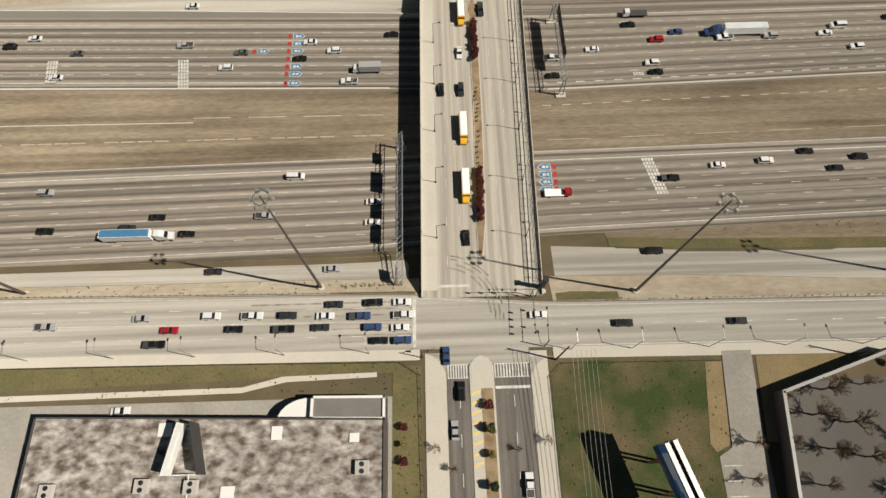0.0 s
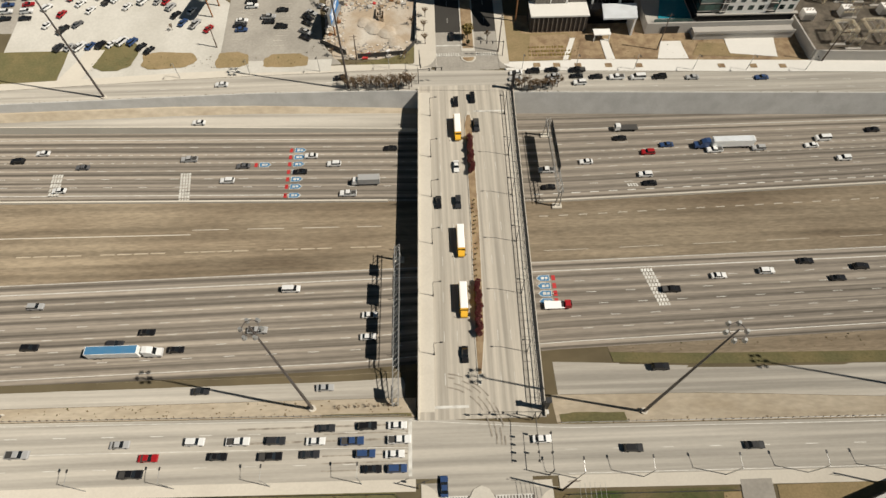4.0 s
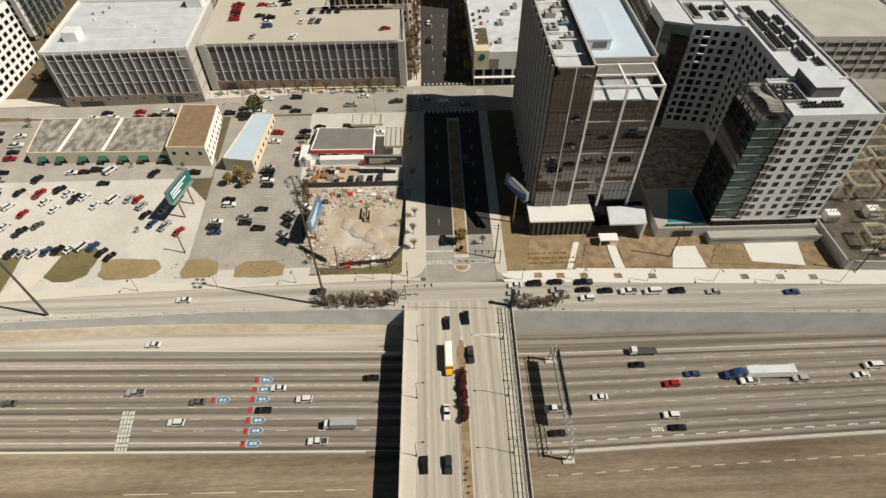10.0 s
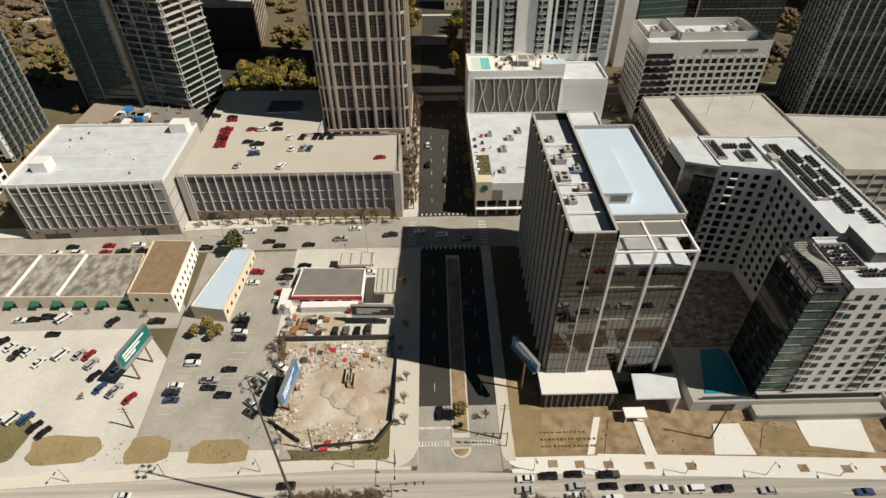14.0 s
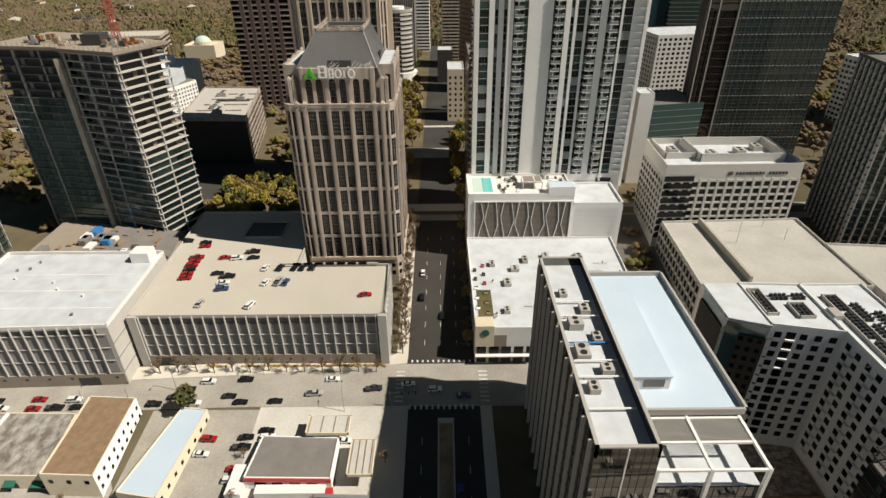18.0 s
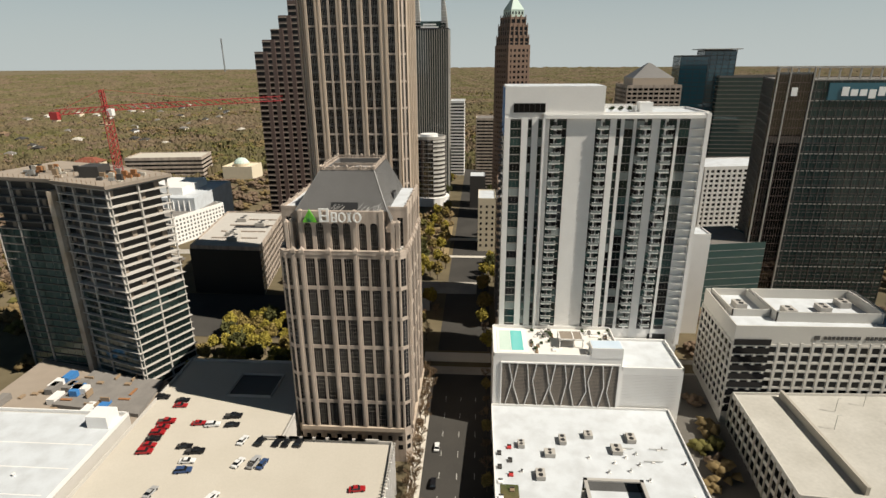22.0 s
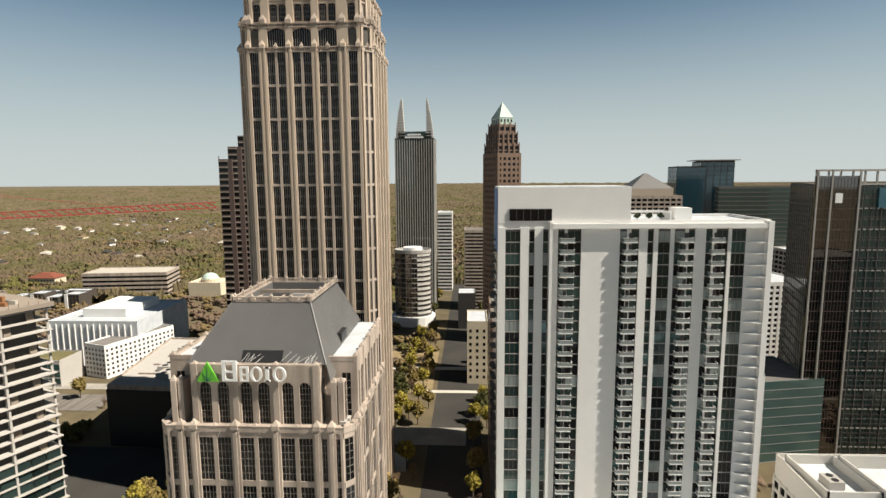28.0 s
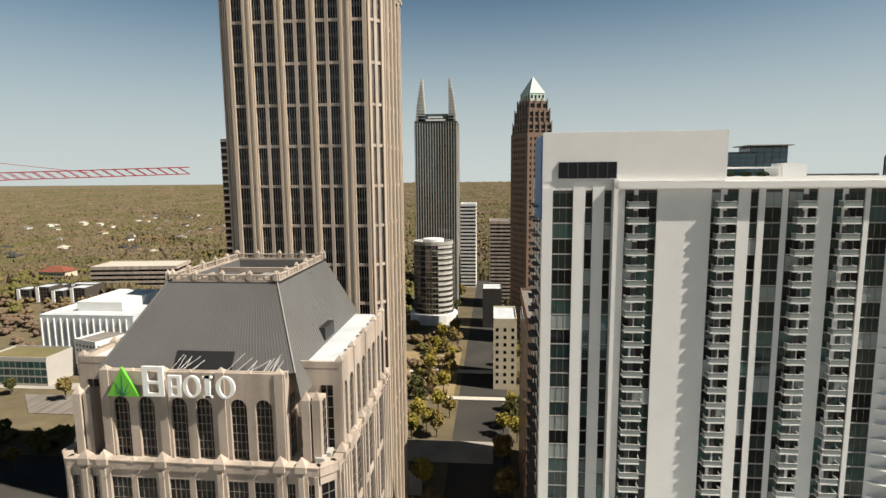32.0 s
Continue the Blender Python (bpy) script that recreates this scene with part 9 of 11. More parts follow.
for y in (19.8, 16.6, 13.4, 10.0, 6.7, 3.5, -0.3):
    shield(-58.2, y, 1)
shield(-70, 13.5, 1)
for y in (-35.0, -37.7, -40.3, -42.9):
    shield(22.6, y, -1)
# tyre marks at the turns
skid = []
for r in (12.0, 13.2, 14.4, 15.3):
    for k in range(12):
        a0, a1 = -0.1 + k * 0.13, -0.1 + (k + 1) * 0.13
        if (k + int(r)) % 4 == 0:
            continue
        p = [(-10 + r * math.cos(a) + 0, -84 + r * 1.1 * math.sin(a)) for a in (a0, a1)]
        q = [(-10 + (r + 0.35) * math.cos(a), -84 + (r + 0.35) * 1.1 * math.sin(a)) for a in (a0, a1)]
        skid.append([(*p[0], 0.12), (*q[0], 0.12), (*q[1], 0.12), (*p[1], 0.12), (*p[0], 0.13), (*q[0], 0.13), (*q[1], 0.13), (*p[1], 0.13)])
for k in range(7):
    y = -80 - k * 1.75
    skid.append(hexa(-62, -19, y, y + 0.5, 0.075, 0.085) if k in (0, 2) else hexa(-40, -19, y, y + 0.3, 0.075, 0.085))
bars("tyre_marks", skid, "dark tyre marks at the junction", "tyre_smudge")

# ---- barriers, fences, gantries, lamps ----
for nm, f, x0, x1 in (("barrier_median_north", lambda x: UP_BOTTOM(x) - 3.0, -330, -26), ("barrier_median_south", lambda x: UP_BOTTOM(x) - 3.2, 24, 330)):
    some = [flat(x, min(x + 12, x1), lambda q: f(q) - 0.3, lambda q: f(q) + 0.3, FW) for x in np.arange(x0, x1, 12)]
    for b in some:
        for i in range(4, 8):
            b[i] = (b[i][0], b[i][1], FW + 0.95)
    tagged(boxes(nm, some, "sidewalk"), "pale concrete freeway barrier", "barrier", kind="structure")
br_f = thing("bridge_fence", (17, -20, 0.2), "black steel picket fence with curved top on the bridge", "fence")
for k in range(48):
    y = -77 + k * 2.4
    x = BR(y) - 0.25
    tubes("post", [((x, y, 0.26), (x, y, 2.6), 0.09), ((x, y, 2.6), (x - 1.3, y, 3.6), 0.08)], "black_metal", br_f, n=5)
for z, o, r in ((0.7, 0, 0.07), (1.6, 0, 0.06), (2.6, 0, 0.12), (3.1, 0.65, 0.06), (3.6, 1.3, 0.1)):
    tubes("rail", [((BR(-77) - 0.25 - o, -77, z), (BR(38) - 0.25 - o, 38, z), r)], "black_metal", br_f, n=5)
tubes("picket", [((BR(y) - 0.25, y, 0.3), (BR(y) - 0.25, y, 2.6), 0.035) for y in np.arange(-77, 38, 0.4)], "black_metal", br_f, n=3)
tagged(br_f.children[-1], kind="stuff")
for y in (-77, 39.5):
    p = thing("gateway_pylon", (BR(y), y, 0.1), "dark steel pylon at the end of the bridge fence", "pylon", "bridge pylons")
    boxes("shaft", [hexa(BR(y) - 0.5, BR(y) + 0.5, y - 0.5, y + 0.5, 0.1, 7.5)], "black_metal", p)
    boxes("cap", [hexa(BR(y) - 0.7, BR(y) + 0.7, y - 0.7, y + 0.7, 7.5, 7.9)], "black_metal", p)


def bridge_lamp(x, y, side):
    l = thing("street_lamp", (x, y, 0.26), "dark slender street lamp on the bridge pavement", "street lamp", "bridge lamps")
    tubes("pole", [((x, y, 0.26), (x, y, 8.6), 0.11, 0.07)], "black_metal", l)
    tubes("arm", [((x, y, 8.5), (x + side * 2.0, y, 9.0), 0.06)], "black_metal", l)
    boxes("head", [hexa(x + side * 2.0 - 0.35, x + side * 2.0 + 0.35, y - 0.16, y + 0.16, 8.9, 9.1)], "black_metal", l)
    boxes("base", [hexa(x - 0.2, x + 0.2, y - 0.2, y + 0.2, 0.26, 0.6)], "black_metal", l)


for y in (26.9, 8.0, -8.6, -26.3, -43.9, -61.6):
    bridge_lamp(-11.3 + y * 0.008, y, 1)
    bridge_lamp(14.6 + y * 0.02, y, -1)


def road_lamp(x, y, side, label="slender grey street lamp beside the road", h=9.0, arm=3.0):
    z = gz(y) + 0.15
    l = thing("street_lamp", (x, y, z), label, "street lamp", "frontage lamps")
    tubes("pole", [((x, y, z), (x, y, z + h), 0.13, 0.08)], "galvanised", l)
    tubes("arm", [((x, y, z + h - 0.1), (x, y + side * arm, z + h + 0.4), 0.06)], "galvanised", l)
    boxes("head", [hexa(x - 0.18, x + 0.18, y + side * arm - 0.4, y + side * arm + 0.4, z + h + 0.3, z + h + 0.5)], "charcoal", l)


for x in (-118, -96, -75, -52, -30, 22, 38, 58, 78, 98):
    road_lamp(x, KERB_W(x) - 0.8, 1)
for x in (-104, -78, -52, -26, 24, 44, 66, 88, 108, 130):
    road_lamp(x, WIL_FAR(x) + 0.8, -1, h=7.0, arm=1.6)
for x, y in ((-88, 149), (-60, 156), (-36, 158), (-112, 138), (-98, 139), (-130, 152), (-29, 139)):
    road_lamp(x, y, -1 if y > 145 else 1, "tall grey utility pole on the avenue", 11.0, 2.0)


def high_mast(x, y, z, h=54.0):
    m = thing("high_mast_light", (x, y, z), "very tall steel mast with a ring of floodlights", "light mast", "high masts")
    tubes("shaft", [((x, y, z), (x, y, z + h * 0.5), 0.42, 0.3), ((x, y, z + h * 0.5), (x, y, z + h), 0.3, 0.16)], "dark_granite", m, n=10)
    tubes("footing", [((x, y, z - 0.3), (x, y, z + 0.5), 0.9)], "sidewalk", m, n=12)
    ringv = [((x + 1.6 * math.cos(a), y + 1.6 * math.sin(a), z + h - 0.6), (x + 1.6 * math.cos(a + 0.7854), y + 1.6 * math.sin(a + 0.7854), z + h - 0.6), 0.08) for a in np.arange(8) * 0.7854]
    tubes("ring", ringv, "dark_granite", m, n=4)
    for a in np.arange(6) * math.pi / 3:
        cx, cy = x + 1.9 * math.cos(a), y + 1.9 * math.sin(a)
        tubes("floodlight", [((cx, cy, z + h - 1.3), (cx, cy, z + h - 0.5), 0.5, 0.3)], "galvanised", m, n=8)


for x, y, z in ((42, -78.3, -1.2), (-43.8, -74.7, -1.4), (-124.8, -74, -2.5), (-40.6, 41.6, 0), (-129.5, 40.6, 0), (126, -76, -1.5)):
    high_mast(x, y, z)


def gantry(x, y0, y1, z, signs, label, wid=1.5):
    g = thing("sign_gantry", (x, (y0 + y1) / 2, FW), label, "sign gantry", "freeway gantries")
    lattice("truss", (x, y0, z), (x, y1, z), wid, "galvanised", g, int(abs(y1 - y0) / 1.6), 0.1)
    for y in (y0 + 0.5, y1 - 0.5):
        tubes("leg", [((x - 0.9, y, FW), (x - 0.3, y, z), 0.2), ((x + 0.9, y, FW), (x + 0.3, y, z), 0.2)], "galvanised", g)
        boxes("footing", [hexa(x - 1.6, x + 1.6, y - 1, y + 1, FW, FW + 0.5)], "sidewalk", g)
    for ya, yb, h, side in signs:
        boxes("sign_panel", [hexa(x + side * 1.0 - 0.06, x + side * 1.0 + 0.06, ya, yb, z - h / 2, z + h / 2)], "charcoal", g)
        for k in range(3):
            yk = ya + (k + 0.5) * (yb - ya) / 3
            boxes("sign_bracket", [hexa(x + side * 1.06 - 0.35, x + side * 1.06, yk - 0.08, yk + 0.08, z - h / 2, z + h / 2)] if side > 0 else [hexa(x - 1.0, x - 0.65, yk - 0.08, yk + 0.08, z - h / 2, z + h / 2)], "galvanised", g)


gantry(-22.2, -75, -26.5, 0.2, ((-34, -30, 3.4, -1), (-44, -37, 4.4, -1), (-53, -47, 4.0, -1), (-61, -55, 3.8, -1), (-74, -70, 3.4, -1)), "lattice gantry carrying sign panels over the freeway")
gantry(30.4, -8.5, 24, 0.0, ((1, 22, 4.2, 1),), "lattice gantry with one long dark sign panel")


def signal(x, y, dx, dy, n, label="traffic-signal pole with a long mast arm"):
    """A signal pole with an arm that runs dx, dy from its foot and carries n heads."""
    z = gz(y) + 0.15
    s = thing("traffic_signal", (x, y, z), label, "traffic signal", "traffic signals")
    tubes("pole", [((x, y, z), (x, y, z + 7.2), 0.16, 0.12)], "charcoal", s)
    tubes("mast_arm", [((x, y, z + 6.4), (x + dx, y + dy, z + 6.8), 0.1, 0.06)], "charcoal", s)
    for k in range(n):
        t = 0.45 + 0.5 * k / max(1, n - 1)
        px, py = x + dx * t, y + dy * t
        boxes("signal_head", [hexa(px - 0.2, px + 0.2, py - 0.2, py + 0.2, z + 5.6, z + 6.7)], "black_metal", s)


signal(14.2, -79.5, -13.5, 0.3, 3)
signal(12.6, -79.8, -0.3, -11.5, 4)
signal(15.4, -93, 0.4, 9.0, 2)
signal(-16.4, -95, 3.5, 1.0, 1)
signal(-15, 43.5, 9.0, 0.5, 3)
signal(-14.5, 53, 0.5, -8, 2)
signal(17.2, 57.5, -9, 0.4, 3)
signal(-14, 140.5, 9, 0.3, 3)
signal(17, 163.5, -9, 0.3, 3)
for x, y, h in ((15.8, 60, 17), (77, 58.5, 16), (18, -96.5, 15), (96, -98, 15), (-93, 66, 10), (-38.5, 57.5, 11), (138, 50, 16)):
    p = thing("utility_pole", (x, y, gz(y)), "tall brown wooden utility pole", "utility pole", "utility poles")
    tubes("pole", [((x, y, gz(y)), (x + 0.3, y + 0.2, gz(y) + h), 0.26, 0.16)], "bark", p, n=8)
    for k in (0.6, 2.0):
        tubes("crossarm", [((x - 1.2, y, gz(y) + h - k), (x + 1.4, y, gz(y) + h - k), 0.07)], "bark", p, n=4)
for k in range(6):
    wv = []
    for j in range(8):
        t0, t1 = j / 8, (j + 1) / 8
        sag = lambda t: 14.5 - 2.4 * 4 * t * (1 - t)
        wv.append(((19 + k * 1.1, -97 - 80 * t0, sag(t0)), (19 + k * 1.1, -97 - 80 * t1, sag(t1)), 0.05))
    tagged(tubes("power_line", wv, "galvanised", None, n=3), "thin sagging overhead power line", "power line", "overhead lines")
gr1 = thing("guard_rail", (-70, -77, 0), "low guard rail on dark posts", "guard rail")
some = [tube((x, GUARD(x) + 0.5, 0), (x, GUARD(x) + 0.5, 0.8), 0.12, n=5) for x in np.arange(-200, -19, 1.9)] + [tube((x, GUARD(x) + 0.5, 0), (x, GUARD(x) + 0.5, 0.8), 0.12, n=5) for x in np.arange(20, 200, 1.9)]
vs, fs = [], []
for v, f in some:
    fs += [tuple(i + len(vs) for i in q) for q in f]
    vs += v
tagged(raw("post", vs, fs, "bark", gr1), kind="stuff")
boxes("rail", stripe(lambda x: GUARD(x) + 0.4, -200, -19, 0.55, 0.1) + stripe(lambda x: GUARD(x) + 0.4, 20, 200, 0.55, 0.1), "galvanised", gr1)
fence("pavement_fence", [(-160, -94.8), (-70, -95.4), (-22, -96.2), (-17, -99.5), (-16.4, -130)], 1.2, "black_metal", "low black chain-link fence behind the pavement", 3.2, solid=False)
fence("pavement_fence", [(16.2, -130), (16.2, -101), (19.5, -97.6), (60, -98)], 1.2, "black_metal", "low black chain-link fence round the grass lot", 3.2, solid=False)
# substation
def substation_frame(x, y, w, d, h):
    f = thing("substation_rack", (x, y, gz(y)), "pale lattice substation rack on a gravel yard", "substation rack", "substation racks")
    z = gz(y) + 0.2
    for px, py in ((x, y), (x + w, y), (x, y + d), (x + w, y + d)):
        lattice("column", (px, py, z), (px, py, z + h), 0.7, "cream", f, 6, 0.1)
    for a2, e2 in (((x, y, z + h), (x + w, y, z + h)), ((x, y + d, z + h), (x + w, y + d, z + h)), ((x, y, z + h), (x, y + d, z + h)), ((x + w, y, z + h), (x + w, y + d, z + h))):
        lattice("beam", a2, e2, 0.6, "cream", f, 6, 0.09)
    for k in range(3):
        px = x + (k + 0.5) * w / 3
        tubes("busbar", [((px, y - 1, z + h - 1.2), (px, y + d + 1, z + h - 1.2), 0.08)], "galvanised", f, n=5)
        for py in (y, y + d):
            tubes("insulator", [((px, py, z + h - 0.1), (px, py, z + h - 1.2), 0.14)], "brown_stone", f, n=6)
    fuse(f, ("insulator",))
    return f


for k, (x, y, w, d, h) in enumerate(((146, 60, 7, 6, 5.5), (156, 58, 8, 7, 6.5), (168, 58, 9, 7, 6), (150, 82, 9, 8, 8), (162, 82, 9, 8, 8), (174, 82, 9, 8, 8), (150, 94, 10, 7, 9), (164, 95, 10, 7, 9), (178, 70, 9, 8, 7), (140, 84, 7, 7, 6), (140, 97, 8, 8, 7), (180, 97, 10, 8, 9), (152, 108, 10, 8, 8), (168, 108, 10, 8, 8), (138, 110, 9, 8, 7), (150, 122, 10, 8, 8), (166, 122, 10, 8, 8))):
    substation_frame(x, y, w, d, h)
for x, y in ((140, 74), (156, 75.5), (172, 76)):
    tr = thing("transformer", (x, y, gz(y) + 0.2), "large pale grey transformer with cooling fins", "transformer", "transformers")
    z = gz(y) + 0.2
    boxes("tank", [hexa(x - 2.2, x + 2.2, y - 1.6, y + 1.6, z, z + 3.4)], "white_panel", tr)
    for k in range(6):
        boxes("cooling_fin", [hexa(x - 2 + k * 0.75, x - 1.8 + k * 0.75, y - 2.4, y - 1.6, z + 0.4, z + 3.0)], "grey_precast", tr)
    for k in range(3):
        tubes("bushing", [((x - 1.2 + k * 1.2, y, z + 3.4), (x - 1.2 + k * 1.2, y, z + 4.8), 0.16, 0.08)], "brown_stone", tr, n=8)
sbw = tagged(boxes("wall_substation", [[(134, 50.6, 0), (230, 46.1, 0), (230, 46.7, 0), (134, 51.2, 0), (134, 50.6, 4.4), (230, 46.1, 4.4), (230, 46.7, 4.4), (134, 51.2, 4.4)]], "grey_precast"), "plain grey concrete yard wall", "wall", kind="structure")
tagged(boxes("wall_substation_side", [[(133.4, 51.2, 0), (134, 51.2, 0), (132.6, 100, 0), (132.0, 100, 0), (133.4, 51.2, 4.4), (134, 51.2, 4.4), (132.6, 100, 4.4), (132.0, 100, 4.4)]], "grey_precast"), "plain grey concrete yard wall", "wall", kind="structure")
tagged(prism("courtyard_deck", rect(75, 109.5, 88.6, 125), 1, 5.7, "mulch"), "raised courtyard deck with brown planting strips", "deck", kind="structure")
for k in range(12):
    x, y = 76.2 + (k % 3) * 11.0, 89.6 + (k // 3) * 8.8
    gp = thing("courtyard_panel", (x, y, 5.7), "mottled grey paved panel in the courtyard", "paving", "courtyard panels")
    boxes("slab", [hexa(x, x + 10.2, y, y + 8.0, 5.7, 5.9)], "stained_roof", gp)
    boxes("joint", [hexa(x + q * 1.7, x + q * 1.7 + 0.12, y, y + 8.0, 5.9, 5.93) for q in range(1, 6)] + [hexa(x, x + 10.2, y + q * 1.6, y + q * 1.6 + 0.12, 5.93, 5.95) for q in range(1, 5)], "grey_roof", gp)
# condensers on the apartment roof
cm = bpy.data.meshes.new("condenser")
cv, cf = tube((0, 0, 0.1), (0, 0, 1.0), 0.5, n=10)
cv2 = hexa(-0.55, 0.55, -0.55, 0.55, 0, 0.12)
cm.from_pydata(cv + cv2, [], cf + [tuple(i + len(cv) for i in f) for f in FACES])
cm.materials.append(MATS["black_metal"])
ZA = 50.1
spots = [(106.9 + i * 1.25, 73.2 + j * 1.5) for i in range(10) for j in range(2) if (i, j) != (4, 1)] + [(100.6 + i * 1.4, 76.6 + j * 1.5) for i in range(6) for j in range(6) if (i * 3 + j) % 5]
spots += [(114.4 + j * 1.3, 108 + i * 1.35) for i in range(24) for j in range(2) if i % 9] + [(118.8 + j * 1.3, 99 + i * 1.35) for i in range(28) for j in range(2) if i % 7] + [(123.0 + j * 1.3, 91 + i * 1.4) for i in range(30) for j in range(2) if i % 8]
spots += [(93.6 + i * 1.3, 132.6 + j * 1.45) for i in range(2) for j in range(7)] + [(98.6 + i * 1.25, 139 + j * 1.4) for i in range(8) for j in range(2) if i != 4] + [(101.8 + i * 1.3, 130.8 + j * 1.4) for i in range(3) for j in range(4)]
for x, y in spots:
    o = new("condenser", cm)
    o.location = (x, y, ZA)
    tagged(o, "small black condenser unit on a white roof", "air conditioner", "rooftop condensers")
for x0, x1, y0, y1 in ((92.8, 96.4, 131.4, 143.4), (101, 105.6, 129.8, 136.4), (99.8, 109, 75.6, 85.6), (112.8, 117, 106.6, 140)):
    tagged(boxes("plant_curb", ring(rect(x0, x1, y0, y1), 0.3, ZA, ZA + 1.0), "grey_precast"), "low screen round rooftop condensers", "roof screen", "roof screens")


# ---- trees and shrubs ----
def bare_tree_mesh(seed, h, spread):
    rng2 = random.Random(seed)
    trunk, twigs = [], []

    def grow(p, d, length, r, level):
        q = p + d * length
        (trunk if level < 2 else twigs).append((p, q, r, r * 0.65))
        if level == 4:
            return
        for _ in range(4 if level else 6):
            axis = Vector((rng2.uniform(-1, 1), rng2.uniform(-1, 1), rng2.uniform(0.0, 0.9))).normalized()
            nd = (d * 0.75 + axis * spread).normalized()
            grow(p + d * length * rng2.uniform(0.55, 1.0), nd, length * rng2.uniform(0.55, 0.72), max(0.03, r * 0.58), level + 1)

    grow(Vector((0, 0, 0)), Vector((0, 0, 1)), h * 0.34, h * 0.022, 0)

    def mesh(name, sticks, material, n):
        vs, fs = [], []
        for s in sticks:
            v, f = tube(*s, n=n)
            fs += [tuple(i + len(vs) for i in q) for q in f[:n]]
            vs += v
        me = bpy.data.meshes.new(name)
        me.from_pydata(vs, [], fs)
        me.materials.append(MATS[material])
        return me

    return mesh("trunk", trunk, "bark", 6), mesh("crown", twigs, "twig", 3)


def leaf_tree_mesh(seed, h, material, wide=0.36):
    rng2 = np.random.default_rng(seed)
    sticks = [(Vector((0, 0, 0)), Vector((0.1, 0.1, h * 0.55)), h * 0.028, h * 0.014)]
    for k in range(6):
        a = k * 1.05 + rng2.uniform(0, 0.4)
        sticks.append((Vector((0, 0, h * (0.3 + 0.03 * k))), Vector((math.cos(a) * h * wide * 0.7, math.sin(a) * h * wide * 0.7, h * (0.55 + 0.04 * k))), h * 0.012, h * 0.005))
    vs, fs = [], []
    for s in sticks:
        v, f = tube(*s, n=6)
        fs += [tuple(i + len(vs) for i in q) for q in f]
        vs += v
    tm = bpy.data.meshes.new("trunk")
    tm.from_pydata(vs, [], fs)
    tm.materials.append(MATS["bark"])
    vs, fs = [], []
    for k in range(520):
        u = rng2.normal(size=3)
        u /= np.linalg.norm(u)
        lump = 0.78 + 0.22 * math.sin(3.1 * u[0] + 2 * seed) * math.cos(4.3 * u[1] + seed)
        p = u * (rng2.uniform(0.45, 1.0) ** 0.6) * lump * (h * wide, h * wide, h * 0.34) + (0, 0, h * 0.64)
        s = h * rng2.uniform(0.035, 0.065)
        e1, e2 = rng2.normal(size=3), rng2.normal(size=3)
        e1, e2 = e1 / np.linalg.norm(e1) * s, e2 / np.linalg.norm(e2) * s
        n = len(vs)
        vs += [tuple(p - e1), tuple(p + e2), tuple(p + e1), tuple(p - e2)]
        fs.append((n, n + 1, n + 2, n + 3))
    cm2 = bpy.data.meshes.new("crown")
    cm2.from_pydata(vs, [], fs)
    cm2.materials.append(MATS[material])
    return tm, cm2


def plant(meshes, x, y, s, turn, label, name="tree", group="street trees", z=None):
    t = thing(name, (x, y, (gz(y) if z is None else z) + 0.1), label, name.replace("_", " "), group)
    for nm, me in zip(("trunk", "crown"), meshes):
        if nm == "trunk" and s < 0.2:
            continue
        o = new(nm, me)
        o.parent = t
    t.rotation_euler = (0, 0, turn)
    t.scale = (s, s, s)
    return t


BARE = [bare_tree_mesh(k, 9, 0.75 + 0.1 * k) for k in range(3)]
YELLOW = [leaf_tree_mesh(k, 10, "leaf_olive") for k in (1, 2)]
SPRING = [leaf_tree_mesh(k, 10, "leaf_spring") for k in (1, 2)]
GREEN = [leaf_tree_mesh(k, 10, "leaf_green") for k in (3, 4)]
DARK = [leaf_tree_mesh(5, 10, "leaf_dark", 0.3)]
RED = [leaf_tree_mesh(6, 10, "leaf_red", 0.45)]
SHRUB = [leaf_tree_mesh(7, 10, "leaf_dark", 0.6)]
random.seed(21)
hedge_rng = np.random.default_rng(4)
hedge = clumps("hedge", [(x, 160.0 + hedge_rng.uniform(-0.3, 0.3), gz(160), hedge_rng.uniform(0.4, 0.8)) for x in np.arange(-84, -17, 0.7) if not -74 < x < -69], "leaf_gold", "clipped golden hedge at the foot of a parking deck", 5)
tagged(hedge, "clipped golden hedge at the foot of a parking deck", "hedge", kind="stuff")
BL0 = "bare leafless street tree with fine twigs"
for k in range(13):
    plant(BARE[k % 3], -97 + k * 6.4, 157.2 + random.uniform(-0.5, 0.5), random.uniform(0.95, 1.3), random.uniform(0, 6), BL0)
for k in range(18):
    plant(BARE[(k + 1) % 3], -11.0 + random.uniform(-0.6, 0.6), 166 + k * 5.1, random.uniform(0.9, 1.3), random.uniform(0, 6), BL0)
for k in range(11):
    plant(BARE[k % 3], -12.4, 168 + k * 8.5, random.uniform(1.1, 1.45), random.uniform(0, 6), BL0)
    plant(YELLOW[k % 2] if k % 3 == 0 else BARE[(k + 1) % 3], 12.8, 170 + k * 8.5, random.uniform(0.7, 1.0), random.uniform(0, 6), "thin budding street tree" if k % 3 == 0 else BL0)
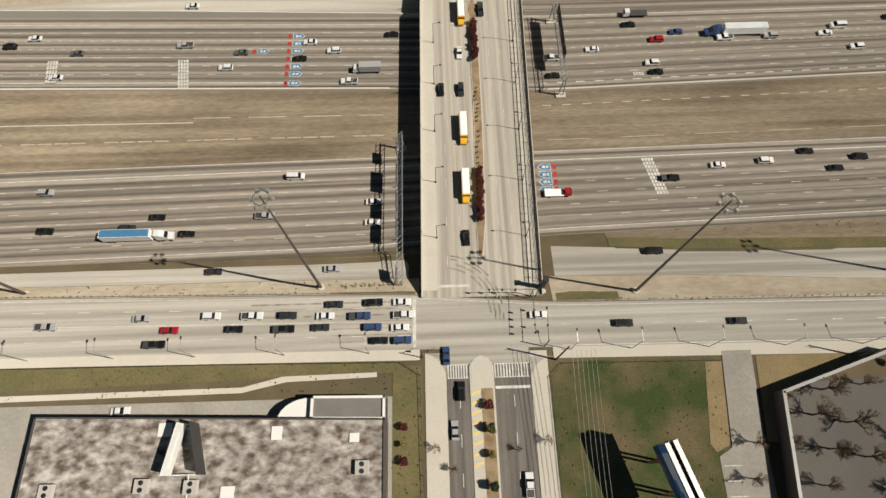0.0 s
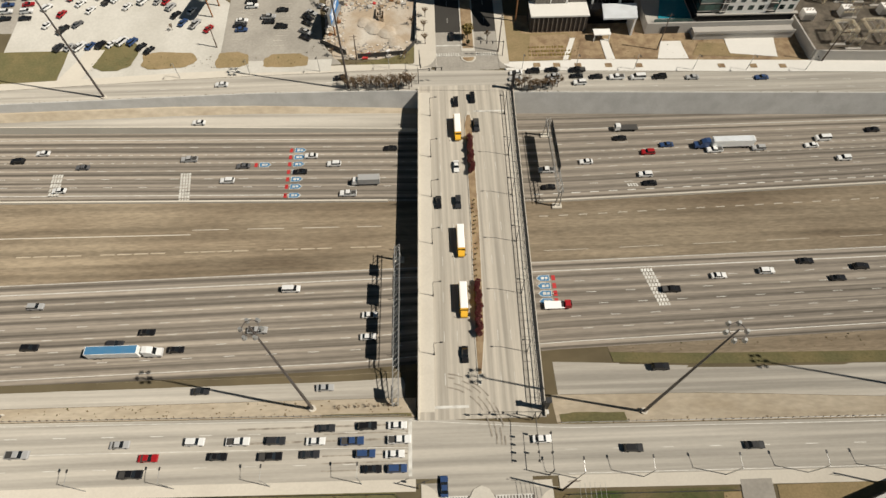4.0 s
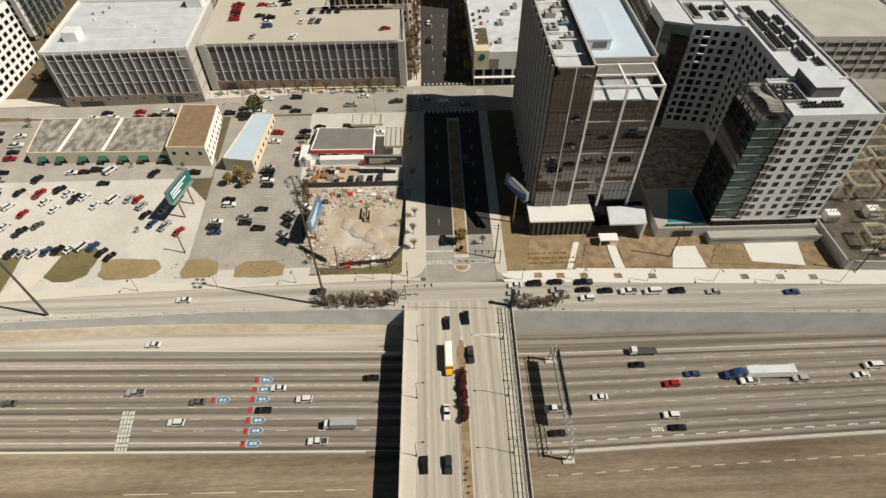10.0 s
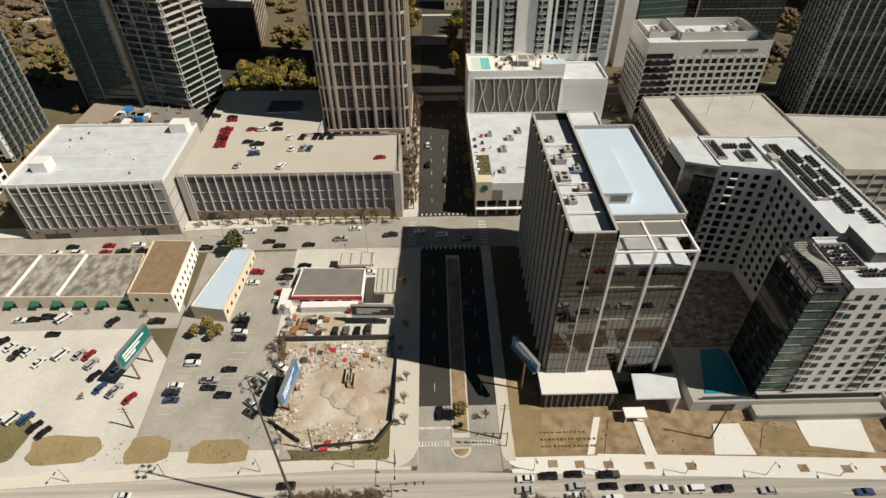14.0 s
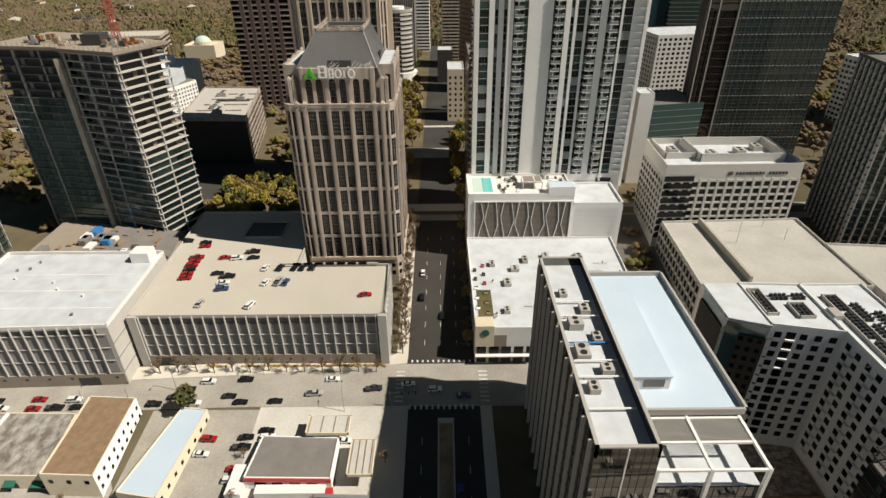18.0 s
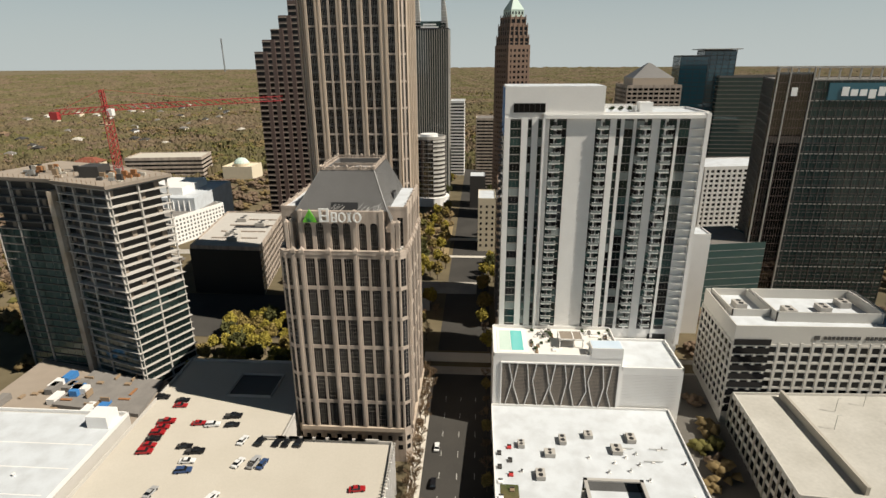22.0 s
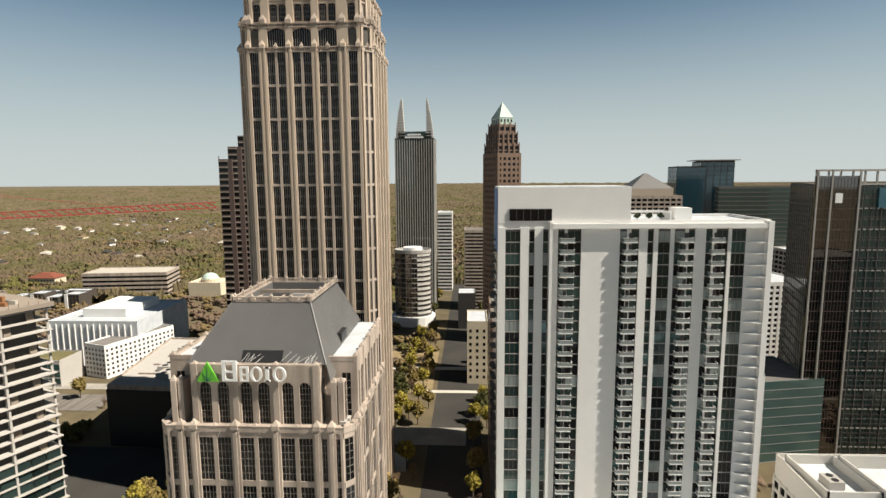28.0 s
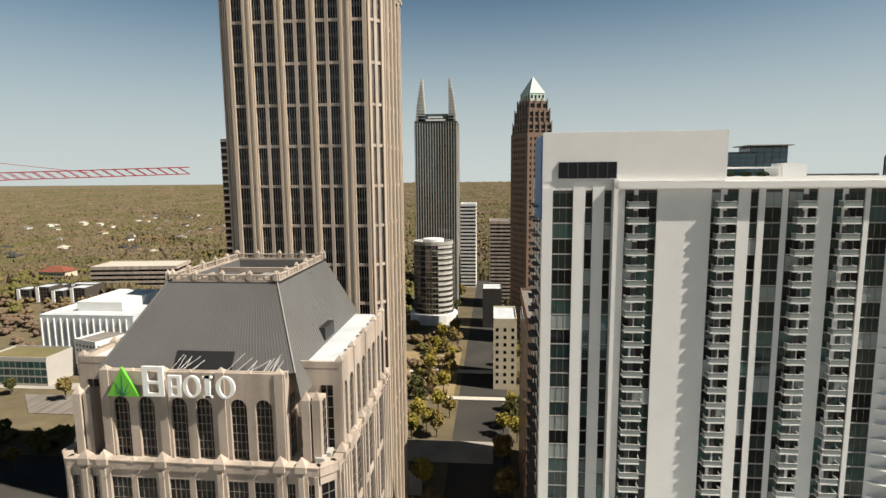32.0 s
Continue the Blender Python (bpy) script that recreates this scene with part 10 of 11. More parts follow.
for x, y, s in ((84, -106, 1.3), (88, -114, 1.3), (104, -124, 1.2), (82, -120, 1.2), (96, -130, 1.2), (72, -118, 0.9), (64, -118, 0.9), (80, -112, 1.3), (90, -122, 1.2), (78, -128, 1.0), (61, -126, 0.9), (62, -134, 0.9), (94, -105, 0.9), (100, -118, 1.0), (6.5, -118, 0.5), (-13, -117, 0.5), (-9, -122, 0.6), (14, -116, 0.55)):
    plant(BARE[int(x) % 3], x, y, s, random.uniform(0, 6), "bare leafless tree beside the car park")
for x, y, s in ((-12.2, 65, 0.8), (-12.6, 72, 0.8), (-12, 80, 0.7), (12, 66.5, 0.7), (-52, 87, 1.15), (-50.5, 79, 1.0), (-54, 93, 1.1), (-112, 141.5, 0.6), (-20, 57.5, 0.5)):
    plant(BARE[int(abs(x)) % 3], x, y, s, random.uniform(0, 6), BL0)
plant(YELLOW[0], 4.3, 67, 0.75, 0, "orange-brown budding tree on the median", group="median trees")
plant(DARK[0], 4.3, 63.5, 0.3, 1, "small dark evergreen on the median", group="median trees")
for y, m, s in ((-107.5, RED, 0.34), (-113, GREEN, 0.42), (-119, YELLOW, 0.35), (-126, DARK, 0.45), (-131, DARK, 0.45)):
    plant(m[0], 0.0, y, s, y, "dark red shrub on the street median" if m is RED else "small leafy tree on the street median", group="median trees")
plant(GREEN[1], -80, 139.5, 1.15, 0, "grey-green leafy tree behind the shed", group="lot trees")
for x, y, s in ((-80, 101, 0.75), (-76, 99.5, 0.6), (-84, 99, 0.6), (-78, 97.5, 0.5)):
    plant(YELLOW[1], x, y, s, x, "olive shrub in front of the shed", "shrub", "lot shrubs")
for k in range(26):
    x = -42 + k * 0.98
    plant(BARE[k % 3], x, WALL_Y(x) + random.uniform(1.4, 4.5), random.uniform(0.6, 0.95), random.uniform(0, 6), "low bare brown shrub by the bridge head", "shrub", "bridge shrubs")
for k in range(15):
    x = 20.5 + k * 1.1
    plant(BARE[k % 3], x, WALL_Y(x) + random.uniform(1.4, 4.2), random.uniform(0.6, 0.9), random.uniform(0, 6), "low bare brown shrub by the bridge head", "shrub", "bridge shrubs")
for k in range(6):
    plant(BARE[k % 3], -24 - k * 2.6, -74.5, 0.25, k, "low bare brown shrub on the bank", "shrub", "bridge shrubs", z=-2.0)
for x, y, m, s in ((-21, -112, RED, 0.28), (-21, -120, RED, 0.3), (-21.5, -116, YELLOW, 0.26), (103, -100, RED, 0.3)):
    plant(m[0], x, y, s, y, "round red-brown shrub beside the building", "shrub", "wall shrubs")
# planted island of the bridge: red barberry and yellow-green beds
for y0, y1, m, n in ((-57, -40, RED, 20), (0, 16, RED, 19), (-24, -10, YELLOW, 9), (-39, -26, YELLOW, 7)):
    for k in range(n):
        y = y0 + (y1 - y0) * (k + 0.5) / n
        plant(m[0], (ML(y) + MR(y)) / 2 + random.uniform(-0.5, 0.5), y, 0.24 if m is RED else 0.09, k, "dense dark red barberry shrub on the island" if m is RED else "low yellow-green plant on the island", "shrub", "island shrubs", z=0.25)
for x, y, s in ((-104, 108, 0.6), (-56, 108, 0.75), (-57, 122, 0.7), (-54.5, 92, 0.75), (-17.5, 76, 0.6), (-48, 60, 0.6), (-112, 76, 0.5), (-178, 110, 0.9), (-176, 136, 0.8), (-125, 110, 0.4), (-14, 90, 0.7), (-13, 100, 0.8), (-14, 120, 0.8)):
    plant(BARE[int(abs(x * 3)) % 3], x, y, s, random.uniform(0, 6), "bare leafless tree at the edge of a lot", group="lot trees")
# trees between the towers
for k in range(76):
    y = 276 + k * 3.2
    x = random.uniform(-30, -12) if k % 4 else random.uniform(11, 16.5)
    if 400 < y < 455 and x > 0 or y > 480 and x > 10 or 340 < y < 362 or k % 3 == 1 and x < 0:
        continue
    plant((SPRING + BARE + YELLOW)[k % 7], x, y, random.uniform(0.9, 1.4), random.uniform(0, 6), "budding orange-brown street tree", group="avenue trees")
for k in range(54):
    x, y = -112 + (k % 9) * 6.2 + random.uniform(-2, 2), 250 + (k // 9) * 9 + random.uniform(-2, 2)
    plant((SPRING + YELLOW + SPRING + GREEN)[k % 7], x, y, random.uniform(0.9, 1.3), random.uniform(0, 6), "yellow-green spring tree below the towers", group="park trees")
for k in range(44):
    y = 360 + (k % 22) * 14
    x = (-24 if k < 22 else 20) + random.uniform(-7, 5)
    if k >= 22 and 410 < y < 450 or 484 < y < 580 and x < -15 or 530 < y < 565 or 492 < y < 530 and x > 10 or 590 < y < 640:
        continue
    plant((SPRING + GREEN + BARE)[k % 7], x, y, random.uniform(0.9, 1.4), random.uniform(0, 6), "leafing tree along the street", group="avenue trees")
for k in range(30):
    x, y = random.uniform(-330, -170), random.uniform(300, 400)
    plant((YELLOW + GREEN + BARE)[k % 7], x, y, random.uniform(0.9, 1.4), random.uniform(0, 6), "spring tree beside a parking lot", group="park trees")
for k in range(16):
    x, y = random.uniform(228, 300), random.uniform(290, 370)
    plant((YELLOW + BARE)[k % 5], x, y, random.uniform(0.9, 1.3), random.uniform(0, 6), "spring tree between the towers", group="park trees")
for k in range(14):
    x, y = 54 + (k % 7) * 1.6, 257 + (k // 7) * 5
    plant(SHRUB[0], x, y, 0.2, k, "dark shrub on the roof terrace", "shrub", "terrace shrubs", z=12.5 + 109 * 1.0355) if k % 2 else None


# ---- vehicles ----
for nm, c in (("white", (0.75, 0.75, 0.74)), ("black", (0.012, 0.012, 0.014)), ("grey", (0.12, 0.12, 0.125)), ("silver", (0.40, 0.40, 0.40)), ("red", (0.35, 0.015, 0.02)), ("blue", (0.035, 0.07, 0.17)), ("dark", (0.035, 0.036, 0.04))):
    mat("paint_" + nm, c, 0.28, metal=0.1, fine=0.03)
mat("car_glass", (0.012, 0.014, 0.016), 0.08, spec=0.7, fine=0.03)
PAINT = {"w": "white", "W": "white", "p": "white", "k": "black", "g": "grey", "s": "silver", "r": "red", "b": "blue", "d": "dark"}
WORD = {"w": "white", "k": "black", "g": "grey", "s": "silver", "r": "red", "b": "dark blue", "d": "dark grey", "W": "white", "p": "white"}
SHAPES = {  # body profile and glasshouse profile as (x, z), half width
    "sedan": ([(-2.35, 0.35), (2.35, 0.35), (2.38, 0.62), (2.2, 0.78), (0.95, 0.92), (-1.5, 0.98), (-2.3, 0.9), (-2.4, 0.6)], [(-1.75, 0.94), (0.95, 0.9), (0.25, 1.38), (-1.05, 1.4)], 0.92),
    "suv": ([(-2.4, 0.4), (2.4, 0.4), (2.42, 0.8), (2.25, 1.0), (1.05, 1.12), (-2.35, 1.15), (-2.45, 0.7)], [(-2.3, 1.1), (1.05, 1.08), (0.45, 1.68), (-2.0, 1.7)], 0.97),
    "van": ([(-2.7, 0.4), (2.7, 0.4), (2.72, 0.9), (2.4, 1.15), (1.6, 1.25), (-2.7, 1.3)], [(-2.68, 1.2), (1.7, 1.2), (1.0, 2.0), (-2.6, 2.05)], 1.0),
    "pickup": ([(-2.85, 0.5), (2.85, 0.5), (2.88, 0.9), (2.7, 1.1), (1.3, 1.18), (-2.85, 1.18)], [(-0.9, 1.15), (1.35, 1.15), (0.75, 1.75), (-0.7, 1.78)], 1.0),
}


def loft(prof, half, inset=0.0, top=None):
    """A block with a side profile, narrowing towards its top."""
    zmin, zmax = min(z for _, z in prof), max(z for _, z in prof)
    vs = []
    for s in (-1, 1):
        for x, z in prof:
            vs.append((x, s * (half - inset * (z - zmin) / max(0.01, zmax - zmin)), z))
    n = len(prof)
    return vs, [tuple(range(n)), tuple(range(2 * n - 1, n - 1, -1))] + [(i, n + i, n + (i + 1) % n, (i + 1) % n) for i in range(n)]


WHEEL = {}


def wheels(parent, xs, half, r=0.34):
    if r not in WHEEL:
        v, f = tube((0, -0.11, 0), (0, 0.11, 0), r, n=12)
        me = bpy.data.meshes.new("wheel")
        me.from_pydata(v, [], f)
        me.materials.append(MATS["rubber"])
        WHEEL[r] = me
    for x in xs:
        for s in (-1, 1):
            o = new("wheel", WHEEL[r])
            o.parent = parent
            o.location = (x, s * (half - 0.08), r)


BASE = {}


def car(shape, code, x, y, z, turn, group):
    key = (shape, PAINT[code])
    m = Matrix.Translation((x, y, z)) @ Matrix.Rotation(turn, 4, "Z")
    if key in BASE:
        c = copy_thing(BASE[key], m)
        c["group"] = group
        return c
    body, cab, half = SHAPES[shape]
    c = thing("car" if shape != "pickup" else "pickup_truck", (0, 0, 0), WORD[code] + " " + {"sedan": "four-door saloon car on the tarmac", "suv": "sport-utility car on the tarmac", "van": "passenger van on the tarmac", "pickup": "pickup truck on the tarmac"}[shape], "car" if shape != "pickup" else "pickup truck", group)
    raw("body", *loft(body, half, 0.06), "paint_" + PAINT[code], c)
    raw("cabin_glass", *loft(cab, half - 0.06, 0.2), "car_glass", c)
    (x0, z0), (x1, z1) = cab[3], cab[2]
    raw("roof", *loft([(x0 - 0.02, z0 - 0.03), (x1 + 0.02, z1 - 0.03), (x1 - 0.08, z1 + 0.05), (x0 + 0.08, z0 + 0.05)], half - 0.22, 0.04), "paint_" + PAINT[code], c)
    wheels(c, (-1.45, 1.45) if shape in ("sedan", "suv") else (-1.75, 1.75), half)
    if shape == "pickup":
        boxes("bed", [hexa(-2.7, -1.0, -0.85, 0.85, 1.185, 1.2)], "charcoal", c)
    BASE[key] = c
    c.matrix_basis = m
    return c


def shape_for(n, code):
    return "van" if code == "W" else "pickup" if code == "p" else ("sedan", "suv", "sedan", "pickup", "sedan", "suv", "sedan")[n % 7]


def park(spec, turn, z, group, wobble=0.02):
    places, codes = spec
    random.seed(len(codes) * 7 + int(abs(places[0])))
    for n, code in enumerate(codes):
        x, y = places[2 * n], places[2 * n + 1]
        car(shape_for(n, code), code, x, y, (gz(y) + 0.14) if z is None else z(x, y) if callable(z) else z, turn + random.uniform(-wobble, wobble), group)


ZF = FW + 0.05
park(([-149.5, 21.1, -157.2, 17.7, -133.4, 14.1, -96.6, 16.4, -77.1, 12.8, -81.6, 6.4, -138.4, 4.1, -53.7, 16.6, -45.3, 12.6, -56.9, 9.5, -39.6, -0.6, -25.6, 19.1], "wkgsgwwwwkwk"), math.pi, ZF, "freeway traffic")
park(([-95.5, 31.9], "w"), math.pi, lambda x, y: RAMP_Z(x) + 0.35, "freeway traffic")
park(([-54.9, -36.4, -131.0, -39.7, -30.6, -45.8, -63.3, -49.6, -95.6, -49.1, -103.9, -52.5, -86.0, -54.8, -30.8, -52.7, -128.2, -52.8], "Wswskdkwk"), 0.0, ZF, "freeway traffic")
park(([57.2, 20.9, 65.9, 14.0, 73.3, 17.2, 89.7, 14.1, 43.2, 10.4, 105.7, 14.5, 130.2, 18.2, 125.0, 15.1, 134.1, 8.8, 149.9, 21.7, 28.8, 7.1, 28.5, -0.3, 62.7, 4.0, 63.4, 0.2], "krbwwsWwwkwkwk"), math.pi, ZF, "freeway traffic")
park(([76.5, -36.2, 91.7, -35.1, 105.2, -32.0, 60.6, -40.4, 112.9, -38.3, 121.5, -34.5], "wwkkkk"), 0.0, ZF, "freeway traffic")
park(([-41.5, -68.4, 50.2, -65.6, -75, -68.3], "skd"), 0.0, -4.5, "slip road traffic")
park(([-9.2, -11.2, -3.0, -11.4, -2.9, 3.2, 4.9, 21.3, -1.8, 33.1, 4.3, 34.8, -3.5, -62.0], "kdwdkkk"), -math.pi / 2, 0.11, "bridge traffic")
park(([21.4, 47.4, 27.9, 48.0, 34.9, 48.4, 44.5, 48.0, 20.8, 44.2, 35.0, 44.8, 43.7, 44.8, 34.0, 42.2, 44.3, 41.3, 50.9, 44.2, 58.4, 43.6, 66.2, 43.3, 74.5, 43.3, 86.4, 42.6, 111.9, 41.6, -43.8, 46.9, -87.6, 45.1], "wkkksskwwkwWksbkw"), math.pi, 0.05, "cars queuing at the lights")
park(([-21.5, -80.1, -29.1, -80.0, -39.6, -80.2, -32.7, -83.6, -41.8, -83.3, -51.8, -82.9, -61.1, -82.8, -22.1, -87.0, -29.3, -86.7, -43.0, -86.4, -52.6, -86.6, -65.7, -86.2, -21.5, -90.4, -27.6, -90.3, -90.4, -82.6, -71.9, -82.5, -82.6, -86.0, -85.9, -89.7, -21.0, -83.6], "wkdbwdpwbdkkbkswrkp"), 0.0, 0.05, "cars queuing at the lights")
park(([14.5, -84.6, 36.7, -87.5, 66.9, -87.8, -115, -84.2], "wkks"), 0.0, 0.05, "frontage traffic")
park(([-10.2, -94.8, -6.7, -103.8, -8.6, -113.1, 8.6, -125.9], "bksw"), math.pi / 2, 0.1, "cross street traffic")
park(([-91.4, -106.1], "w"), 0.05, 0.1, "service lane cars")
park(([-143.1, 107.5, -138.3, 108.4, -133.3, 100.8, -99.6, 105.6, -148.0, 107.2], "kkkkw"), 0.0, None, "cars on the lot", 0.06)
park(([-133.0, 108.0, -115.0, 105.7, -138.1, 94.0, -141.3, 93.0, -132.5, 89.6, -126.6, 92.6, -120.7, 92.3, -117.3, 92.0, -114.8, 88.6, -108.4, 79.5, -103.3, 78.4, -97.6, 75.6, -126.1, 69.4, -122.2, 66.7, -118.7, 64.7, -130.1, 69.8], "WkwkwWsrsbsrbkkW"), 1.05, None, "cars on the lot", 0.1)
park(([-145, 96, -149, 98, -152, 92, -156, 96, -147, 88, -160, 104, -164, 97, -158, 86, -165, 90, -150, 80, -155, 77, -162, 80], "wkwrwkkrwgkw"), 1.0, None, "cars on the lot", 0.25)
park(([-172, 84, -172.5, 88, -173, 92, -173.6, 96, -174.2, 100, -174.8, 104, -175.4, 108, -180, 84, -180.6, 88, -181.2, 92, -181.8, 96, -182.4, 100, -183, 104, -183.6, 112, -184, 116, -176, 116, -176.6, 120, -177, 124, -186, 122, -186.6, 127, -178, 130, -188, 132], "kwrkwskkwbwkwskrkwkkwd"), 0.15, None, "cars on the lot", 0.08)
park(([-134, 68.6, -138, 68.2, -142, 67.8, -146, 67.6, -150, 67.4, -154, 67.2, -112, 84, -106, 86], "wkbwsdkw"), 1.1, None, "cars on the lot", 0.1)
park(([-84.9, 79.7, -85.2, 77.1, -84.5, 74.6, -74.5, 81.4, -74.2, 78.7, -68.8, 75.9, -69.3, 85.3, -82.5, 90.6, -81.8, 87.9, -70.0, 107.8, -70.3, 105.2, -70.0, 102.7, -69.4, 100.1, -69.1, 97.5, -70.3, 123.1, -69.7, 128.4], "wdbskkkkwskkwkwr"), 0.0, None, "cars on the lot", 0.06)
park(([-57.5, 83.3, -58.9, 80.4, -58.8, 77.4, -58.9, 72.4, -59.0, 69.4, -52.7, 85.8], "skkskw"), -0.55, None, "cars on the lot", 0.08)
park(([-52.3, 131.4, -51.5, 128.8, -58.2, 129.0, -58.6, 125.3, -58.6, 118.0, -58.6, 114.3, -27.1, 127.4, -46, 104], "kwkkrwwk"), 0.05, None, "filling-station cars", 0.06)
park(([-151.4, 140.8, -142.8, 140.6, -132.1, 140.7, -125.0, 140.9, -117.8, 141.2, -120.4, 144.4, -132.3, 144.7, -146.5, 144.2, -92.8, 142.2, -87.2, 145.2, -80.1, 142.4, -83.8, 148.9, -78.1, 152.3, -68.8, 145.5, -64.2, 142.8, -65.2, 153.1, -52.6, 143.1, -40.1, 146.4, -35.0, 153.0], "wwrkkwrkkkwkwkkkksw"), 0.04, lambda x, y: gz(y) + 0.13, "avenue traffic")
park(([-8.5, 150.5, 0.6, 147.9, 10.4, 145.2, -20.2, 148.4], "wwbd"), 0.1, lambda x, y: gz(y) + 0.13, "avenue traffic")
park(([-1.8, 68.3, -5.1, 197.4, -5.1, 214.1, 8.4, 109.8, 3.2, 186], "kkwbk"), math.pi / 2, lambda x, y: gz(y) + 0.1, "cross street traffic")
ZD = 25.72 + 2.1
park(([-83.0, 169.4, -64.7, 168.3, -63.1, 182.7, -58.3, 183.0, -55.5, 182.6, -60.0, 192.8, -54.4, 192.8, -51.4, 192.8, -47.3, 193.0, -66.0, 193.0], "swwsbkkkkw"), 1.35, ZD, "cars on the deck roof", 0.1)
park(([-24.6, 174.0, -78.1, 178.4, -79.0, 182.5, -78.7, 186.8, -83.3, 189.0, -94.6, 185.8, -95.1, 188.9, -95.4, 191.9, -95.6, 194.9, -95.7, 197.9, -95.8, 200.9, -84.4, 200.7, -79.4, 200.2, -95.9, 210.1, -96.7, 213.2, -105, 214.7, -72.8, 200.5, -74.3, 205.1], "rbwkkrrkrrrrwrkkkk"), 0.15, ZD, "cars on the deck roof", 0.05)


def school_bus(x, y, z, turn):
    b = thing("school_bus", (0, 0, 0), "yellow school bus with a white roof", "school bus", "school buses")
    raw("body", *loft([(-5.2, 0.6), (3.6, 0.6), (3.6, 2.7), (3.4, 2.95), (-5.0, 2.95), (-5.2, 2.7)], 1.2, 0.08), "bus_yellow", b)
    raw("bonnet", *loft([(3.55, 0.6), (5.2, 0.6), (5.3, 1.2), (5.0, 1.5), (3.55, 1.75)], 1.05, 0.1), "bus_yellow", b)
    raw("roof", *loft([(-5.15, 2.94), (3.3, 2.94), (3.2, 3.08), (-5.0, 3.08)], 1.1, 0.25), "sign_white", b)
    boxes("windscreen", [hexa(3.55, 3.62, -1.0, 1.0, 1.85, 2.6)], "car_glass", b)
    for s in (-1, 1):
        boxes("window_band", [hexa(-4.9, 3.2, s * 1.19 - 0.03, s * 1.19 + 0.03, 1.75, 2.35)], "car_glass", b)
        boxes("rub_rail", [hexa(-5.1, 3.5, s * 1.22 - 0.03, s * 1.22 + 0.03, 1.3, 1.38)], "rubber", b)
    for xx in (-2.9, 4.2):
        wheels(b, (xx,), 1.15, 0.48)
    for s in (-1, 1):
        boxes("mirror", [hexa(4.9, 5.05, s * 1.25 - 0.12, s * 1.25 + 0.12, 1.5, 1.9)], "rubber", b)
    b.matrix_basis = Matrix.Translation((x, y, z)) @ Matrix.Rotation(turn, 4, "Z")
    return b


sb = school_bus(-1.8, 19.7, 0.11, -math.pi / 2)
for x, y in ((-2.9, -26.4), (-3.1, -46.1)):
    copy_thing(sb, Matrix.Translation((x, y, 0.11)) @ Matrix.Rotation(-math.pi / 2, 4, "Z"))


def box_truck(x, y, turn, cab, load, label, flat_bed=False, l=8.0):
    t = thing("truck", (0, 0, 0), label, "truck", "freeway traffic")
    raw("cab", *loft([(l / 2 - 2.0, 0.7), (l / 2, 0.7), (l / 2, 1.5), (l / 2 - 0.4, 2.4), (l / 2 - 2.0, 2.5)], 1.1, 0.12), cab, t)
    boxes("windscreen", [hexa(l / 2 - 0.2, l / 2 - 0.05, -0.95, 0.95, 1.6, 2.2)], "car_glass", t)
    boxes("load_bed" if flat_bed else "box", [hexa(-l / 2, l / 2 - 2.2, -1.22, 1.22, 1.0, 1.3 if flat_bed else 3.5)], load, t)
    boxes("chassis", [hexa(-l / 2 + 0.2, l / 2 - 0.3, -0.45, 0.45, 0.55, 0.99)], "charcoal", t)
    wheels(t, (-l / 2 + 1.4, l / 2 - 1.3), 1.1, 0.46)
    t.matrix_basis = Matrix.Translation((x, y, ZF)) @ Matrix.Rotation(turn, 4, "Z")


box_truck(-33.7, 4.0, math.pi, "paint_white", "paint_silver", "white box truck with a red stripe", l=9.5)
box_truck(60.2, 25.5, math.pi, "paint_white", "charcoal", "white flatbed truck with a dark load bed", True, 8.5)
box_truck(25.4, -44.7, 0.0, "paint_red", "sign_white", "red and white tow truck", True, 8.0)


def semi_trailer(x, y, z, turn, cab, load, roof, label):
    t = thing("articulated_truck", (0, 0, 0), label, "truck", "freeway traffic")
    boxes("trailer", [hexa(-11.5, 3.2, -1.25, 1.25, 1.1, 4.0)], load, t)
    boxes("trailer_roof", [hexa(-11.3, 3.0, -1.15, 1.15, 4.0, 4.06)], roof, t)
    raw("cab", *loft([(4.2, 0.8), (9.2, 0.8), (9.2, 1.7), (7.6, 2.0), (7.0, 3.0), (5.6, 3.6), (4.2, 3.7)], 1.2, 0.2), cab, t)
    boxes("windscreen", [[(7.15, -1.0, 2.05), (7.7, -1.0, 2.05), (7.7, 1.0, 2.05), (7.15, 1.0, 2.05), (6.9, -0.95, 2.95), (7.15, -0.95, 2.95), (7.15, 0.95, 2.95), (6.9, 0.95, 2.95)]], "car_glass", t)
    boxes("chassis", [hexa(-11, 8.8, -0.5, 0.5, 0.6, 1.09)], "charcoal", t)
    wheels(t, (-10, -8.6, 4.6, 5.9, 8.2), 1.2, 0.5)
    t.matrix_basis = Matrix.Translation((x, y, z)) @ Matrix.Rotation(turn, 4, "Z")


semi_trailer(-98.5, -55.6, ZF, 0.0, "paint_white", "sign_white", "shield_blue", "white articulated truck with a blue-roofed trailer")
semi_trailer(92, 16.2, ZF, math.pi, "paint_blue", "sign_white", "white_membrane", "white trailer truck with a blue cab")

# scrap and parked vehicles in the yard behind the dark wall
park(([-37.0, 99.6, -33.2, 99.4, -29.4, 99.5, -25.6, 99.6], "dgkd"), math.pi / 2, None, "cars in the scrap yard")
scrap_rng = random.Random(71)
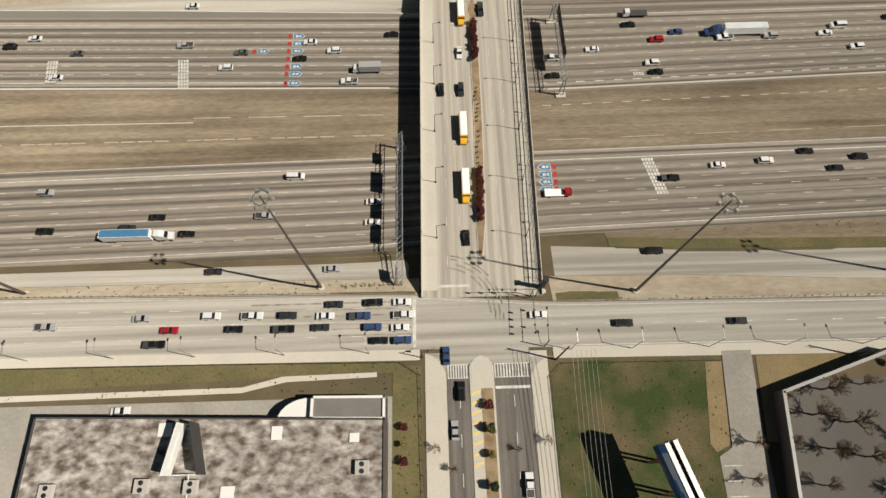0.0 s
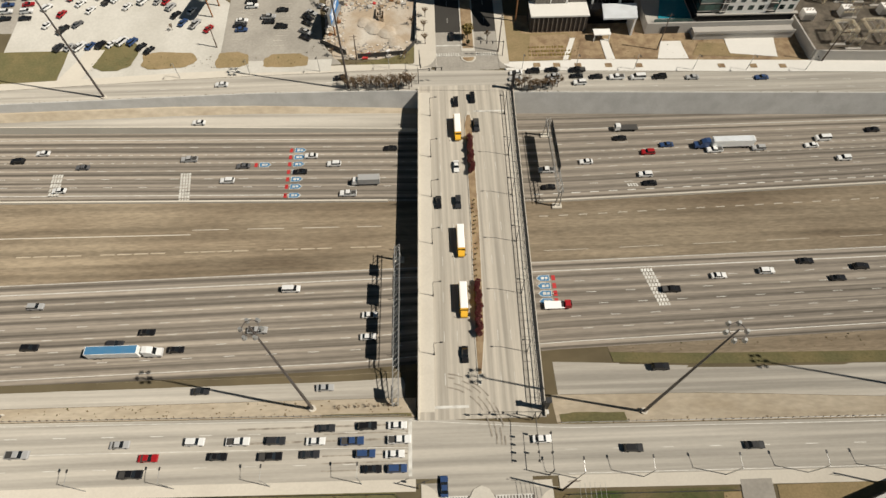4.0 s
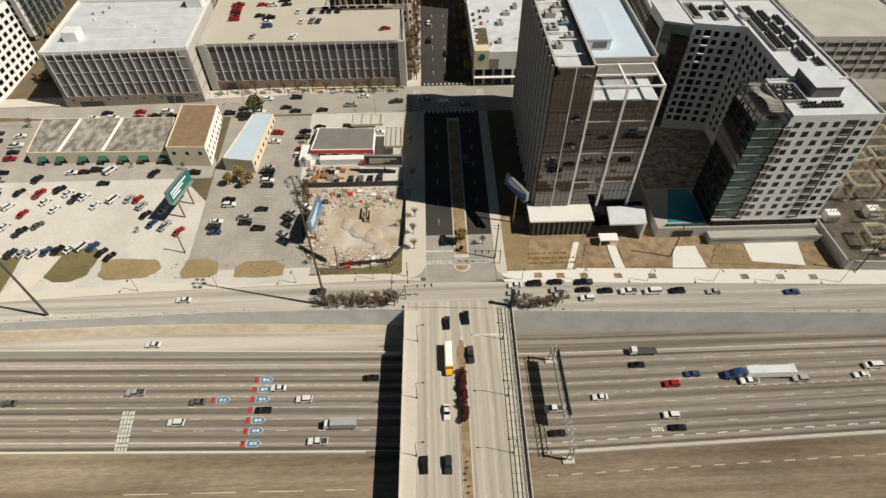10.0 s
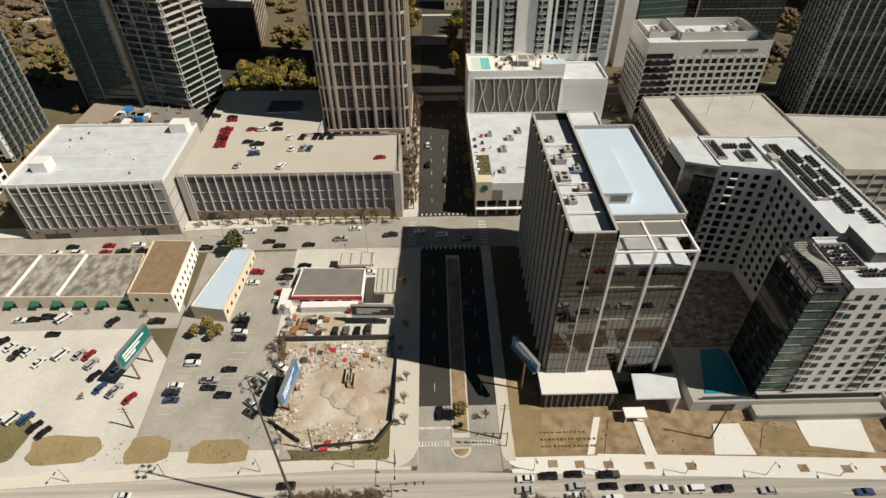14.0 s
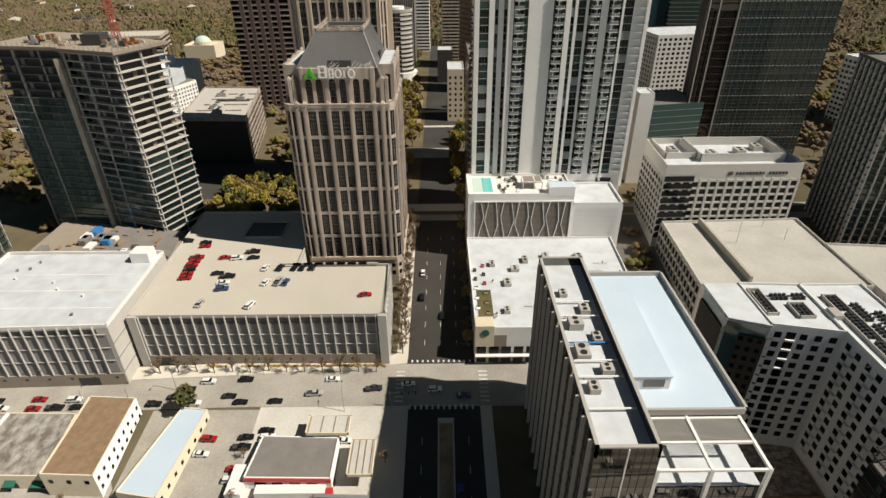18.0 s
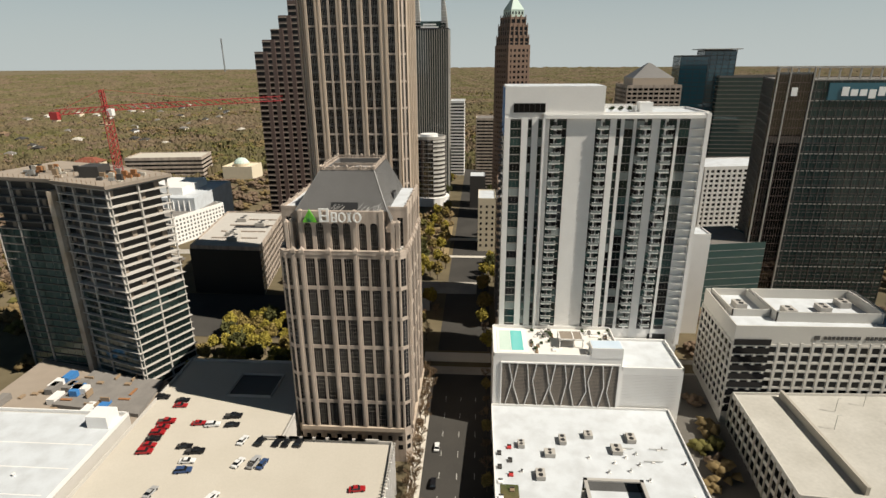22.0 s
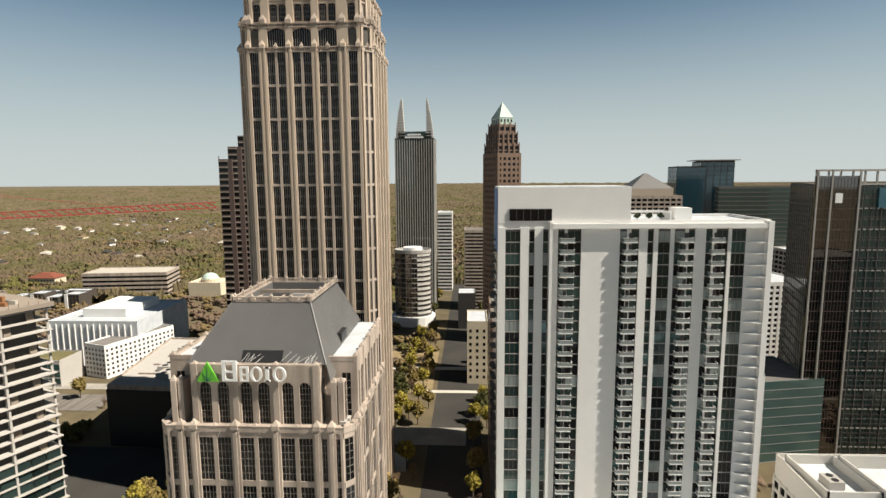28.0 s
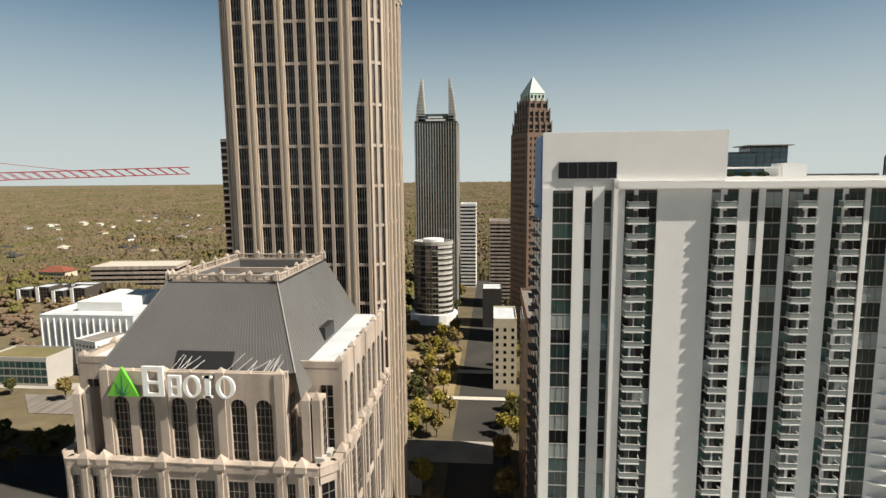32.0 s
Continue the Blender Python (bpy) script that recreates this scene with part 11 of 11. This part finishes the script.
for k in range(34):
    x, y = scrap_rng.uniform(-55, -40), scrap_rng.uniform(97.8, 107)
    w2, l2, h2 = scrap_rng.uniform(0.3, 1.6), scrap_rng.uniform(0.3, 2.2), scrap_rng.uniform(0.3, 1.6)
    v = [(x + sx * w2 * scrap_rng.uniform(0.6, 1), y + sy * l2 * scrap_rng.uniform(0.6, 1), gz(y) + 0.2 + (sz > 0) * h2 * scrap_rng.uniform(0.6, 1)) for sz in (-1, 1) for sx, sy in ((-1, -1), (1, -1), (1, 1), (-1, 1))]
    tagged(raw("scrap_piece", v, FACES, scrap_rng.choice(["rust", "rust", "charcoal", "wood", "white_panel", "grey_precast", "galvanised"])), "rusty piece of scrap heaped in the yard", "scrap", "yard scrap")

# switches and posts that crowd the substation
sw_rng = random.Random(72)
for k in range(26):
    x, y = sw_rng.uniform(137, 186), sw_rng.uniform(55, 128)
    z = gz(y) + 0.2
    f = thing("substation_switch", (x, y, z), "thin pale switch frame standing in the yard", "switchgear", "substation switches")
    lattice("frame", (x - 2.4, y, z + 4.6), (x + 2.4, y, z + 4.6), 0.5, "cream", f, 5, 0.08)
    tubes("post", [((x + q, y, z), (x + q, y, z + 6.2), 0.13, 0.09) for q in (-2.3, 2.3)], "galvanised", f, n=5)
    tubes("insulator", [((x + q, y, z + 4.8), (x + q, y, z + 6.0), 0.16, 0.1) for q in (-1.4, 0, 1.4)], "brown_stone", f, n=6)
    boxes("footing", [hexa(x - 3.0, x + 3.0, y - 0.5, y + 0.5, z - 0.2, z + 0.25)], "grey_precast", f)

# weeds and tufts along verges, banks and kerbs
weed_rng = np.random.default_rng(73)
places = [[], []]
for x0, x1, f0, f1, n in ((-200, -24, lambda x: -103.0, lambda x: -95.8, 620), (-24, -16.8, lambda x: -140, lambda x: -97, 160), (16.5, 58, lambda x: -130, lambda x: -97.6, 300),
                          (-170, -18, lambda x: GUARD(x) + 0.3, lambda x: RAMP_OUT(x) - 0.3, 260), (20, 170, lambda x: GUARD(x) + 0.3, lambda x: GUARD(x) + 1.2, 90),
                          (-170, -20, lambda x: RAMP_IN(x) + 0.2, lambda x: RAMP_IN(x) + 1.4, 240), (40, 190, lambda x: RAMP_IN(x) + 0.6, lambda x: LOW_BOTTOM(x) - 2.6, 420),
                          (-165, -18, lambda x: WALL_Y(x) + 0.6, lambda x: WALL_Y(x) + 1.5, 190), (20, 160, lambda x: WALL_Y(x) + 0.6, lambda x: WALL_Y(x) + 1.4, 120),
                          (-140, -57, lambda x: 55.0, lambda x: 62.0, 170), (28, 112, lambda x: 54.5, lambda x: 65.0, 240), (-56, -43, lambda x: 62.0, lambda x: 95.0, 150), (-44, -17, lambda x: 54.4, lambda x: 58.0, 120)):
    for k in range(n // 2):
        x = weed_rng.uniform(x0, x1)
        y = weed_rng.uniform(f0(x), f1(x))
        z = 0.1 if y < -90 else gz(y) + 0.15
        if -90 < y < GUARD(x) + 5.9 and x0 != 28:
            z = float(np.interp(y, [GUARD(x), RAMP_OUT(x)], [0.05, -3.9]))
        if RAMP_IN(x) < y < LOW_BOTTOM(x):
            z = float(np.interp(y, [RAMP_IN(x), LOW_BOTTOM(x) - 2.3], [-5.1, FW + 0.1]))
        places[int(weed_rng.random() < 0.4)].append((x, y, z, weed_rng.uniform(0.1, 0.26)))
tagged(clumps("weeds", places[0], "wood_olive", "", 74), "dry olive weeds and tufts along the verges", "weeds", kind="stuff")
tagged(clumps("weeds", places[1], "grass_green", "", 75), "dark green weeds along the verges", "weeds", kind="stuff")
